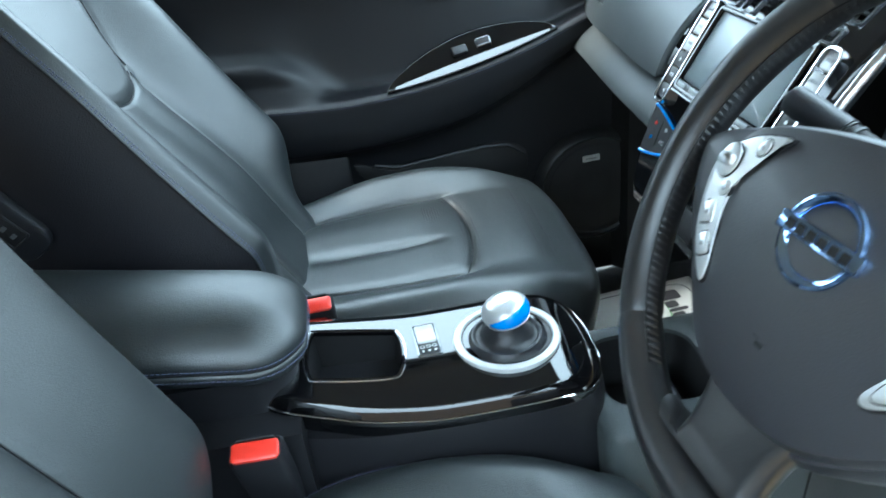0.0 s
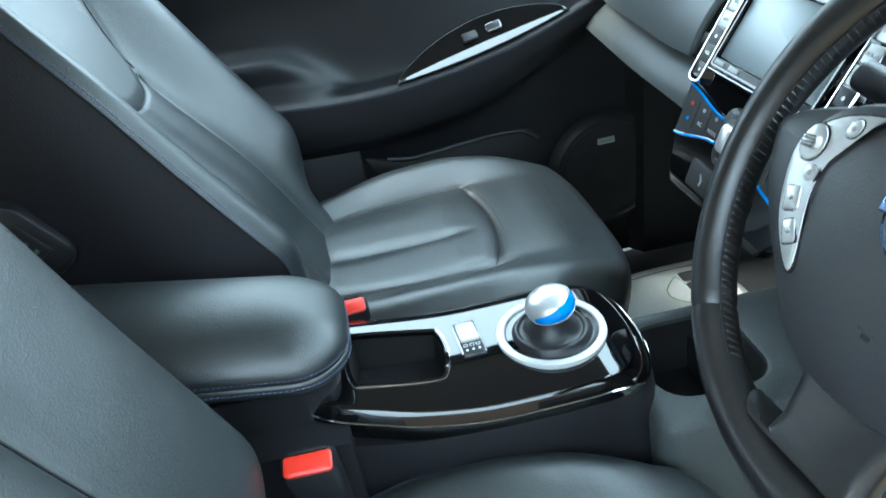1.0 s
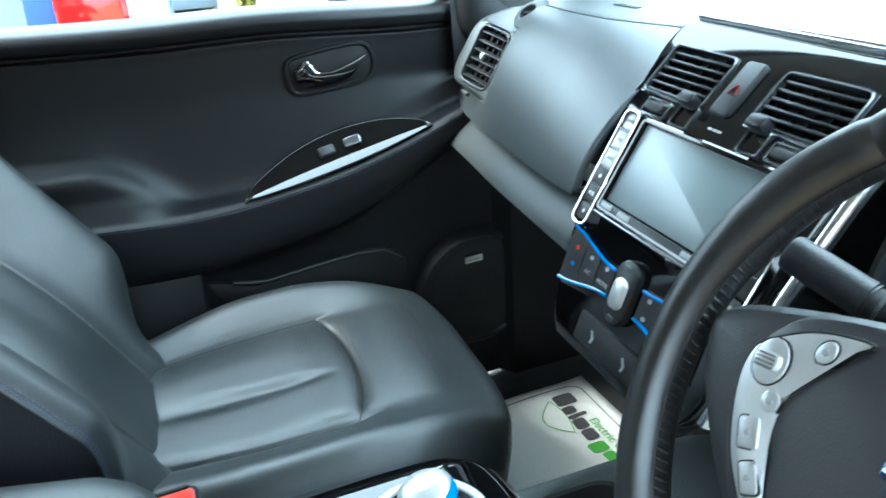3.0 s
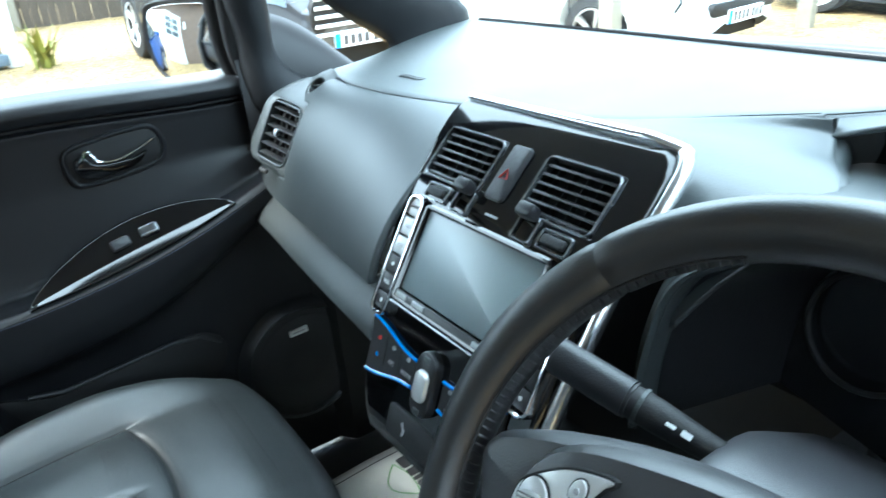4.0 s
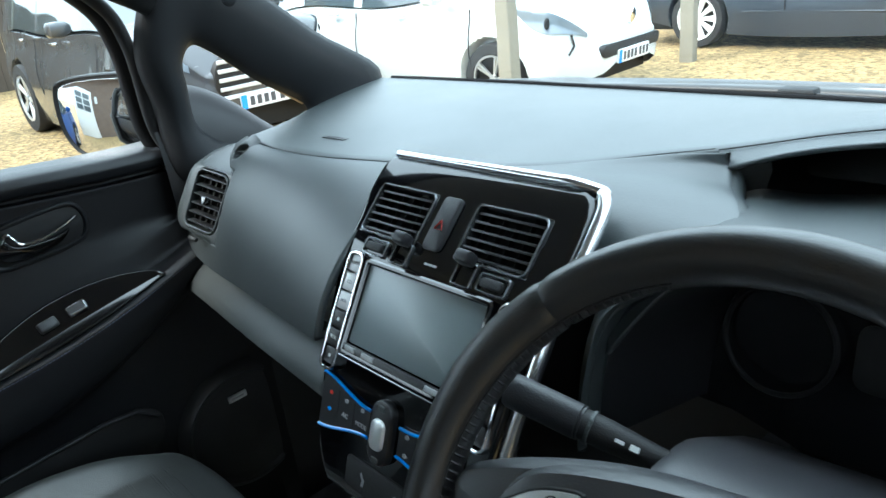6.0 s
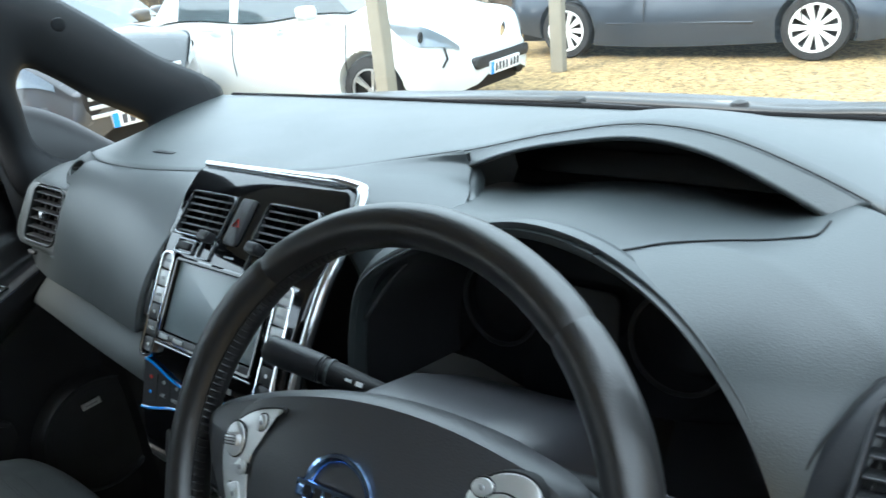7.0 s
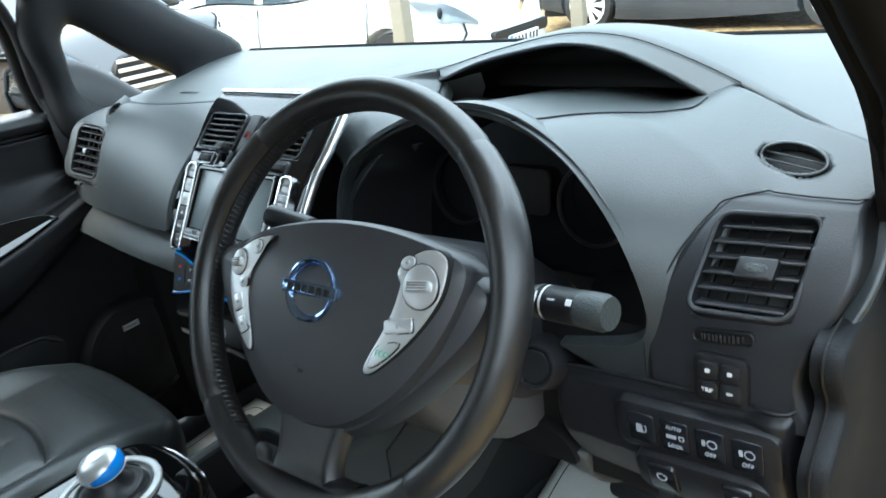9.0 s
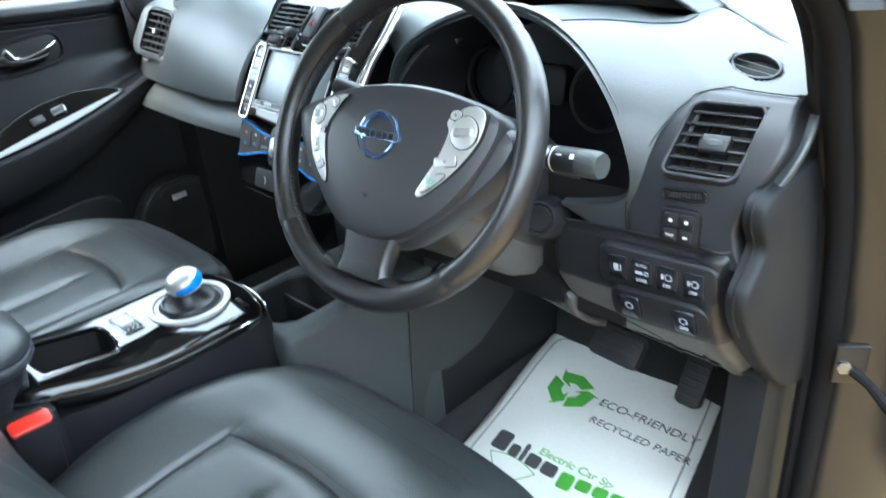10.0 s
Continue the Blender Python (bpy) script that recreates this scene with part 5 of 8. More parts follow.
        d -= (0.003 * groove(abs(a) - 0.37, 0.014) + 0.003 * groove(abs(a) - 0.37, 0.05)) * low
        d += 0.004 * groove(abs(a) - 0.20, 0.14) * low * sst(0.1, 0.3, v)
        d -= 0.05 * sst(0.90, 1.0, v) ** 2
        p = base + up * h + fw * (d - 0.012 * math.sin(v * math.pi))
        p.x = xc + hw * a * narrow
        return p

    ang = radians(lean)
    fw = Vector((0, math.cos(ang), math.sin(ang)))
    bm = B()
    sides = []
    grid(bm, back, 180, 220)
    for e in (0, 1):
        sgn = 1 if e else -1

        def wall(u, v, e=e, sgn=sgn):
            p = Vector(back(e, u))
            dep = 0.205 * (0.72 + 0.28 * math.sin(math.pi * min(u * 0.9 + 0.15, 1))) * v
            bulge = 0.016 * math.sin(math.pi * min(v * 1.1, 1)) - 0.02 * max(0, v - 0.8)
            return p - fw * dep + Vector((sgn * bulge, 0, 0))
        bs = B()
        grid(bs, wall, 220, 14)
        sides.append(bs)
    grid(bm, lambda u, v: Vector(back(u, 1.0)) - fw * (0.02 + 0.14 * v) + Vector((0, 0, 0.01 * math.sin(math.pi * v))), 110, 4)
    grid(bm, lambda u, v: Vector(back(u, v)) - fw * 0.203 * (0.72 + 0.28 * math.sin(math.pi * min(v * 0.9 + 0.15, 1))), 20, 20)
    bmesh.ops.remove_doubles(bm, verts=bm.verts, dist=0.0004)
    bk = part("backrest", bm, [LEATHER, PERF], st, "black leather backrest with raised upper panel", angle=60)
    for bs in sides:
        part("side_panel", bs, VINYL, bk, "matt black vinyl side")
    seam(bk, back, [(0.5 + a / 2, 0.550 + 0.05 * (a / 0.4) ** 2) for a in np.linspace(-0.36, 0.36, 36)], fw * 0.0008)
    for sg in (-1, 1):
        seam(bk, back, [(0.5 + sg * 0.185, v) for v in np.linspace(0.06, 0.585, 36)], fw * 0.0008)
        seam(bk, back, [(0.5 + sg * (min(0.36 + 0.85 * (v - 0.56), 0.66) + 0.012) / 2, v) for v in np.linspace(0.600, 0.94, 30)], fw * 0.0008)
    bm = B()
    for off in (0.006, 0.010):
        stitches(bm, [Vector(back(0.5 + side * (0.5 - off * 1.2), t)) + fw * 0.0006 for t in np.linspace(0.08, 0.93, 70)], 0.0050, 0.0007)
    part("backrest_stitching", bm, THREAD, bk, "double row of blue-grey thread")
    bm = B()
    tube(bm, [Vector(back(0.5 + side * 0.5, t)) + Vector((side * 0.0012, 0, 0)) for t in np.linspace(0.05, 0.95, 50)], 0.0016, 6)
    part("backrest_piping", bm, BLACK, bk)
    return st, back


pseat, p_back = seat("passenger_seat", "black leather passenger seat with blue-grey stitching and perforated centre", -0.365, 1)
dseat, d_back = seat("driver_seat", "black leather driver's seat with blue-grey stitching and perforated centre", 0.395, -1, -0.060, 0.270, -0.006, -0.075, 0.020, 22)
# heater switch box on the side of the passenger backrest
hsw = thing("seat_heater_switch", "black oblong switch housing on the side of the passenger backrest", "switch")
mm = frame3((-0.1185, -0.503, 0.985), (0, 0.55, -0.835), (0, 0.835, 0.55)) @ pose(0, 0, 0, 0, 4, 0)
bm = B()
plate(bm, rrect(0.100, 0.056, 0.022, 8), mm, -0.02, 0.010, 0.007)
hb = part("housing", bm, TRIM, hsw)
bm = B()
ring_plate(bm, rrect(0.050, 0.027, 0.004), 0.002, mm, 0.009, 0.0115)
part("bezel", bm, BLACK, hb)
bm = B()
plate(bm, rrect(0.045, 0.022, 0.003), mm, 0.008, 0.0112, 0.001)
sw = part("rocker", bm, BLACK, hb)
for k in (-1, 0, 1):
    bm = B()
    plate(bm, rrect(0.005, 0.007, 0.001), mm @ pose(0.013 * k, 0, 0), 0.0110, 0.0117, 0)
    part("symbol", bm, DIMPR, sw)

# buckles
def buckle(o, xd, label, top=1.0):
    b = thing("seat_belt_buckle", label, "seat belt buckle", "seat belt buckles")
    m = frame3(o, (1, 0, 0), (0, 1, 0)) @ pose(0, 0, 0, *xd)
    bm = B()
    rings = [[m @ Vector((x, y, z)) for x, y in rrect(w, d, 0.006, 4)] for w, d, z in ((0.040, 0.022, -0.20), (0.048, 0.026, -0.07), (0.050, 0.026, -0.004), (0.046, 0.022, 0.0))]
    loft(bm, rings)
    part("body", bm, TRIM, b)
    bm = B()
    rings = [[m @ Vector((x, y - 0.002, z)) for x, y in rrect(w, d, 0.004, 4)] for w, d, z in ((0.043, 0.019, -0.02), (0.043, 0.019, 0.0025), (0.039, 0.015, 0.004))]
    loft(bm, rings)
    part("release_button", bm, RED, b, "red release button")
    bm = B()
    box(bm, m @ pose(0, 0.0095, 0.0015), 0.034, 0.003, 0.006, 0.0005)
    part("latch_slot", bm, BLACK, b)
    bm = B()
    for i in range(4):
        box(bm, m @ pose(-0.006 + 0.004 * i, -0.0125, -0.055), 0.003, 0.0006, 0.003)
    part("emboss", bm, TRIM, b)
    return b


buckle((0.168, -0.236, 0.852), (20, 0, 88), "dark seat belt buckle with red button between driver's seat and console")
buckle((-0.078, -0.187, 0.838), (22, 0, 92), "dark seat belt buckle with red button beside the passenger cushion")

# ---- centre console ----
console = thing("centre_console", "black centre console with gloss black top, tray and grained sides", "console")
TOP = [(-0.060, -0.205), (-0.048, -0.139), (-0.058, -0.040), (-0.056, 0.066), (-0.034, 0.106), (0.011, 0.119), (0.070, 0.117), (0.108, 0.102), (0.124, 0.066), (0.127, -0.020), (0.124, -0.090), (0.114, -0.160), (0.084, -0.235), (0.0, -0.27)]


def top_z(x, y):
    return 0.8300 + 0.0185 * sst(0.05, 0.25, -y) - 0.013 * sst(0.055, 0.125, y) - 0.95 * max(0.0, x - 0.025) ** 2 - 0.010 * sst(0.025, 0.062, -x)


to = out2(TOP, 14)
cx, cy = 0.038, -0.05


def console_top(u, v):
    x, y = to[int(round(u * len(to))) % len(to)]
    x, y = cx + (x - cx) * (1 - v), cy + (y - cy) * (1 - v)
    e = max(0, 1 - v / 0.10)
    return x, y, top_z(x, y) - 0.012 * e * e


tro = out2([(-0.006, -0.1885), (0.034, -0.1935), (0.067, -0.1890), (0.0725, -0.177), (0.0760, -0.112), (0.0690, -0.0965), (0.034, -0.0900), (0.003, -0.0945), (-0.004, -0.108), (-0.010, -0.175)], 8)


def inside(p, poly):
    r = False
    for a, b in zip(poly, poly[1:] + poly[:1]):
        if (a[1] > p.y) != (b[1] > p.y) and p.x < (b[0] - a[0]) * (p.y - a[1]) / (b[1] - a[1]) + a[0]:
            r = not r
    return r


bm = B()
grid(bm, console_top, len(to), 110, closeu=True)
bmesh.ops.delete(bm, geom=[q for q in bm.faces if inside(q.calc_center_median(), tro)], context="FACES")
part("gloss_top", bm, GLOSS, console, "piano black console top")
bm = B()
loft(bm, [[(cx + (x - cx) * s, cy + (y - cy) * s, top_z(x, y) - dz) for x, y in to] for s, dz in ((1.0, 0.0115), (1.006, 0.016), (1.004, 0.030), (0.985, 0.034))], cap=False)
part("gloss_rim", bm, GLOSS, console, "piano black rim")
bm = B()
tube(bm, [(cx + (x - cx) * 1.006, cy + (y - cy) * 1.006, top_z(x, y) - 0.013) for x, y in to], 0.0009, 5, closed=True)
part("bright_line", bm, CHROME, console, "thin bright line round the top")
# carcass
bm = B()
loft(bm, [[(cx + (x - cx) * s, cy + (y - cy) * t, z) for x, y in to] for s, t, z in ((1.01, 1.01, 0.796), (1.03, 1.03, 0.775), (1.02, 1.03, 0.740), (1.06, 1.08, 0.70), (1.10, 1.14, 0.55), (1.10, 1.14, 0.43))])
part("carcass", bm, TRIM, console, "grained black console side")
bm = B()
loft(bm, [[(x, y, z) for x, y in ((-0.08, -0.62), (0.125, -0.62), (0.128, -0.20), (-0.07, -0.20))] for z in (0.43, 0.70, 0.825)])
part("rear_carcass", bm, TRIM, console)
# tray
def on_top(o, dz):
    return [(x, y, top_z(x, y) + dz) for x, y in o]


bm = B()
loft(bm, [on_top(shrink(tro, d), dz) for d, dz in ((-0.0022, -0.001), (-0.002, 0.0016), (0.0006, 0.0020), (0.0020, 0.0008), (0.0022, -0.004))], cap=False)
part("tray_rim", bm, GLOSS, console, "gloss black tray rim")
bm = B()
tube(bm, on_top(shrink(tro, -0.0026), 0.0006), 0.0008, 5, closed=True)
part("tray_bright_line", bm, CHROME, console, "thin chrome line round the tray")
bm = B()
tcx, tcy = 0.034, -0.142
loft(bm, [[(tcx + (x - tcx) * s, tcy + (y - tcy) * s, top_z(x, y) - dz if dz < 0.03 else 0.832 - dz) for x, y in tro] for s, dz in ((0.985, 0.0005), (0.965, 0.012), (0.93, 0.045), (0.90, 0.052), (0.80, 0.054), (0.05, 0.054))], cap=False)
part("tray_well", bm, BLACK, console, "dark rubber-lined storage tray")
# electronic park brake switch
pb = thing("park_brake_switch", "small silver park brake switch on the gloss console", "switch")
mp = frame3((0.022, -0.0625, 0.8305), (1.0, 0.04, 0.0), (-0.04, 1.0, 0))
bm = B()
plate(bm, rrect(0.058, 0.027, 0.004), mp, -0.003, 0.0018, 0.001)
part("frame", bm, DARKSIL, pb)
bm = B()
plate(bm, rrect(0.054, 0.023, 0.003), mp, 0.0, 0.0022, 0.0003)
part("switch_bed", bm, BLACK, pb)
bm = B()
plate(bm, rrect(0.034, 0.021, 0.003), mp @ pose(-0.009, 0, 0, 0, -3, 0), 0.0, 0.0042, 0.0015)
part("rocker", bm, PALEKEY, pb)
for k in (-1, 0, 1):
    bm = B()
    ring_plate(bm, rrect(0.0052, 0.0048, 0.0012), 0.0008, mp @ pose(0.0135, 0.0068 * k, 0), 0.0020, 0.0026)
    part("symbol", bm, WHITEP, pb)
for k in range(3):
    bm = B()
    plate(bm, oval(0.0016, 0.0016, 10), mp @ pose(0.0215, -0.0068 + 0.0068 * k, 0), 0.001, 0.0027, 0.0002)
    part("pip", bm, WHITEP, pb)
# shifter
sh = thing("gear_selector", "round silver gear selector with blue band on the console", "gear selector")
SC = Vector((0.039, 0.024, 0.8305))
ms2 = frame3(SC, (1, 0, -0.01), (0, 1, 0))
bm = B()
lathe(bm, [(0.0575, -0.006), (0.0588, -0.001), (0.0582, 0.0015), (0.0555, 0.0026), (0.0510, 0.0020), (0.0496, 0.0004), (0.0490, -0.002)], ms2, 72)
part("bezel_ring", bm, PALEKEY, sh, "silver bezel ring")
bm = B()
lathe(bm, [(0.0498, 0.0004), (0.0475, -0.0015), (0.0440, -0.0020), (0.0405, 0.0005), (0.0385, 0.0042), (0.0360, 0.0046), (0.0335, 0.0022), (0.0305, 0.0025), (0.0265, 0.0065), (0.0215, 0.0125), (0.0185, 0.019), (0.0170, 0.024), (0.0, 0.026)], ms2, 64)
part("boot", bm, TRIM, sh, "black moulded boot")
KM = ms2 @ pose(-0.003, 0.002, 0.031, 10, -4, 0) @ Matrix.Diagonal((1.10, 1.10, 0.94, 1.0))
KNOB = [(0.0, 0.0175), (0.008, 0.0172), (0.016, 0.0150)] + [(0.0246 * math.sqrt(max(0.0, 1 - ((z - 0.0005) / 0.0195) ** 2)), z) for z in np.linspace(0.0135, -0.0085, 45)]


def blue_side(c):
    c = KM.inverted() @ c
    return c.z < 0.0035 + 0.30 * c.y + 0.22 * c.x and c.z > -0.0085 and c.y > -0.020 and c.x > -0.010


for nm, keep, grow, m_, lab in (("knob_cap", False, 1.0, SILVER, "silver knob cap"), ("knob_insert", True, 0.975, BLUE, "bright blue slanted insert")):
    bm = B()
    lathe(bm, [(r * grow, z) for r, z in KNOB], KM, 120)
    bmesh.ops.delete(bm, geom=[f for f in bm.faces if blue_side(f.calc_center_median()) != keep], context="FACES")
    part(nm, bm, m_, sh, lab)
bm = B()
lathe(bm, [(0.0205, -0.0078), (0.0222, -0.0086), (0.0215, -0.0100), (0.017, -0.0112), (0.0, -0.0115)], KM, 48)
part("knob_base", bm, SILVER, sh)
bm = B()
lathe(bm, [(0.0088, 0.0172), (0.0090, 0.0178), (0.0, 0.0182)], KM, 30)
part("knob_button", bm, SILVER, sh)
# armrest
ar = thing("armrest", "padded black leather centre armrest with double stitching on the console", "armrest")


def arm_base(y):
    return 0.865 + 0.14 * max(0.0, -0.215 - y)


ao = [(x + 0.024, y - 0.376) for x, y in rrect(0.164, 0.368, 0.052, 10)]
ao = [(x - 0.10 * max(0.0, -0.24 - y) * (1 if x < 0.024 else 0.35), y + 0.010 * (1 - ((x - 0.024) / 0.082) ** 2) * (1 if y > -0.3 else -1)) for x, y in ao]


def arm_ring(d, dz):
    return [(x, y, arm_base(y) + dz) for x, y in shrink(ao, d)]


def arm_top(s, dz):
    """The crown of the pad, drawn together towards its middle line."""
    out = []
    for x, y in shrink(ao, 0.0180):
        c = min(max(y, -0.49), -0.262)
        yy = c + (y - c) * s
        xm = 0.024 - 0.030 * max(0.0, -0.24 - yy)
        out.append((xm + (x - xm) * s, yy, arm_base(yy) + dz))
    return out


bm = B()
loft(bm, [arm_ring(d, z) for d, z in ((0.020, 0.001), (0.011, 0.0005), (0.005, 0.004), (0.0015, 0.011), (0.0008, 0.0165), (0.0028, 0.0190), (0.0046, 0.0200), (0.0026, 0.0212), (0.0004, 0.0240), (0.0, 0.0290), (0.0025, 0.0350),
                                      (0.0065, 0.0410), (0.0115, 0.0462), (0.0180, 0.0512))]
     + [arm_top(s, z) for s, z in ((0.90, 0.0556), (0.78, 0.0597), (0.64, 0.0630), (0.48, 0.0653), (0.32, 0.0668), (0.16, 0.0676), (0.02, 0.0679))])
ap = part("pad", bm, LEATHER, ar, angle=70)
bm = B()
for d, z in ((-0.0002, 0.0140), (-0.0006, 0.0262)):
    r_ = arm_ring(d, z)
    stitches(bm, [Vector(p) for p in r_ + r_[:1]], 0.0052, 0.0007)
part("stitching", bm, THREAD, ap, "blue-grey thread")
bm = B()
r_ = arm_ring(0.0035, 0.0200)
tube(bm, r_, 0.0012, 5, closed=True)
part("welt_seam", bm, BLACK, ap, "dark sewn welt")
bm = B()
loft(bm, [[(x, y, z) for x, y in shrink(ao, d)] for d, z in ((0.020, 0.80), (0.018, 0.835), (0.016, 0.8685))])
part("hinge_box", bm, TRIM, ar)

# lower tunnel in front: cup holder and tray
tun = thing("lower_console", "dark lower console with cup holder and open tray below the dashboard", "console")
o_t = [(x + 0.058, y + 0.255) for x, y in rrect(0.190, 0.31, 0.02, 6)]
o_w = [(x + 0.050, y + 0.185) for x, y in rrect(0.125, 0.125, 0.035, 6)]
bm = B()
loft(bm, [[(x, y, z) for x, y in o] for o, z in ((o_t, 0.43), (o_t, 0.752), (shrink(o_t, 0.003), 0.760), (shrink(o_t, 0.009), 0.764), (shrink(o_w, -0.006), 0.765), (shrink(o_w, -0.001), 0.762), (o_w, 0.756))], cap=False)
part("tunnel", bm, GREYD, tun, "charcoal tunnel with open well")
bm = B()
cw = (0.050, 0.185)
loft(bm, [[(cw[0] + (x - cw[0]) * s, cw[1] + (y - cw[1]) * s, z) for x, y in o_w] for s, z in ((1.0, 0.757), (0.93, 0.70), (0.86, 0.692), (0.02, 0.690))], cap=False)
part("well", bm, BLACK, tun, "black cup holder well")
bm = B()
box(bm, pose(0.050, 0.205, 0.715), 0.115, 0.006, 0.05, 0.002)
part("divider", bm, TRIM, tun)
bm = B()
loft(bm, [[(x, y, z) for x, y in ((-0.09, 0.385), (0.15, 0.385), (0.15, 0.75), (-0.09, 0.75))] for z in (0.43, 0.74, 0.80)])
part("front_block", bm, BLACK, tun)
bm = B()
box(bm, frame3((0.122, 0.292, 0.770), (1, 0, 0), (0, 1, 0.2)), 0.040, 0.024, 0.012, 0.002)
hs2 = part("heater_switch", bm, BLACK, tun)
for k in (-1, 0, 1):
    bm = B()
    box(bm, frame3((0.122 + 0.011 * k, 0.292, 0.7766), (1, 0, 0), (0, 1, 0.2)), 0.006, 0.005, 0.0006)
    part("symbol", bm, WHITEP, hs2)
# keys left in the cup holder
ks = thing("car_keys", "keys with silver fob and blue tag in the cup holder", "keys")
bm = B()
box(bm, frame3((0.078, 0.158, 0.712), (0.7, -0.5, 0.3), (0.4, 0.8, 0)), 0.035, 0.018, 0.010, 0.004)
part("fob", bm, SILVER, ks)
bm = B()
box(bm, frame3((0.098, 0.150, 0.708), (0.9, -0.4, -0.1), (0.4, 0.9, 0)), 0.030, 0.012, 0.004, 0.002)
part("tag", bm, BLUE, ks)
bm = B()
tube(bm, [(0.088 + 0.009 * math.cos(a), 0.152 + 0.009 * math.sin(a), 0.710) for a in np.linspace(0, 6.28, 21)[:-1]], 0.001, 5, closed=True)
part("ring", bm, CHROME, ks)

# ---- passenger door ----
door = thing("passenger_door", "closed black passenger door trim with padded armrest and chrome handle", "car door", kind="structure")
ARM_S = key((-0.75, 0.905), (-0.28, 0.901), (-0.115, 0.893), (0.092, 0.916), (0.246, 0.956), (0.318, 0.981), (0.40, 1.01))
ARM_B = key((-0.75, 0.80), (-0.274, 0.795), (-0.074, 0.794), (0.143, 0.835), (0.323, 0.925), (0.40, 0.965))


def door_face(u, v):
    y = -0.95 + 1.37 * u
    zs, zb = ARM_S(y), ARM_B(y)
    led = 0.062 * sst(-0.10, -0.26, y) if y < -0.10 else 0.0
    led *= 1 - 0.4 * sst(-0.4, -0.8, y) if y < -0.4 else 1
    lf = led / 0.062
    xa = -0.635 - 0.012 * sst(0.15, 0.40, y)
    rows = [(-0.690, 0.42), (-0.695, 0.60), (-0.690, zb - 0.035), (-0.672, zb - 0.004), (xa - 0.010, zb + 0.012), (xa, (zb + zs) / 2), (xa - 0.001, zs - 0.006),
            (xa - 0.004, zs), (xa - 0.014, zs + 0.006), (xa - 0.040 + 0.008 * lf, zs + 0.007 + 0.45 * led), (-0.700 + 0.030 * lf, zs + 0.012 + 0.98 * led), (-0.709, zs + 0.030 + 0.015 * (1 - lf) + 1.08 * led),
            (-0.722, 1.05), (-0.722, 1.118), (-0.721, 1.134), (-0.732, 1.137), (-0.732, 1.143), (-0.714, 1.147), (-0.708, 1.162), (-0.716, 1.175), (-0.735, 1.180), (-0.78, 1.182)]
    i = v * (len(rows) - 1)
    k = min(int(i), len(rows) - 2)
    f = i - k
    a, b, c, d = (rows[min(max(k + j, 0), len(rows) - 1)] for j in (-1, 0, 1, 2))
    lin = [b[j] + (c[j] - b[j]) * f for j in (0, 1)]
    cr = [0.5 * (2 * b[j] + (c[j] - a[j]) * f + (2 * a[j] - 5 * b[j] + 4 * c[j] - d[j]) * f * f + (3 * b[j] - a[j] - 3 * c[j] + d[j]) * f**3) for j in (0, 1)]
    x, z = (lin[j] * 0.35 + cr[j] * 0.65 for j in (0, 1))
    return x, y, z + sst(1.03, 1.10, z) * (0.012 * sst(0.1, 0.5, -y) - 0.016 * sst(0.0, 0.34, y))


bm = B()
grid(bm, door_face, 150, 126)
part("trim_panel", bm, DOORP, door, "dark vinyl trim panel")
bm = B()
stitches(bm, [Vector(door_face(u, 6.2 / 21)) + Vector((0.0008, 0, 0)) for u in np.linspace(0.35, 0.94, 90)], 0.006, 0.0006)
part("armrest_stitching", bm, THREAD, door)
bm = B()
tube(bm, [Vector(door_face(u, 6.55 / 21)) + Vector((0.0004, 0, 0)) for u in np.linspace(0.30, 0.955, 90)], 0.0011, 5)
part("armrest_seam", bm, BLACK, door)
# gloss switch plate along the armrest
bm = B()


def sw_plate(u, v):
    y = -0.040 + 0.325 * u
    zs = ARM_S(y)
    w = math.sin(math.pi * min(u * 1.0, 1)) ** 0.7
    x0 = -0.646 - 0.012 * sst(0.15, 0.40, y)
    lo, hi = min(v / 0.4, 1.0), max(v - 0.4, 0.0) / 0.6
    return x0 + 0.004 - (0.019 * lo + 0.030 * hi) * w, y, zs + 0.0068 + (0.0136 * lo + 0.039 * hi) * w + 0.002 * (1 - v)


grid(bm, sw_plate, 60, 20)
gp = part("switch_plate", bm, GLOSS, door, "gloss black window switch plate", mods=[("thick", 0.006)])
for y0 in (0.105, 0.150):
    p, q = Vector(sw_plate((y0 + 0.04) / 0.325, 0.62)), Vector(sw_plate((y0 + 0.06) / 0.325, 0.62))
    m = frame3(p, q - p, Vector((-0.020, 0, 0.033)))
    bm = B()
    box(bm, m @ pose(0, 0, 0.004, 0, 10 if y0 < 0.13 else -6, 0), 0.030, 0.017, 0.010, 0.004)
    part("window_switch", bm, DARKSIL if y0 > 0.13 else TRIM, gp)
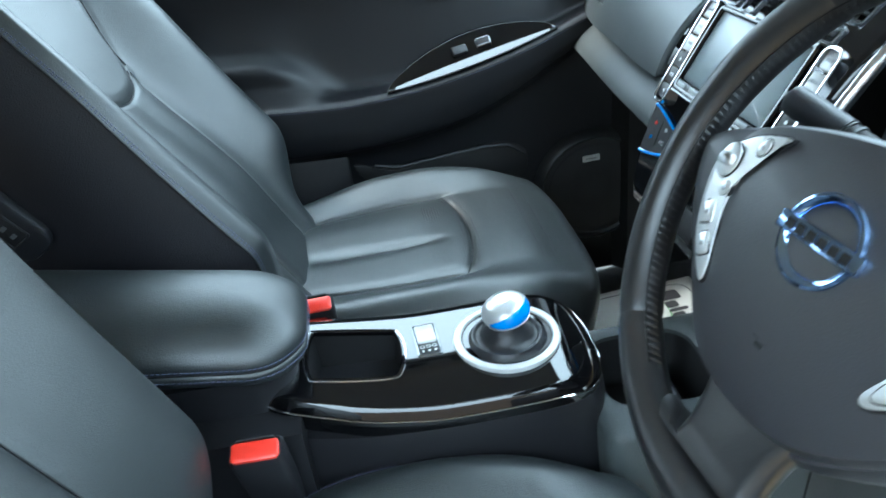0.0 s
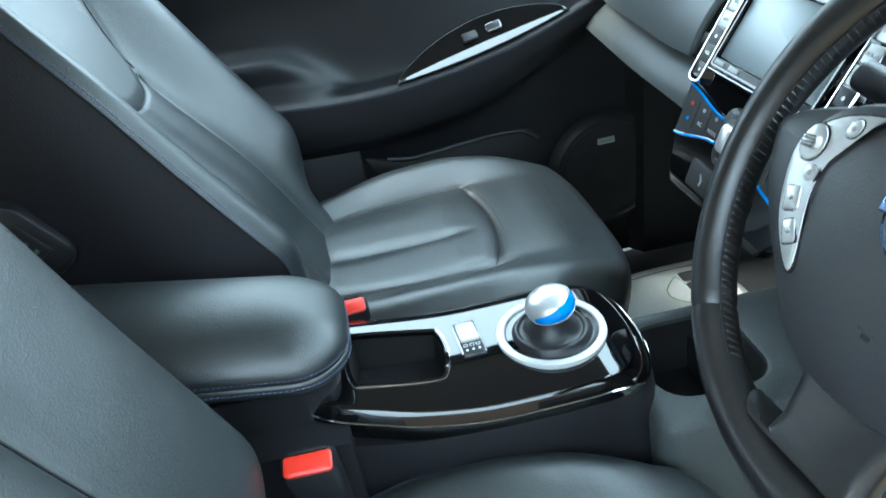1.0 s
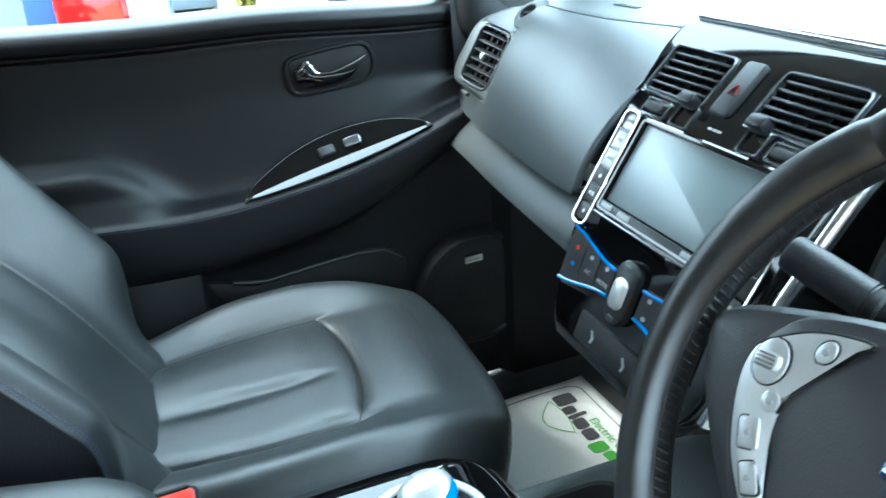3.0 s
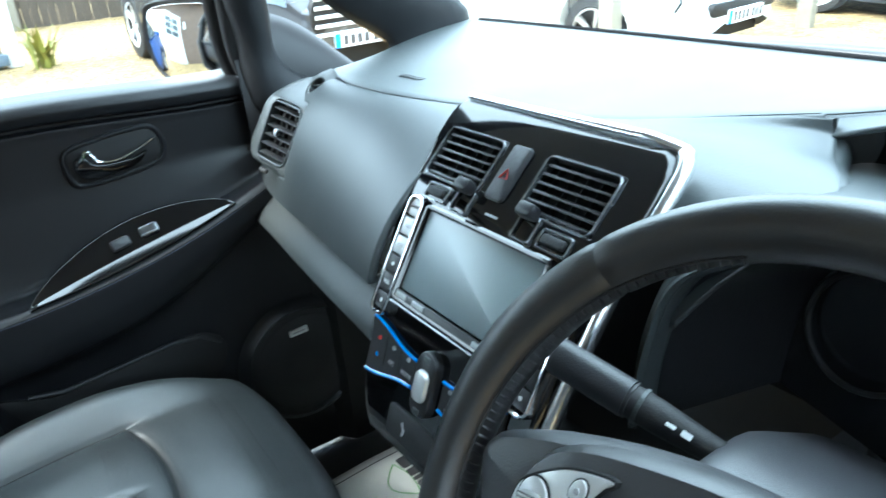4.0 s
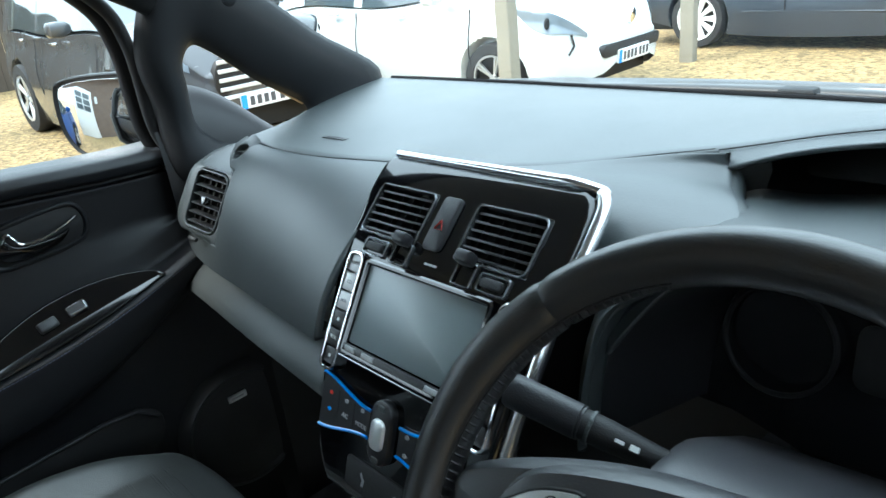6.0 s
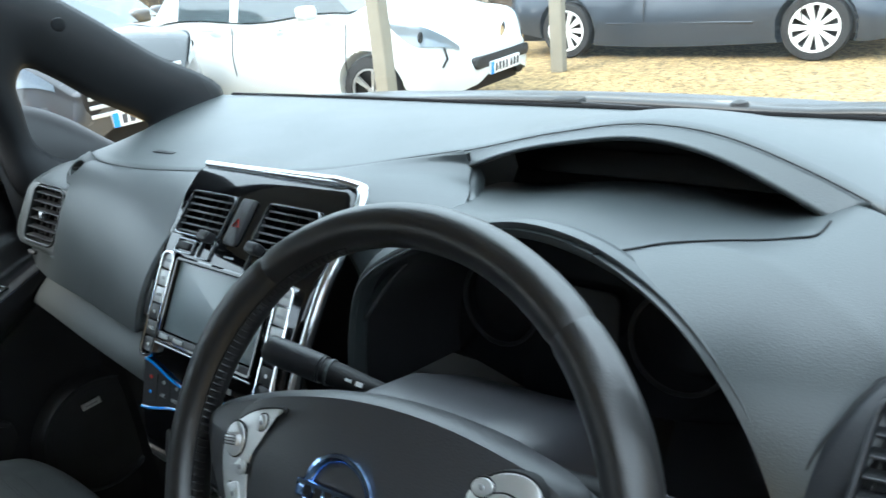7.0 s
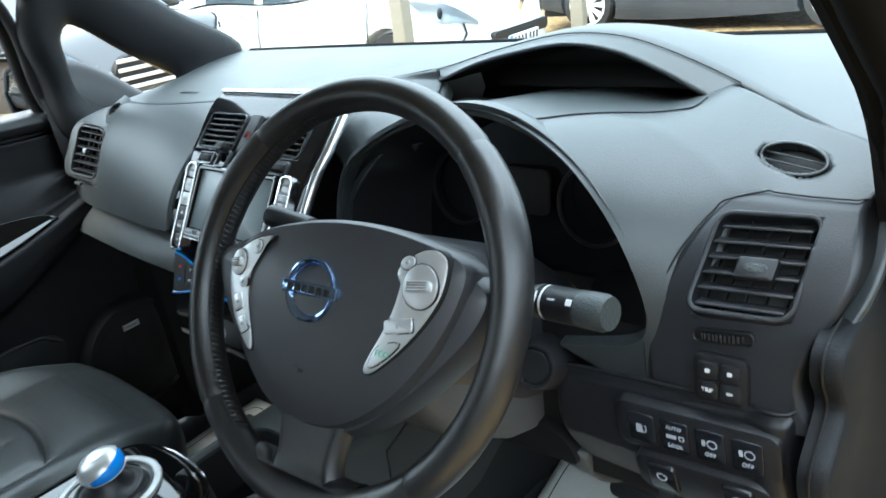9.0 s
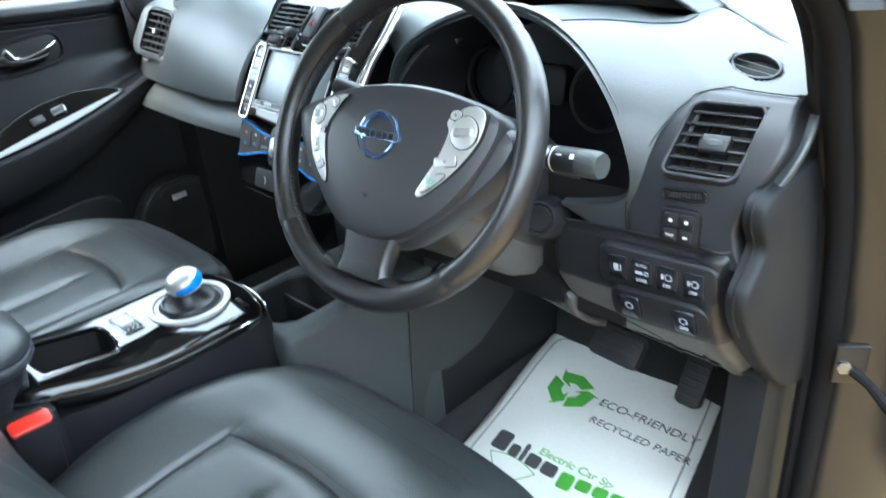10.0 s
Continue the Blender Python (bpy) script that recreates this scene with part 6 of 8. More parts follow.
# handle
mh = frame3((-0.7195, 0.140, 1.078), (0, 1, 0.10), (0, -0.1, 1))
bm = B()
ho = out2([(-0.060, 0.025), (-0.02, 0.030), (0.03, 0.030), (0.058, 0.024), (0.068, 0.0), (0.058, -0.024), (0.03, -0.031), (-0.02, -0.031), (-0.060, -0.026), (-0.069, 0.0)], 5)
ring_plate(bm, [(x * 1.12, y * 1.16) for x, y in ho], 0.007, mh, -0.004, 0.005)
part("handle_surround", bm, DOORP, door)
bm = B()
plate(bm, ho, mh, -0.003, 0.0015, 0.0005)
hc = part("handle_cup", bm, BLACK, door, "dark handle cup")
bm = B()
tube(bm, [mh @ Vector(p) for p in spline([(-0.056, 0.004, 0.004), (-0.050, 0.010, 0.008), (-0.040, 0.020, 0.011), (-0.034, 0.012, 0.013), (-0.026, 0.000, 0.014), (0.0, -0.004, 0.015), (0.035, 0.002, 0.013), (0.058, 0.009, 0.010)], 5)], lambda t: 0.0050 if t < 0.35 else 0.0036, 10, flat=0.75)
part("door_handle", bm, CHROME, door, "bright chrome release lever")
bm = B()
plate(bm, out2([(-0.060, 0.010), (-0.045, 0.012), (-0.030, -0.004), (0.02, -0.010), (0.045, -0.006), (0.02, -0.024), (-0.04, -0.024), (-0.060, -0.012)], 4), mh, 0.001, 0.008, 0.003)
part("handle_grip", bm, GLOSS, door, "gloss black lever base")
# map pocket and speaker
bm = B()
po = out2([(-0.14, 0.048), (-0.06, 0.022), (0.06, 0.030), (0.16, 0.030), (0.205, 0.0), (0.19, -0.05), (0.12, -0.075), (-0.02, -0.075), (-0.09, -0.03)], 5)
mpk = frame3((-0.6895, 0.02, 0.715), (0, 1, 0.06), (0, 0, 1))
plate(bm, po, mpk, -0.003, 0.004, 0.002)
pk = part("map_pocket", bm, BLACK, door, "dark map pocket")
bm = B()
tube(bm, [mpk @ Vector((x, y, 0.006)) for x, y in ((-0.10, 0.040), (-0.05, 0.027), (0.03, 0.030), (0.12, 0.032), (0.17, 0.025), (0.20, 0.0))], 0.004, 8)
part("pocket_lip", bm, TRIM, pk)
bm = B()
box(bm, frame3((-0.688, -0.22, 0.70), (0, 1, 0), (0, 0, 1)), 0.18, 0.17, 0.012, 0.004)
part("lower_insert", bm, TRIM, door)
msp = frame3((-0.686, 0.363, 0.628), (0, 1, 0), (0, 0, 1))
bm = B()
lathe(bm, [(0.128, -0.006), (0.122, 0.006), (0.112, 0.012), (0.106, 0.008)], msp, 56)
part("speaker_ring", bm, TRIM, door)
bm = B()
lathe(bm, [(0.107, 0.008), (0.09, 0.011), (0.0, 0.013)], msp, 48)
part("speaker_grille", bm, mat("speaker_mesh", (0.012, 0.012, 0.013), 0.6, grain=0.9, gscale=420, gtype="dots"), door, "black mesh speaker grille")
bm = B()
box(bm, frame3((-0.671, 0.355, 0.698), (0, 1, 0.03), (0, 0, 1)), 0.036, 0.013, 0.004, 0.001)
sl = part("speaker_badge", bm, SILVER, door, "small silver badge plate")
bm = B()
box(bm, frame3((-0.6687, 0.355, 0.698), (0, 1, 0.03), (0, 0, 1)), 0.024, 0.003, 0.0004)
part("badge_mark", bm, GREYPR, sl)

# ---- pillars, glass, roof ----
def pillar_x(z):
    return 0.672 - 0.26 * max(0, z - 1.19)


def a_pillar(sg, name):
    """sg: -1 passenger's side, +1 driver's side."""
    off = 0.0 if sg < 0 else 0.060
    hole = [(p.x, p.y) for p in spline([(0.408, 1.255, 0), (0.408, 1.290, 0), (0.428, 1.311, 0), (0.470, 1.285, 0), (0.530, 1.235, 0), (0.625, 1.168, 0), (0.560, 1.135, 0), (0.470, 1.140, 0), (0.418, 1.180, 0)], 6, True)]
    rim = [(p.x, p.y) for p in spline([(0.350, 1.220, 0), (0.335, 1.325, 0), (0.390, 1.440, 0), (0.480, 1.422, 0), (0.650, 1.300, 0), (0.803, 1.187, 0), (0.620, 1.090, 0), (0.460, 1.070, 0), (0.365, 1.100, 0)], 6, True)]
    bm = B()

    def f(u, v):
        i = int(round(u * len(hole))) % len(hole)
        a, b = hole[i], rim[i]
        y, z = a[0] + (b[0] - a[0]) * v, a[1] + (b[1] - a[1]) * v
        bulge = 0.030 * math.sin(math.pi * min(max(v, 0.0), 1.0)) ** 0.6
        return sg * (pillar_x(z) + 0.022 + off - bulge), y, z
    grid(bm, f, len(hole), 12, closeu=True)
    # upper run of the pillar into the roof
    up = [(0.390, 1.420), (0.30, 1.47), (0.18, 1.52), (0.05, 1.55)]

    def g(u, v):
        k = min(int(u * 3), 2)
        t = u * 3 - k
        y, z = (up[k][j] + (up[k + 1][j] - up[k][j]) * t for j in (0, 1))
        a = math.pi * (v - 0.5) * 1.1
        return sg * (pillar_x(z) + 0.022 + off - 0.035 * math.cos(a)), y + 0.055 * math.sin(a) * 0.6, z + 0.055 * math.sin(a)
    grid(bm, g, 12, 10)
    return part(name, bm, PILLAR, car_body, "dark grained pillar trim", mods=[("thick", 0.012)])


apl = a_pillar(-1, "pillar_trim")
bm = B()
lathe(bm, [(0.011, 0.0), (0.011, 0.003), (0.009, 0.004), (0.0, 0.003)], frame3((-0.592, 0.470, 1.372), (0, 0.8, -0.6), (0.3, 0.6, 0.7)), 24)
part("pillar_plug", bm, PILLAR, apl)
bm = B()
tube(bm, spline([(-0.712, 0.405, 1.315), (-0.700, 0.440, 1.318), (-0.708, 0.480, 1.296), (-0.716, 0.540, 1.246), (-0.728, 0.640, 1.174)], 6), 0.007, 8)
part("quarter_light_edge", bm, BRONZE, car_body, "tan painted edge outside the quarter light")
# driver's side: trim between the windscreen and the door opening
EDGE = key((0.40, 0.555), (0.60, 0.550), (0.80, 0.535), (0.95, 0.510), (1.06, 0.476), (1.09, 0.468), (1.17, 0.424), (1.23, 0.374), (1.256, 0.349), (1.306, 0.286), (1.336, 0.239), (1.36, 0.195), (1.41, 0.10), (1.47, -0.05), (1.50, -0.14))
JY = key((0.40, 0.535), (0.59, 0.539), (0.78, 0.530), (1.00, 0.470), (1.12, 0.405), (1.236, 0.325), (1.274, 0.270), (1.328, 0.195), (1.36, 0.145), (1.41, 0.06), (1.47, -0.07), (1.50, -0.15))


def right_trim(u, v):
    z = 1.02 + 0.48 * v
    x, y = [(0.738, JY(z)), (0.716, JY(z) + 0.35 * (EDGE(z) - JY(z)) - 0.012), (0.706, EDGE(z) + 0.004), (0.704, EDGE(z) + 0.020), (0.716, EDGE(z) + 0.16)][min(int(round(u * 4)), 4)]
    return x - 0.25 * max(0, z - 1.43), y, z


bm = B()
grid(bm, right_trim, 4, 40)
part("pillar_trim", bm, VINYL, car_body, "dark grained pillar trim", mods=[("thick", 0.002)])
for sg in (-1, 1):
    bm = B()
    grid(bm, lambda u, v: (sg * (0.565 + 0.085 * u), 0.16 - 1.55 * v, 1.565 - 0.075 * u * u - 0.05 * v * v), 6, 10)
    part("roof_rail_trim", bm, HEADLINER, car_body, "grey roof rail trim", mods=[("thick", 0.02)])
bm = B()
# door frame and its seal behind the pillar
fr = [(0.392, 1.040), (0.374, 1.130), (0.352, 1.200), (0.336, 1.325), (0.300, 1.395), (0.20, 1.46), (0.0, 1.50), (-0.3, 1.52), (-0.9, 1.50)]
tube(bm, spline([(-pillar_x(z) - 0.035, y - 0.004, z) for y, z in fr], 6), 0.010, 10)
part("door_seal", bm, RUBBER, car_body, "black rubber door seal")
bm = B()
tube(bm, spline([(-pillar_x(z) - 0.060, y - 0.014, z) for y, z in fr], 6), 0.010, 10, flat=1.3)
part("door_frame", bm, BLACK, car_body, "black window frame")
# mirror sail bulge low in the quarter light
SAIL = key((0.36, 1.255), (0.41, 1.252), (0.45, 1.238), (0.50, 1.205), (0.55, 1.160), (0.62, 1.10))
bm = B()
grid(bm, lambda u, v: (-0.688 - 0.045 * v ** 3, 0.345 + 0.275 * u, 1.03 + (SAIL(0.345 + 0.275 * u) - 1.03) * (1 - (1 - v) ** 1.4)), 30, 14)
part("sail_trim", bm, TRIM, car_body, "dark curved sail trim")

# windscreen, side and quarter glass
def wsh(u, v):
    x = (u - 0.5) * 2 * (0.66 - 0.12 * v)
    y0, z0 = 0.855 - 0.10 * (u - 0.5) ** 2 * 4 * 0.8, 1.180
    return x, y0 - 0.62 * v - 0.02 * math.sin(math.pi * v), z0 + 0.38 * v + 0.02 * math.sin(math.pi * v)


bm = B()
grid(bm, wsh, 24, 16)
ws = solo("windscreen", bm, WIN_GLASS, "clear raked windscreen glass", "windscreen", kind="structure")
bm = B()
grid(bm, lambda u, v: (-0.755 + 0.12 * v, -0.80 + 1.14 * u - 0.04 * v * u, 1.165 + 0.36 * v), 6, 4)
sg_ = solo("side_window", bm, WIN_GLASS, "clear closed passenger side window", "window", kind="structure")
for g in (ws, sg_):
    g.visible_shadow = False
bm = B()
grid(bm, lambda u, v: ((u - 0.5) * 1.30, front_edge((u - 0.5) * 1.30)[0] - 0.002 + 0.034 * v, 1.1868 - 0.012 * v), 30, 3)
part("screen_base_trim", bm, DULLBLK, car_body, "black trim along the foot of the glass", mods=[("thick", 0.006)])
bm = B()
tube(bm, [(x, front_edge(x)[0] + 0.003, 1.1880) for x in np.linspace(-0.66, 0.66, 50)], 0.0032, 8)
part("pad_edge_strip", bm, DULLBLK, car_body, "thin black strip at the foot of the glass")
# scuttle, bonnet, wipers outside the glass
bm = B()
grid(bm, lambda u, v: ((u - 0.5) * 1.42, 0.868 - 0.10 * ((u - 0.5) * 2) ** 2 + 0.24 * v, 1.152 - 0.012 * v), 30, 4)
part("scuttle", bm, SCUTTLE, car_body, "weathered black plastic scuttle")


def bonnet_f(u, v):
    a = (u - 0.5) * 2
    x = a * (0.80 - 0.10 * v)
    y = 0.985 - 0.10 * a * a + 0.80 * v
    z = 1.154 - 0.020 * a * a - 0.07 * v - 0.22 * v * v + 0.012 * math.exp(-((abs(a) - 0.62) / 0.10) ** 2) * (1 - v)
    return x, y, z


bm = B()
grid(bm, bonnet_f, 40, 20)
part("bonnet", bm, PAINT_OWN, car_body, "bronze-grey painted bonnet", mods=[("thick", 0.01)])
for x0, x1 in ((-0.52, 0.02), (0.04, 0.60)):
    w = thing("windscreen_wiper", "black wiper arm and blade resting below the glass", "wiper", "windscreen wipers")
    yy = 0.925
    bm = B()
    box(bm, pose(x0 + 0.02, yy - 0.085 * (x0 / 0.6) ** 2, 1.164), 0.050, 0.024, 0.014, 0.005)
    part("pivot_cap", bm, BLACK, w)
    bm = B()
    tube(bm, [(x0 + (x1 - x0) * t, yy - 0.018 * t - 0.085 * ((x0 + (x1 - x0) * t) / 0.62) ** 2, 1.161 - 0.006 * t) for t in np.linspace(0, 1, 12)], lambda t: 0.0055 - 0.002 * t, 8, flat=0.7)
    part("arm", bm, BLACK, w)
    bm = B()
    tube(bm, [(x0 + (x1 - x0) * t, yy - 0.035 - 0.085 * ((x0 + (x1 - x0) * t) / 0.62) ** 2, 1.155) for t in np.linspace(0.25, 1.15, 12)], 0.0035, 6)
    part("blade", bm, RUBBER, w)
for xx in (0.30, 0.52):
    bm = B()
    lathe(bm, [(0.014, -0.002), (0.012, 0.006), (0.006, 0.009), (0.0, 0.0095)], frame3((xx, 1.000 - 0.10 * (xx / 0.8) ** 2, 1.150), (1, 0, 0), (0, 1, 0)), 18)
    solo("washer_jet", bm, PAINT_OWN, "small painted washer jet on the bonnet edge", "washer jet", "washer jets")

# roof, rear and far walls that close the cabin
# the roof's unseen front edge is drawn forward to keep sky off the fascia
bm = B()
grid(bm, lambda u, v: ((u - 0.5) * 1.16, 0.385 - 0.17 * (2 * u - 1) ** 2 * (1 - v) - 1.915 * v, 1.555 + 0.03 * math.sin(math.pi * u) - 0.05 * v * v - 0.045 * sst(0.16, 0.0, v)), 16, 20)
part("headliner", bm, HEADLINER, car_body, "grey woven headliner", mods=[("thick", 0.03)])
bm = B()
grid(bm, lambda u, v: ((u - 0.5) * 1.34, 0.385 - 0.17 * (2 * u - 1) ** 2 * (1 - v) - 1.935 * v, 1.605 - 0.085 * sst(0.14, 0.0, v) + 0.035 * math.sin(math.pi * u) - 0.06 * v * v - 0.06 * (abs(u - 0.5) * 2) ** 4), 16, 12)
part("roof_skin", bm, PAINT_OWN, car_body, "bronze-grey painted roof", mods=[("thick", 0.01)])
bm = B()
grid(bm, lambda u, v: ((u - 0.5) * 1.30, -1.45 - 0.1 * v, 0.42 + 0.75 * v), 6, 6)
part("rear_bulkhead", bm, CARPET, car_body)
bm = B()
grid(bm, lambda u, v: (-0.725, -0.93 - 0.65 * u, 0.40 + 0.80 * v), 4, 6)
part("rear_door_trim", bm, BLACK, car_body, mods=[("thick", 0.02)])
bm = B()
grid(bm, lambda u, v: (0.725, -0.93 - 0.65 * u, 0.40 + 0.80 * v), 4, 6)
part("rear_door_trim", bm, BLACK, car_body, mods=[("thick", 0.02)])
for sgn in (-1, 1):
    bm = B()
    tube(bm, [(sgn * 0.74, -0.80, 0.45), (sgn * 0.74, -0.82, 1.15), (sgn * 0.64, -0.88, 1.54)], 0.06, 8, flat=0.6)
    part("b_pillar", bm, BLACK, car_body)

# seat belt hanging on the passenger's pillar
sb = thing("seat_belt", "dark seat belt with bright metal tongue hanging by the passenger seat", "seat belt")
bm = B()
loft(bm, [[Vector(p) + Vector((0, dy, 0)) + Vector((dx, 0, 0)) for dx, dy in ((0, -0.022), (0.0015, -0.022), (0.0015, 0.022), (0, 0.022))] for p in ((-0.672, -0.56, 0.55), (-0.688, -0.53, 0.95), (-0.690, -0.505, 1.20), (-0.655, -0.56, 1.47))])
part("webbing", bm, VINYL, sb, "black webbing")
bm = B()
plate(bm, rrect(0.060, 0.075, 0.012), frame3((-0.6835, -0.474, 1.165), (0, 0.75, -0.66), (0, 0.66, 0.75)), -0.004, 0.004, 0.002)
tg = part("tongue", bm, CHROME, sb, "bright metal tongue")
bm = B()
plate(bm, rrect(0.046, 0.016, 0.004), frame3((-0.6835, -0.482, 1.185), (0, 0.75, -0.66), (0, 0.66, 0.75)), 0.003, 0.006, 0.001)
part("tongue_grip", bm, BLACK, tg)

# floor and footwells
bm = B()
grid(bm, lambda u, v: (-0.72 + 1.42 * u, -1.5 + 2.62 * v, 0.415 + 0.42 * sst(0.84, 1.0, v)), 20, 40)
solo("floor", bm, CARPET, "black carpeted cabin floor rising at the bulkhead", "floor", kind="structure", mods=[("thick", 0.02)])
bm = B()
loft(bm, [[(-0.70, y, z) for y, z in ((0.40, 0.42), (0.40, 0.92), (0.98, 0.95), (1.05, 0.42))], [(-0.66, y, z) for y, z in ((0.43, 0.42), (0.43, 0.92), (0.98, 0.95), (1.05, 0.42))]])
part("left_kick_panel", bm, BLACK, car_body)
bm = B()
loft(bm, [[(x, y, z) for y, z in ((0.42, 0.42), (0.45, 0.80), (0.98, 0.90), (1.05, 0.42))] for x in (0.655, 0.705)])
part("right_kick_panel", bm, PILLAR, car_body, "charcoal kick panel")
bm = B()
loft(bm, [[(x, y, z) for y, z in ((0.315, 0.42), (0.335, 0.72), (0.50, 0.79), (0.60, 0.77), (0.635, 0.68), (0.60, 0.60), (0.50, 0.545), (0.42, 0.535), (0.37, 0.55), (0.345, 0.50), (0.34, 0.42))] for x in (0.149, 0.1565)])
part("tunnel_panel", bm, TUNP, tun, "charcoal tunnel side panel")

# driver's door opening: jamb, seals, check strap
bm = B()
zs_ = np.linspace(0.40, 1.49, 40)
tube(bm, [(0.742 - 0.25 * max(0, z - 1.43), JY(z), z) for z in zs_], 0.014, 10)
part("opening_seal", bm, SEAL, car_body, "black rubber door opening seal")
bm = B()
grid(bm, lambda u, v: (0.748 - 0.25 * max(0, zs_[int(v * 39)] - 1.43) + 0.105 * u + 0.012 * math.sin(math.pi * u), JY(zs_[int(v * 39)]) + 0.012 + 0.075 * u + 0.05 * u * u, zs_[int(v * 39)]), 10, 39)
part("door_jamb", bm, PAINT_OWN, car_body, "bronze-grey painted door jamb", mods=[("thick", 0.01)])
bm = B()
grid(bm, lambda u, v: (0.840 + 0.05 * u, JY(zs_[int(v * 39)]) + 0.130 + 0.30 * u, zs_[int(v * 39)]), 8, 39)
part("wing_edge", bm, PAINT_OWN, car_body, "bronze-grey wing", mods=[("thick", 0.01)])
bm = B()
tube(bm, [(0.722 - 0.25 * max(0, z - 1.43), JY(z) + 0.35 * (EDGE(z) - JY(z)) - 0.004, z) for z in zs_], 0.010, 8)
part("jamb_trim", bm, SEAL, car_body)
cs = thing("door_check_strap", "metal door check strap bolted to the jamb", "door hinge")
bm = B()
box(bm, frame3((0.778, 0.500, 0.784), (0.8, 0.6, 0), (0, 0, 1)), 0.040, 0.055, 0.012, 0.004)
part("bracket", bm, PAINT_OWN, cs)
bm = B()
tube(bm, [(0.775, 0.492, 0.784), (0.805, 0.495, 0.766), (0.85, 0.47, 0.745)], 0.006, 8)
part("strap", bm, SEAL, cs)
bm = B()
lathe(bm, [(0.009, 0.0), (0.009, 0.006), (0.0, 0.007)], frame3((0.774, 0.489, 0.784), (0.8, 0.6, 0), (0, 0, 1)), 6)
part("bolt", bm, DARKSIL, cs)
bm = B()
grid(bm, lambda u, v: (0.69 + 0.16 * u, -0.75 + 1.22 * v, 0.425 + 0.03 * math.sin(math.pi * u) - 0.05 * u * u), 8, 20)
part("sill", bm, TRIM, car_body, "dark sill trim", mods=[("thick", 0.02)])
# our right wing and open door beyond the jamb
od = thing("driver_door", "open bronze-grey driver's door with black inner trim", "car door", kind="structure")
md = frame3((0.915, 0.585, 0.80), (0.945, -0.327, 0), (0, 0, 1))
bm = B()
loft(bm, [[md @ Vector((x, y, z)) for x, y in rrect(w, h, 0.05, 4)] for w, h, z in ((0.94, 0.68, -0.075), (0.98, 0.72, -0.060), (0.98, 0.72, -0.030), (0.95, 0.69, -0.020))])
for v_ in bm.verts:
    v_.co += (md.to_3x3() @ Vector((0.50, 0, 0)))
part("outer_skin", bm, PAINT_OWN, od)
bm = B()
loft(bm, [[md @ Vector((0.50 + x, y, z)) for x, y in rrect(w, h, 0.04, 4)] for w, h, z in ((0.94, 0.68, -0.020), (0.93, 0.67, 0.010), (0.90, 0.64, 0.020))])
part("inner_trim", bm, DOORP, od)
bm = B()
box(bm, md @ pose(0.52, 0.02, 0.045), 0.56, 0.07, 0.06, 0.02)
part("armrest", bm, DOORP, od)
bm = B()
tube(bm, [md @ Vector(p) for p in spline([(0.03, 0.35, -0.03), (0.10, 0.44, -0.04), (0.30, 0.60, -0.09), (0.50, 0.68, -0.12), (0.80, 0.70, -0.12), (0.93, 0.66, -0.11), (0.97, 0.35, -0.03)], 6)], 0.020, 8, flat=0.7)
part("window_frame", bm, BLACK, od, "black window frame")
bm = B()
grid(bm, lambda u, v: md @ Vector((0.06 + 0.89 * u, 0.35 + (0.02 + 0.32 * sst(0, 0.5, u)) * v, -0.035 - 0.085 * v)), 16, 4)
part("window_glass", bm, WIN_GLASS, od, "clear door glass").visible_shadow = False

# ---- passenger door mirror outside ----
mir = thing("door_mirror", "grey door mirror housing on the passenger side", "door mirror")
MM = frame3((-0.922, 0.343, 1.193), (0.80, 0.60, -0.03), (0, 0.06, 1)) @ Matrix.Scale(1.05, 4)
mo = out2([(-0.085, 0.045), (-0.06, 0.068), (0.04, 0.072), (0.085, 0.060), (0.090, 0.0), (0.085, -0.055), (0.02, -0.070), (-0.05, -0.058), (-0.082, -0.02)], 6)
bm = B()
loft(bm, [[MM @ Vector((x * s, y * s, z)) for x, y in mo] for s, z in ((0.97, 0.0), (1.07, 0.002), (1.09, -0.012), (1.05, -0.05), (0.85, -0.09), (0.5, -0.105))])
hsg = part("housing", bm, PAINT_OWN, mir)
bm = B()
loft(bm, [[MM @ Vector((x * s, y * s, z)) for x, y in mo] for s, z in ((0.985, 0.001), (1.05, 0.004), (1.085, -0.001), (1.085, -0.012))], cap=False)
part("bezel", bm, BLACK, mir, "black bezel")
bm = B()
plate(bm, [(x * 0.96, y * 0.96) for x, y in mo], MM, -0.002, 0.0025, 0.0005)
part("mirror_glass", bm, MIRROR, mir, "mirror glass")
bm = B()
tube(bm, [MM @ Vector((0.06, -0.045, -0.05)), (-0.83, 0.42, 1.155), (-0.765, 0.44, 1.150)], 0.030, 10, flat=0.8)
part("foot", bm, BLACK, mir)

# ---- pedals and mats ----
def pedal(name, m, w, h, label):
    p = thing(name, label, "pedal")
    bm = B()
    plate(bm, rrect(w, h, 0.012), m, -0.012, 0.006, 0.004)
    pd = part("pad", bm, RUBBER, p)
    n = int(h / 0.012)
    for i in range(n):
        bm = B()
        box(bm, m @ pose(0, -h / 2 + h * (i + 0.5) / n, 0.0065, 0, 0, 0), w * 0.86, 0.004, 0.003, 0.0008)
        part("rib", bm, RUBBER, pd)
    bm = B()
    tube(bm, [m @ Vector((0, h / 2 - 0.01, -0.01)), m @ Vector((0, h / 2 + 0.10, -0.03))], 0.010, 8)
    part("lever", bm, BLACK, p)


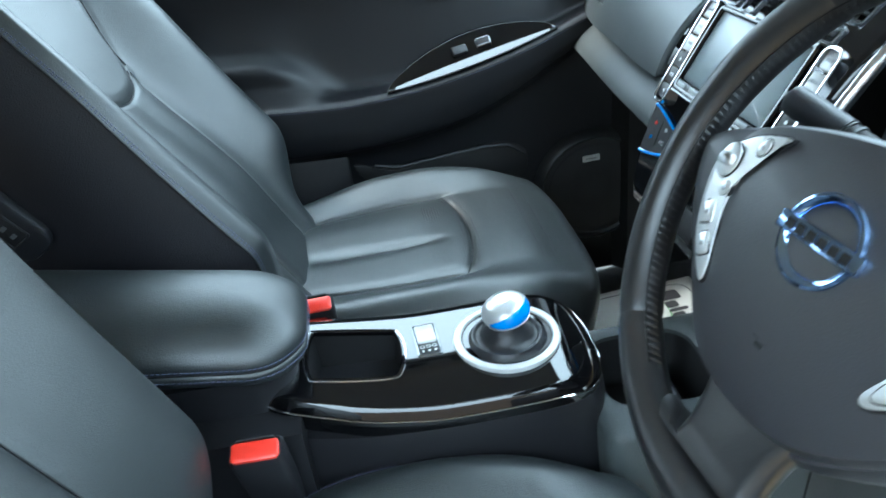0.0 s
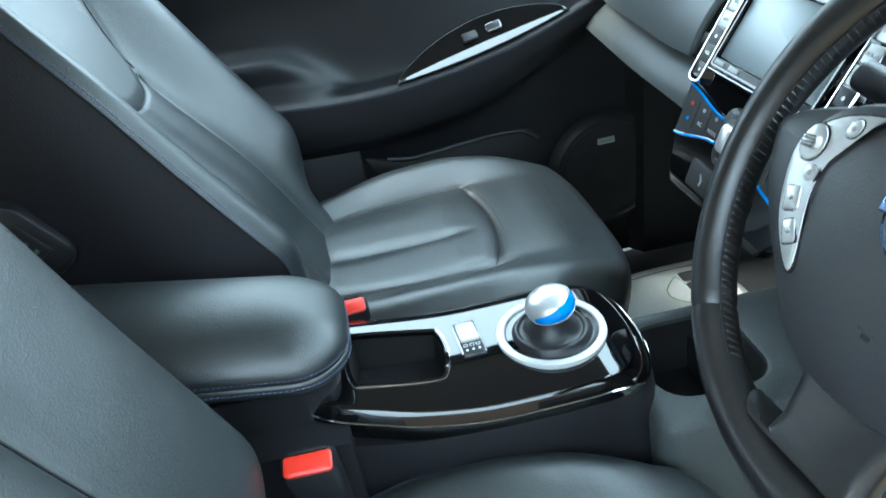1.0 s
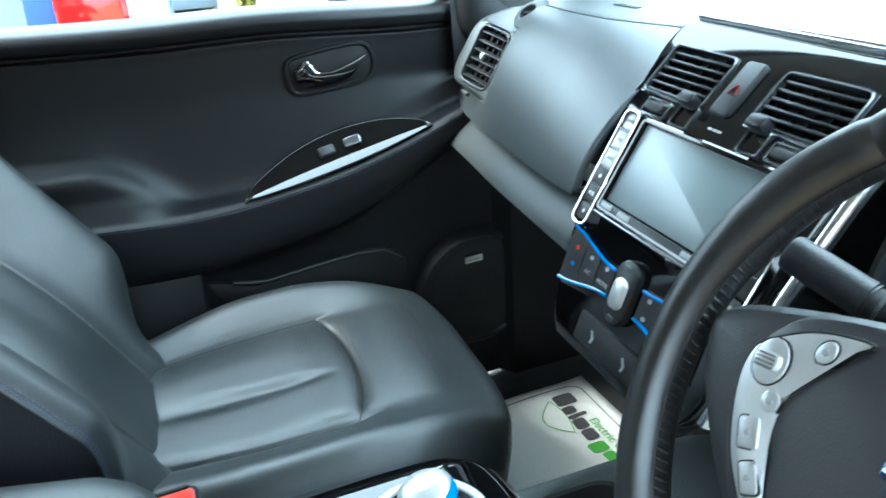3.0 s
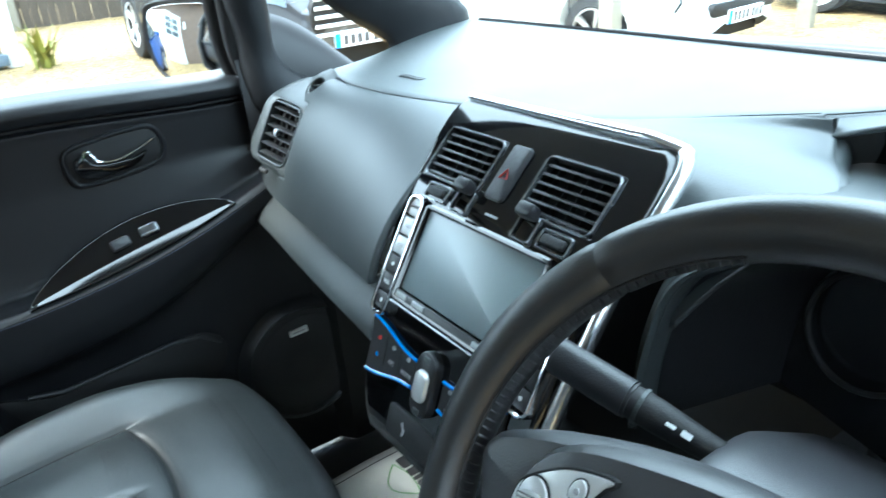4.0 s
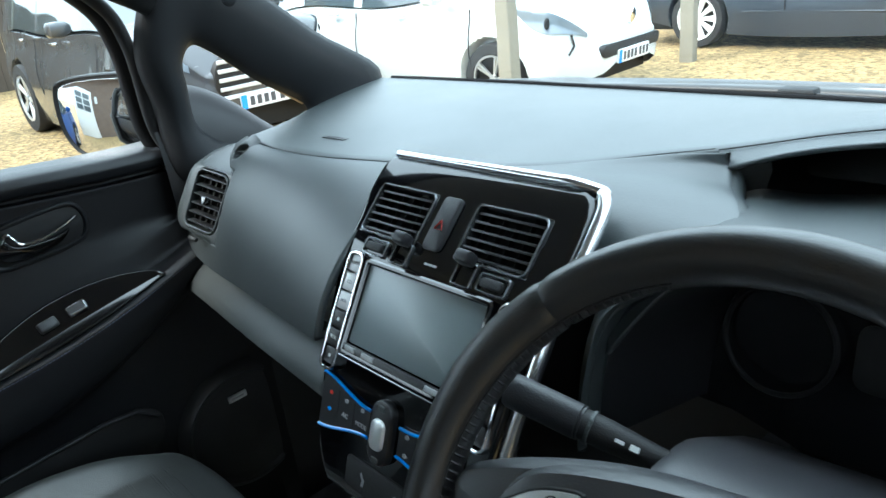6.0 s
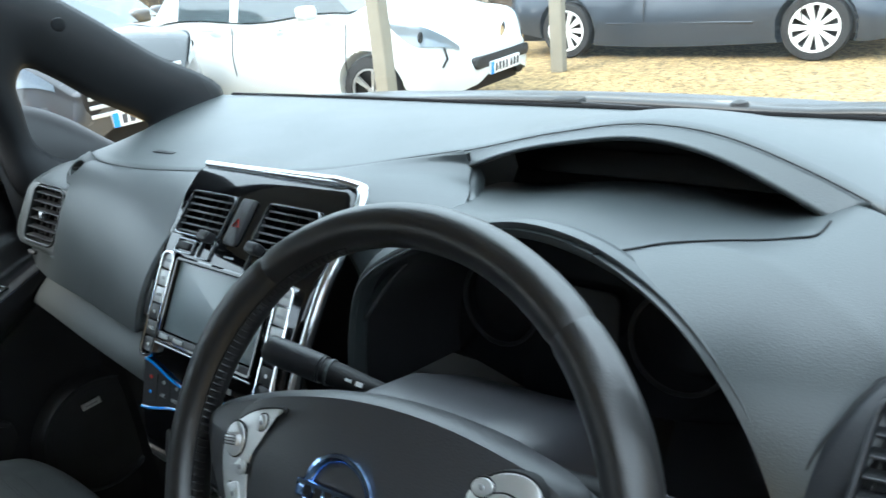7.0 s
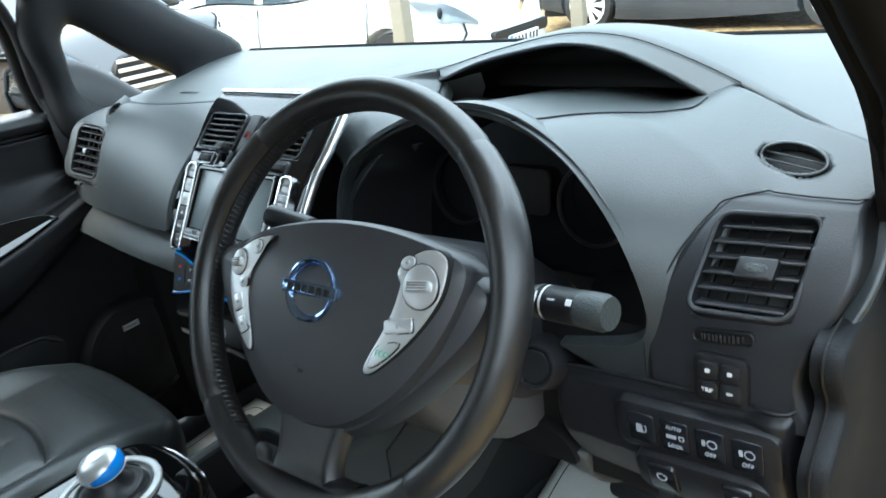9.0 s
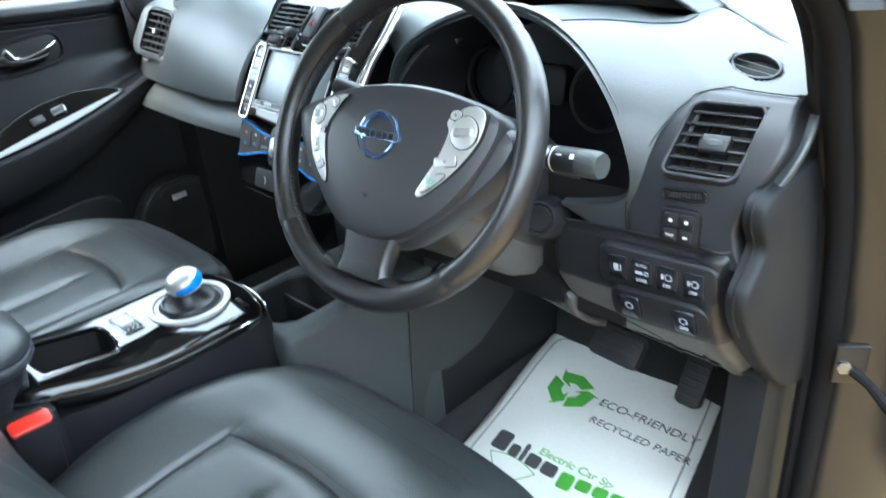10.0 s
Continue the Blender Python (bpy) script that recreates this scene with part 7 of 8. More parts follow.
pedal("brake_pedal", frame3((0.433, 0.535, 0.640), (1, 0.0, -0.05), (0, 0.62, 0.78)), 0.090, 0.056, "black ribbed rubber brake pedal under the dashboard")
pedal("accelerator_pedal", frame3((0.545, 0.590, 0.590), (1, 0, -0.03), (0, 0.55, 0.83)), 0.044, 0.090, "black ribbed accelerator pedal under the dashboard")


def paper_mat(tl, tr, bl, br, name_label, recyc):
    tl, tr, bl, br = (Vector(p) for p in (tl, tr, bl, br))

    def P(a, b, up=0.0):
        p = tl.lerp(tr, a).lerp(bl.lerp(br, a), b)
        p.z += 0.004 * math.sin(a * 9 + b * 5) * math.sin(b * 7) + 0.010 * max(0, 0.1 - b) * 3 + up
        return p
    mt_ = thing("paper_floor_mat", name_label, "floor mat", "paper mats")
    bm = B()
    grid(bm, lambda u, v: P(u, v), 24, 30)
    part("sheet", bm, PAPER, mt_, mods=[("thick", 0.001)])

    def ink(name, pts, r, material, closed=False):
        bm = B()
        q = [Vector((a, b, 0)) for a, b in pts]
        n = len(q)
        L_, R_ = [], []
        for i in range(n):
            t = (q[(i + 1) % n] - q[i - 1]) if closed else (q[min(i + 1, n - 1)] - q[max(i - 1, 0)])
            t = Vector((t.x * 0.38, t.y * 0.5, 0)).normalized()
            nn = Vector((-t.y / 0.38, t.x / 0.5, 0)) * r
            L_.append(P(q[i].x + nn.x, q[i].y + nn.y, 0.0018))
            R_.append(P(q[i].x - nn.x, q[i].y - nn.y, 0.0018))
        va, vb = [bm.verts.new(p) for p in L_], [bm.verts.new(p) for p in R_]
        for i in range(n if closed else n - 1):
            j = (i + 1) % n
            bm.faces.new((va[i], va[j], vb[j], vb[i]))
        return part(name, bm, material, mt_)

    def shape(name, poly, material):
        bm = B()
        v = [bm.verts.new(P(a, b, 0.0020)) for a, b in poly]
        bm.faces.new(v)
        return part(name, bm, material, mt_)
    ro = [(x / 1.0 + 0.5, 0.5 - y) for x, y in rrect(0.90, 0.90, 0.06, 5)]
    bord = []
    for i in range(len(ro)):
        a, b = Vector((*ro[i], 0)), Vector((*ro[(i + 1) % len(ro)], 0))
        k = max(1, int((b - a).length / 0.03))
        bord += [tuple(a.lerp(b, s / k).xy) for s in range(k)]
    ink("border_line", bord, 0.0012, INK, True)
    ex, ey = (tr - tl).normalized(), (tl - bl).normalized()
    if recyc:
        for k in range(3):
            a0 = radians(90 + 120 * k)
            c = (0.294, 0.306)
            R = 0.100

            def pt(ang, rad, c=c):
                return c[0] + rad * math.cos(ang) / 1.0 * 1.0, c[1] - rad * math.sin(ang) * 0.76
            for da, db, wid in ((-54, -6, 0.046), (-7, 36, 0.046)):
                s0, s1 = a0 + radians(da), a0 + radians(db)
                shape("recycling_arrow", [pt(s0, R - wid), pt(s0, R + wid * 0.6), pt(s1, R + wid * 0.6), pt(s1, R - wid)], GREENPR)
            s1 = a0 + radians(36)
            shape("arrow_head", [pt(s1, R - 0.080), pt(s1, R + 0.056), pt(s1 + radians(24), R - 0.012)], GREENPR)
        for txt, b, sz in (("ECO-FRIENDLY", 0.318, 0.0285), ("RECYCLED PAPER", 0.412, 0.0245)):
            o = P(0.720, b, 0.003)
            words("lettering", txt, sz, frame3(o, ex, (0.02, 1, 0)), INK, mt_, 0.0002)
    # the dealer's mark: plain bars, a leaf line and a strap line
    y0 = 0.690 if recyc else 0.17
    x0 = 0.12 if recyc else 0.10

    def bar(a, w, lo, hi, material):
        shape("mark_bar", [(x0 + a + w / 2 + x, y0 - (hi - lo) / 2 - y) for x, y in rrect(w, lo + hi, 0.014, 3)], material)
    for a, w, hi in ((0.0, 0.082, 0.066), (0.093, 0.052, 0.032), (0.154, 0.024, 0.060), (0.187, 0.070, 0.032), (0.266, 0.076, 0.032)):
        bar(a, w, 0.022, hi, INK)
    for k in range(5):
        bar(0.362 + 0.082 * k, 0.070, 0.022 + (0.022 if k == 0 else 0), 0.026, GREENPR)
    words("strap_line", "Electric Car Specialists", 0.0235, frame3(P(x0 + 0.50, y0 - 0.055, 0.003), ex, ey), GREENPR, mt_, 0.0002)
    leaf = [(x0 + 0.02 + 0.24 * t, y0 + 0.040 + 0.075 * math.sin(math.pi * t)) for t in np.linspace(0, 1, 16)] + [(x0 + 0.26 - 0.24 * t, y0 + 0.040 - 0.02 * math.sin(math.pi * t)) for t in np.linspace(0, 1, 16)]
    ink("leaf_line", leaf, 0.0009, GREENPR)
    return mt_


paper_mat((0.142, 0.765, 0.430), (0.520, 0.790, 0.430), (0.255, 0.235, 0.425), (0.640, 0.270, 0.425), "printed white paper mat with green recycling arrows on the driver's floor", True)
paper_mat((-0.585, 0.540, 0.425), (-0.200, 0.560, 0.425), (-0.570, 0.060, 0.423), (-0.185, 0.080, 0.423), "printed white paper floor mat in the passenger footwell", False)

# ---- the yard: parked cars, posts, fence, buildings ----
def xf(x, y, yaw, z=0.0):
    return EXT @ pose(x, y, z, 0, 0, yaw)


def wheel_set(parent, x, y, r, side, rimr, spokes, rim_mat):
    w = new("wheel")
    w.parent = parent
    w.matrix_basis = frame3((x, y, r), (1, 0, 0), (0, 0, 1) if side < 0 else (0, 0, -1))
    bm = B()
    lathe(bm, [(rimr, -0.10), (r * 0.96, -0.10), (r, -0.07), (r, 0.05), (r * 0.96, 0.085), (rimr + 0.015, 0.09), (rimr, 0.075)], Matrix.Identity(4), 40)
    part("tyre", bm, TYRE, w)
    bm = B()
    lathe(bm, [(rimr + 0.003, 0.085), (rimr * 0.97, 0.08), (rimr * 0.94, 0.03), (rimr * 0.5, 0.0), (0.0, 0.0)], Matrix.Identity(4), 40)
    part("rim", bm, BLACK, w)
    bm = B()
    lathe(bm, [(rimr * 1.01, 0.076), (rimr * 1.01, 0.088), (rimr * 0.93, 0.088), (rimr * 0.92, 0.07)], Matrix.Identity(4), 40)
    for i in range(spokes):
        a = 2 * math.pi * i / spokes
        for da in (-0.09, 0.09):
            m = pose(0, 0, 0, 0, 0, math.degrees(a + da))
            loft(bm, [[m @ Vector((rr, yy, zz)) for yy, zz in ((-hw, 0.055), (hw, 0.055), (hw * 0.6, 0.085 - 0.02 * (1 - rr / rimr)), (-hw * 0.6, 0.085 - 0.02 * (1 - rr / rimr)))] for rr, hw in ((rimr * 0.12, rimr * 0.05), (rimr * 0.95, rimr * 0.075))])
    lathe(bm, [(rimr * 0.17, 0.05), (rimr * 0.17, 0.08), (0, 0.084)], Matrix.Identity(4), 16)
    part("spokes", bm, rim_mat, w)
    return w


def car(name, label, m, paint, L, W, H, fo, wb, r, rimr, spokes, belt, nose, cowl_x, cowl_z, roof0, roof1, rim_mat=None, suv=False, tail_z=None):
    """A parked car: front at x = 0 in the frame m, length along -x."""
    root = thing(name, label, "car", "parked cars", m=m)
    hw = W / 2
    plan = key((0, 0.60), (0.04 * L, 0.86), (0.12 * L, 0.97), (0.30 * L, 1.0), (0.70 * L, 1.0), (0.90 * L, 0.95), (0.97 * L, 0.86), (L, 0.66))
    shz = key((0, nose * 0.80), (0.03 * L, nose), (cowl_x * 0.5, (nose + cowl_z) / 2 + 0.02), (cowl_x, cowl_z), (0.55 * L, belt + 0.02), (0.85 * L, belt + 0.06), (L, tail_z or belt))
    botz = key((0, 0.30), (0.04 * L, 0.22), (0.15 * L, 0.20), (0.85 * L, 0.22), (L, 0.34))
    axles = (fo, fo + wb)

    def body(u, v):
        x = L * u
        w = hw * plan(x)
        z0, z1 = botz(x), shz(x)
        # v: 0 sill right .. 0.5 top centre .. 1 sill left
        s = -1 if v < 0.5 else 1
        t = 1 - abs(v - 0.5) * 2
        t = min(max(t, 0), 1)
        if t < 0.62:
            q = t / 0.62
            zz = z0 + (z1 - z0 - 0.06) * q
            ww = w * (0.93 + 0.07 * math.sin(math.pi * min(q * 1.15, 1.0)) - 0.02 * q)
            # wheel arches
            for ax in axles:
                d = math.hypot(x - ax, zz - r)
                ww -= 0.11 * (1 - sst(r * 1.09, r * 1.16, d))
        else:
            q = (t - 0.62) / 0.38
            a = q * math.pi / 2
            ww = w * 0.91 * (1 - q) ** 0.8 + 0.0
            zz = z1 - 0.06 + 0.06 * math.sin(a) ** 0.6 + 0.03 * q
        return -x, s * ww, zz
    bm = B()
    grid(bm, body, 260, 110)
    for u0, sx in ((0.0, 1), (1.0, -1)):
        rim_ = [Vector(body(u0, j / 110)) for j in range(111)]
        mid = Vector((rim_[0].x, 0, (max(p.z for p in rim_) + min(p.z for p in rim_)) / 2))
        loft(bm, [[mid + (p - mid) * s + Vector((sx * dx, 0, 0)) for p in rim_] for s, dx in ((1.0, 0.0), (0.95, 0.028), (0.82, 0.046), (0.5, 0.056), (0.05, 0.058))], cap=False, closed=False)
    part("body", bm, paint, root)
    bm = B()
    loft(bm, [[(-x, y, z) for x, y in ((0.05 * L, -hw * 0.8), (0.95 * L, -hw * 0.8), (0.95 * L, hw * 0.8), (0.05 * L, hw * 0.8))] for z in (0.19, 0.55)])
    part("underbody", bm, BLACK, root)
    # greenhouse
    x0, x1 = cowl_x - 0.02, L * 0.965
    gz = key((x0, cowl_z - 0.02), (roof0, H - 0.02), ((roof0 + roof1) / 2, H), (roof1, H - 0.06), (x1, (tail_z or belt) + 0.02))

    def ghouse(u, v):
        x = x0 + (x1 - x0) * u
        zt, zb = gz(x), shz(x) - 0.03
        wb_ = hw * plan(x) * 0.90
        wt = hw * 0.70
        s = -1 if v < 0.5 else 1
        t = 1 - abs(v - 0.5) * 2
        zt = max(zt, zb + 0.01)
        k = (zt - zb) / (H - belt)
        if t < 0.6:
            q = t / 0.6
            return -x, s * (wb_ + (wt - wb_) * q * min(k, 1)), zb + (zt - zb) * 0.93 * q
        q = (t - 0.6) / 0.4
        wtop = wb_ + (wt - wb_) * min(k, 1)
        return -x, s * wtop * (1 - q), zb + (zt - zb) * (0.93 + 0.07 * math.sin(q * math.pi / 2))
    bm = B()
    grid(bm, ghouse, 50, 40)
    gh = part("greenhouse", bm, [CARGLASS, paint], root, "dark glazing under a painted roof")
    for f in gh.data.polygons:
        c = f.center
        x = -c.x
        onroof = f.normal.z > 0.75 and roof0 * 0.98 < x < roof1 * 1.02
        pil = any(abs(x - p) < 0.035 for p in ((roof0 + roof1) / 2 + 0.02,)) or x > roof1 * 1.04 or (c.z > gz(x) - 0.07 and x > roof0 * 0.9)
        f.material_index = 1 if onroof or (pil and abs(f.normal.y) > 0.3) else 0
    for ax in axles:
        for s in (-1, 1):
            wheel_set(root, -ax, s * (hw - 0.10), r, s, rimr, spokes, rim_mat or SILVERW)
    for s in (-1, 1):
        for k, xx in enumerate((0.47 * L, 0.70 * L)):
            bm = B()
            box(bm, pose(-xx, s * hw * 0.985, belt - 0.08 + 0.02 * k), 0.17, 0.035, 0.025, 0.008)
            part("door_handle", bm, paint if name != "parked_suv" else CHROME, root)
        bm = B()
        loft(bm, [[(-cowl_x - 0.30 + dx * sc, s * (hw + 0.02 + off), belt + 0.07 + dz * sc) for dx, dz in rrect(0.15, 0.13, 0.04)] for sc, off in ((0.5, 0.0), (0.9, 0.04), (1, 0.10), (0.9, 0.17), (0.5, 0.19))])
        part("side_mirror", bm, paint, root)
        for xx in (cowl_x + 0.02, (roof0 + roof1) / 2 + 0.02):
            bm = B()
            tube(bm, [(-xx, s * hw * (0.935 + 0.07 * math.sin(math.pi * min(q * 1.15, 1))) * plan(xx), 0.28 + (belt - 0.30) * q) for q in np.linspace(0.05, 0.95, 8)], 0.006, 4)
            part("door_gap", bm, BLACK, root)
    return root, hw, plan, shz, body, L


def car_front(root, hw, nose, plate_z, lamp, grille, badge_z, paint_bars=0, skin=None, L=4.0):
    for s in (-1, 1):
        bm = B()

        def lens(u, v, s=s):
            x = 0.014 + 0.135 * u
            t = 0.615 - (0.16 * math.sin(math.pi * min(0.12 + 0.80 * u, 1.0))) * (1 - v) + 0.02 * u
            p = Vector(skin(x, 0.5 + s * (1 - t) / 2))
            return p.x + 0.008, p.y * 1.012, p.z + 0.004
        grid(bm, lens, 24, 10)
        hl = part("headlamp", bm, LAMP_CLEAR, root, "clear headlamp over dark reflector")
        bm = B()
        p = Vector(lens(0.45, 0.45))
        lathe(bm, [(0.0, 0.02), (0.04, 0.015), (0.05, 0.0)], frame3(p, (0, 0.8 * s, -0.6), (0, 0.3, 1)) if s > 0 else frame3(p, (0, 1, 0), (0, 0, 1)), 16)
        part("projector", bm, BLACK, hl)
    gw, gh_, gz_ = grille
    bm = B()
    mg = frame3((0.058, 0, gz_), (0, 1, 0), (0.1, 0, 1))
    plate(bm, rrect(gw, gh_, gh_ * 0.4, 5), mg, -0.06, 0.004, 0.004)
    g = part("grille", bm, BLACK, root, "dark grille")
    for i in range(paint_bars):
        bm = B()
        box(bm, mg @ pose(0, -gh_ / 2 + gh_ * (i + 0.5) / paint_bars, 0.012), gw * 0.94, gh_ / paint_bars * 0.45, 0.02, 0.006)
        part("grille_bar", bm, PALEKEY, g, "chrome grille bar")
    np_ = new("number_plate")
    np_.parent = root
    mp_ = frame3((0.072, 0, plate_z), (0, 1, 0), (0.08, 0, 1))
    bm = B()
    plate(bm, rrect(0.52, 0.111, 0.008), mp_, -0.02, 0.004, 0.002)
    part("plate_panel", bm, WHITEP, np_, "white number plate")
    bm = B()
    box(bm, mp_ @ pose(-0.235, 0, 0.0045), 0.05, 0.108, 0.002)
    part("plate_strip", bm, BLUE, np_, "blue end strip")
    for i in range(7):
        bm = B()
        box(bm, mp_ @ pose(-0.165 + 0.062 * i + (0.02 if i > 3 else 0), 0, 0.0045), 0.040, 0.070, 0.002)
        part("plate_bar", bm, INK, np_)
    bm = B()
    plate(bm, out2([(0, 0.075), (0.055, 0), (0, -0.075), (-0.055, 0)], 2), frame3((0.050, 0, badge_z - 0.06), (0, 1, 0), (0.2, 0, 1)), -0.03, 0.016, 0.006)
    part("nose_badge", bm, CHROME, root, "plain diamond badge")
    return root


# white hatchback
root, hw, *_r = car("parked_hatchback", "glossy white hatchback parked behind a timber post", xf(-3.523, 5.491, 6.6), PAINT_W, 4.08, 1.73, 1.56, 0.84, 2.59, 0.31, 0.205, 5, 0.95, 0.80, 1.05, 1.02, 1.75, 3.3)
car_front(root, hw, 0.80, 0.42, (0.55, 0.76, 0.3, 0.12, 0.20), (0.96, 0.105, 0.49), 0.79, skin=_r[2], L=_r[3])
for s in (-1, 1):
    bm = B()
    tube(bm, [(-0.14, s * 0.70, 0.50), (-0.11, s * 0.66, 0.57), (-0.12, s * 0.68, 0.66)], 0.02, 8, flat=0.5)
    part("fog_recess", bm, BLACK, root)
# dark saloon seen side on
root, hw, *_r = car("parked_saloon", "dark blue-grey saloon with pale ten-spoke wheels parked across the yard", xf(-0.80, 9.25, 2.0), PAINT_D, 4.69, 1.85, 1.44, 0.84, 2.875, 0.335, 0.245, 10, 0.92, 0.68, 0.95, 0.98, 2.0, 3.3, rim_mat=WHITEB)
car_front(root, hw, 0.68, 0.45, (0.4, 0.66, 0.3, 0.10, 0.45), (0.9, 0.10, 0.32), 0.66, skin=_r[2], L=_r[3])
for s in (-1, 1):
    bm = B()
    tube(bm, [(-1.45 - 1.7 * t, s * 0.915, 0.40 + 0.01 * t) for t in np.linspace(0, 1, 8)], 0.02, 6, flat=0.5)
    part("sill_crease", bm, PAINT_D, root)
# dark tall car with chrome grille
root, hw, *_r = car("parked_suv", "dark grey tall car with chrome barred grille parked by the fence", xf(-5.00, 2.75, 1.5), PAINT_S, 4.45, 1.76, 1.66, 0.88, 2.70, 0.36, 0.24, 5, 1.04, 0.95, 1.10, 1.10, 1.8, 3.7)
car_front(root, hw, 0.95, 0.47, (0.55, 0.88, 0.3, 0.14, 0.42), (0.86, 0.34, 0.66), 0.86, 5, skin=_r[2], L=_r[3])
# slate grey hatchback behind it
root, hw, *_r = car("parked_hatchback", "slate grey hatchback parked beside the white one", xf(-7.75, 4.56, 2.0), PAINT_G, 4.1, 1.62, 1.50, 0.84, 2.55, 0.31, 0.21, 5, 0.95, 0.80, 1.05, 1.00, 1.8, 3.3)
car_front(root, hw, 0.80, 0.42, (0.5, 0.78, 0.3, 0.14, 0.35), (0.8, 0.12, 0.62), 0.74, skin=_r[2], L=_r[3])


def timber_post(x, y, h, w, yaw):
    p = thing("timber_post", "square weathered timber post standing in the gravel", "post", "timber posts", m=xf(x, y, yaw))
    bm = B()
    rings = []
    for i in range(15):
        z = -0.1 + h * i / 14
        j = 0.0018 * math.sin(i * 2.1 + x)
        rings.append([(px * (1 - 0.003 * i) + j, py + j * 0.5, z) for px, py in rrect(w, w, 0.012, 3)])
    rings.append([(px * 0.9, py * 0.9, h - 0.07) for px, py in rrect(w, w, 0.012, 3)])
    loft(bm, rings)
    part("timber", bm, POSTW, p)
    return p


timber_post(-4.06, 7.365, 2.2, 0.15, 12)
timber_post(-3.72, 4.22, 2.2, 0.13, 8)
timber_post(-7.35, 5.15, 2.2, 0.15, 5)


def fence(x0, y0, x1, y1, h, label):
    f = thing("board_fence", label, "fence")
    n = int(math.hypot(x1 - x0, y1 - y0) / 0.125)
    d = Vector((x1 - x0, y1 - y0, 0)).normalized()
    for i in range(n):
        t = (i + 0.5) / n
        bm = B()
        m = EXT @ frame3((x0 + (x1 - x0) * t, y0 + (y1 - y0) * t, h / 2 + random.uniform(-0.01, 0.01)), d, (0, 0, 1)) @ pose(0, 0, 0.010 * (i % 2), 0, 5, 0)
        box(bm, m, 0.120, h, 0.018)
        part("board", bm, FENCEW, f)
    for z in (0.35, h - 0.3):
        bm = B()
        m = EXT @ frame3(((x0 + x1) / 2, (y0 + y1) / 2, z), d, (0, 0, 1))
        box(bm, m @ pose(0, 0, -0.03), math.hypot(x1 - x0, y1 - y0), 0.09, 0.04)
        part("rail", bm, FENCEW, f)
    for i in range(0, n, 16):
        t = i / n
        bm = B()
        box(bm, EXT @ frame3((x0 + (x1 - x0) * t, y0 + (y1 - y0) * t, h / 2), d, (0, 0, 1)) @ pose(0, 0, 0.05), 0.11, h, 0.09, 0.006)
        part("fence_post", bm, POSTW, f)
    return f


fence(-12.6, -3.0, -13.4, 9.0, 1.9, "dark close-boarded timber fence behind the parked cars")
fence(-13.4, 9.0, 1.0, 13.5, 1.9, "dark close-boarded timber fence across the end of the yard")


# ---- buildings round the yard ----
def boards(parent, a, b, h, material, step=0.15, z0=0.0):
    """Upright cladding from a to b."""
    a, b = Vector((*a, 0)), Vector((*b, 0))
    d = (b - a).normalized()
    n = int((b - a).length / step)
    for i in range(n):
        bm = B()
        p = a + d * ((i + 0.5) * (b - a).length / n)
        box(bm, EXT @ frame3((p.x, p.y, z0 + h / 2), d, (0, 0, 1)) @ pose(0, 0, 0.012 * (i % 2)), step * 1.02, h, 0.022)
        part("board", bm, material, parent)


shed = thing("timber_shed", "brown board-clad shed with white glazed door behind the car, plus added unseen side wall", "shed")
boards(shed, (-2.25, -4.3), (4.5, -4.3), 2.8, SHEDW)
# added wall, out of view, that cuts light from the driver's side
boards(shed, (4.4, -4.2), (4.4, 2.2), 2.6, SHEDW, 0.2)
bm = B()
box(bm, EXT @ pose(1.2, -6.2, 2.9), 7.2, 4.4, 0.2)
part("roof", bm, BLACK, shed)
dr = new("glazed_door")
dr.parent = shed
bm = B()
box(bm, EXT @ frame3((-1.72, -4.24, 1.05), (1, 0, 0), (0, 0, 1)), 1.0, 2.1, 0.06, 0.01)
part("leaf", bm, WHITEB, dr)
for i in range(2):
    for j in range(3):
        bm = B()
        box(bm, EXT @ frame3((-1.92 + 0.4 * i, -4.20, 1.25 + 0.27 * j), (1, 0, 0), (0, 0, 1)), 0.34, 0.22, 0.02)
        part("pane", bm, CARGLASS, dr)
bm = B()
box(bm, EXT @ frame3((-1.02, -4.22, 1.75), (1, 0, 0), (0, 0, 1)), 0.12, 0.32, 0.08, 0.02)
part("wall_lamp", bm, WHITEB, shed)

outb = thing("outbuilding", "low outbuilding with blue-grey door frame and pale corner post", "building")
boards(outb, (-9.3, -6.0), (-9.3, -0.42), 2.6, SHEDW)
bm = B()
box(bm, EXT @ frame3((-9.28, 0.60, 1.3), (0, 1, 0), (0, 0, 1)), 0.16, 2.6, 0.16, 0.01)
part("corner_post", bm, WHITEB, outb, "pale painted corner post")
bm = B()
box(bm, EXT @ frame3((-9.28, 0.44, 1.3), (0, 1, 0), (0, 0, 1)), 0.12, 2.6, 0.12, 0.01)
part("timber_strip", bm, POSTW, outb)
bm = B()
ring_plate(bm, rrect(0.78, 2.3, 0.01), 0.10, EXT @ frame3((-9.30, 0.0, 1.15), (0, 1, 0), (0, 0, 1)), -0.05, 0.06)
part("door_frame", bm, DOORG, outb, "blue-grey door frame")
bm = B()
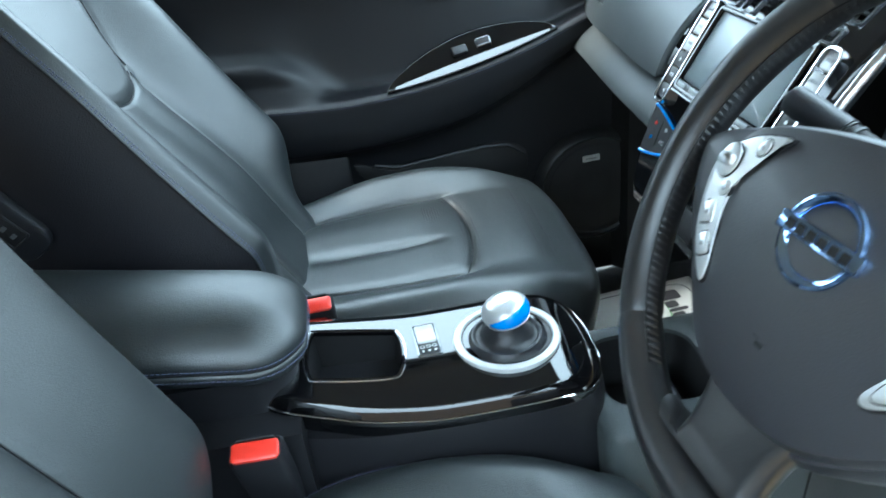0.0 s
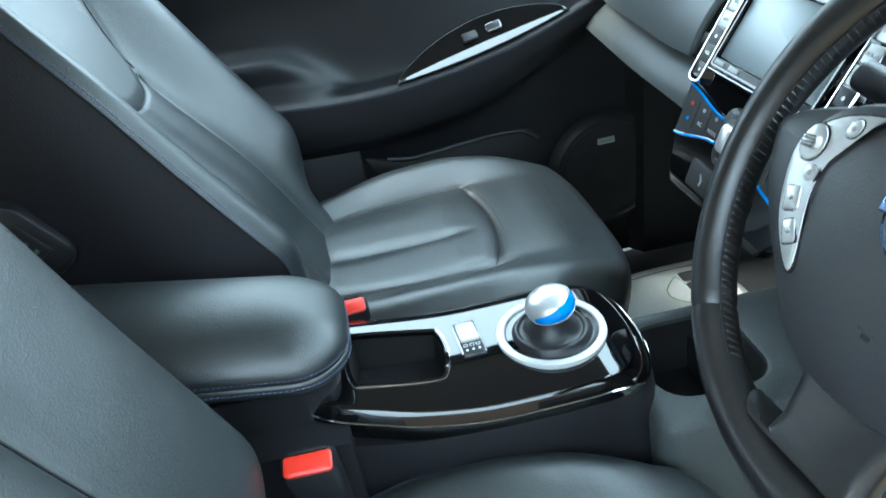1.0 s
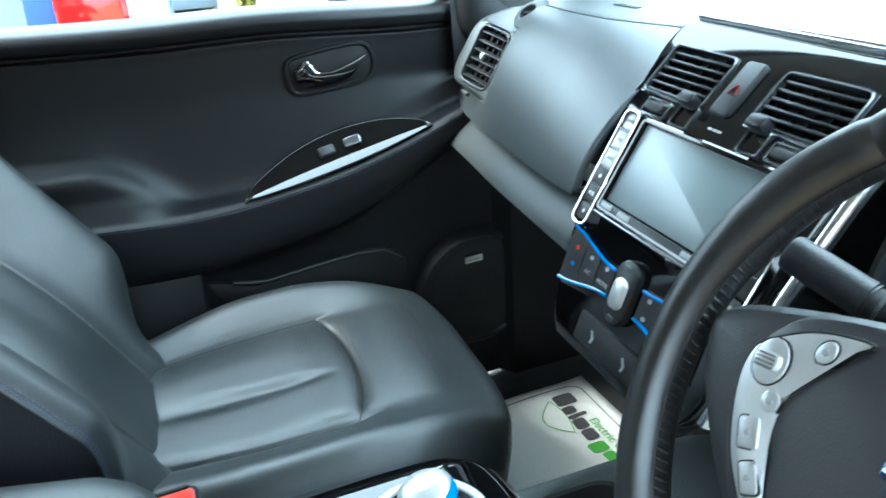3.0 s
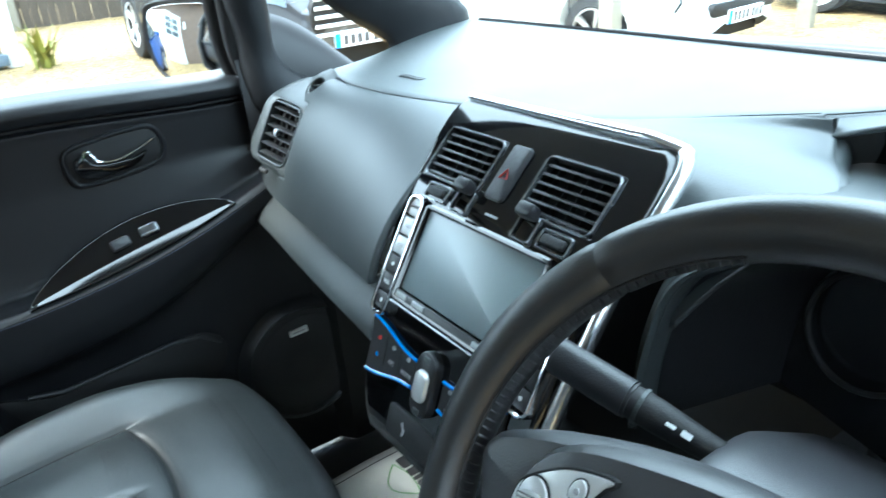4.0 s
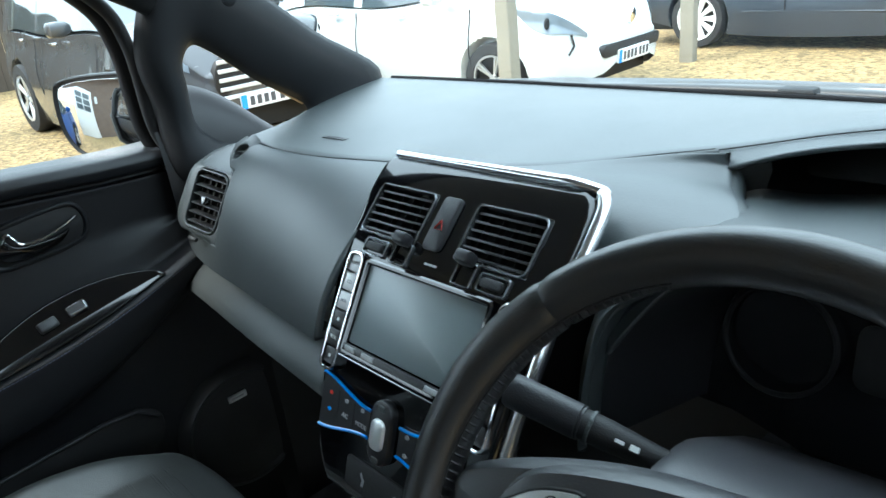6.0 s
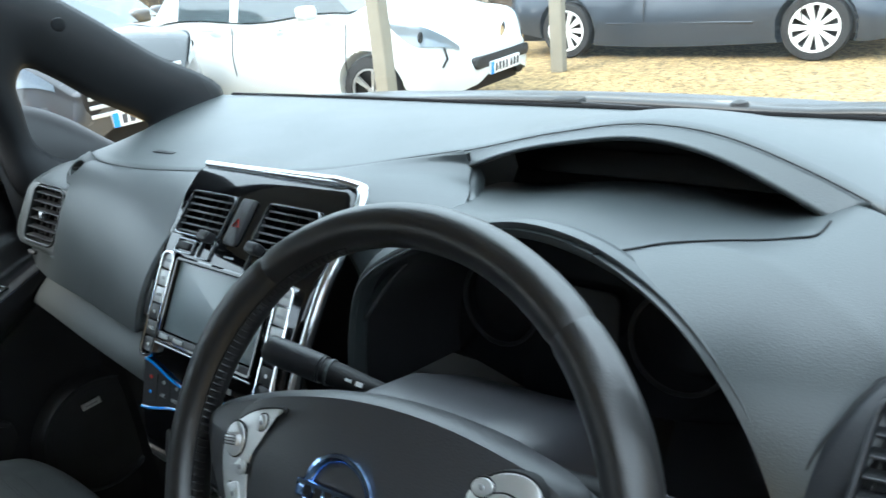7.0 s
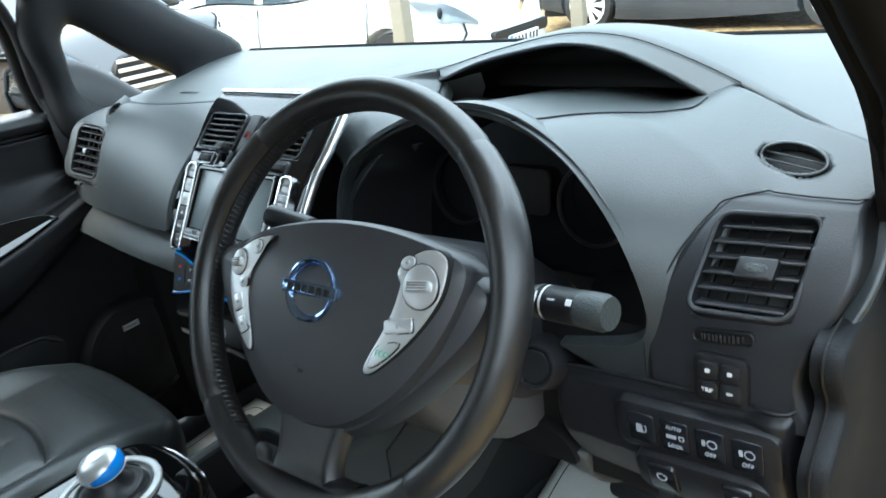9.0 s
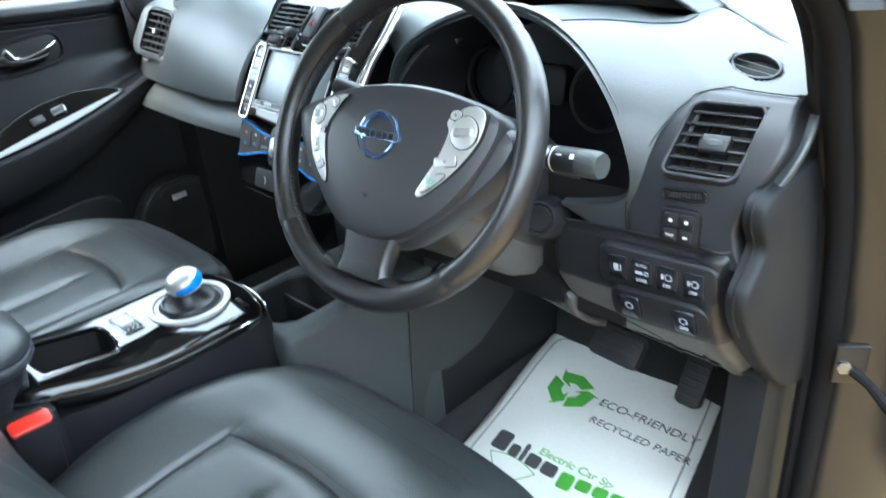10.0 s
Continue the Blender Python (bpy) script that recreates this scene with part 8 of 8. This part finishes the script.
box(bm, EXT @ frame3((-9.31, 0.0, 1.15), (0, 1, 0), (0, 0, 1)), 0.62, 2.1, 0.02)
part("door_pane", bm, CARGLASS, outb, "dark glazed pane")
bm = B()
box(bm, EXT @ frame3((-9.22, 0.0, 0.10), (0, 1, 0), (0, 0, 1)), 1.1, 0.12, 0.20, 0.01)
part("step", bm, DOORG, outb)
weed = thing("weed_clump", "yellow-green weed growing from gravel by the outbuilding", "plant")
rw = random.Random(5)
for i in range(46):
    a, ln, ben = rw.uniform(0, 6.28), rw.uniform(0.25, 0.62), rw.uniform(0.2, 0.9)
    b0 = Vector((-8.9 + rw.uniform(-0.1, 0.1), 0.86 + rw.uniform(-0.1, 0.1), 0.0))
    bm = B()
    d = Vector((math.cos(a), math.sin(a), 0))
    sd = Vector((-d.y, d.x, 0))
    ring = []
    for t in np.linspace(0, 1, 6):
        p = b0 + d * ln * ben * t * t + Vector((0, 0, ln * (t - 0.35 * ben * t * t)))
        w = 0.022 * math.sin(math.pi * min(0.15 + 0.85 * t, 0.99))
        ring.append([EXT @ (p - sd * w), EXT @ (p + sd * w)])
    va = [[bm.verts.new(q) for q in r] for r in ring]
    for r0, r1 in zip(va, va[1:]):
        bm.faces.new((r0[0], r0[1], r1[1], r1[0]))
    part("leaf", bm, WEED, weed)
# blue hatchback parked alongside, tail towards the front of the yard
root, hw, *_r = car("parked_hatchback", "bright blue hatchback with red tail lamps parked alongside", xf(-3.15, -4.16, -90.0), PAINT_B, 4.05, 1.72, 1.52, 0.84, 2.5, 0.30, 0.2, 5, 0.95, 0.80, 1.05, 1.00, 1.8, 3.5)
for s in (-1, 1):
    bm = B()
    grid(bm, lambda u, v: (-3.72 - 0.22 * u, s * (0.80 - 0.10 * u * u + 0.02 * math.sin(math.pi * v)), 0.78 + 0.34 * v + 0.02 * u), 8, 10)
    part("tail_lamp", bm, mat("red_lamp_lens", (0.55, 0.01, 0.01), 0.1, coat=1.0), root, "red tail lamp", mods=[("thick", 0.03)])
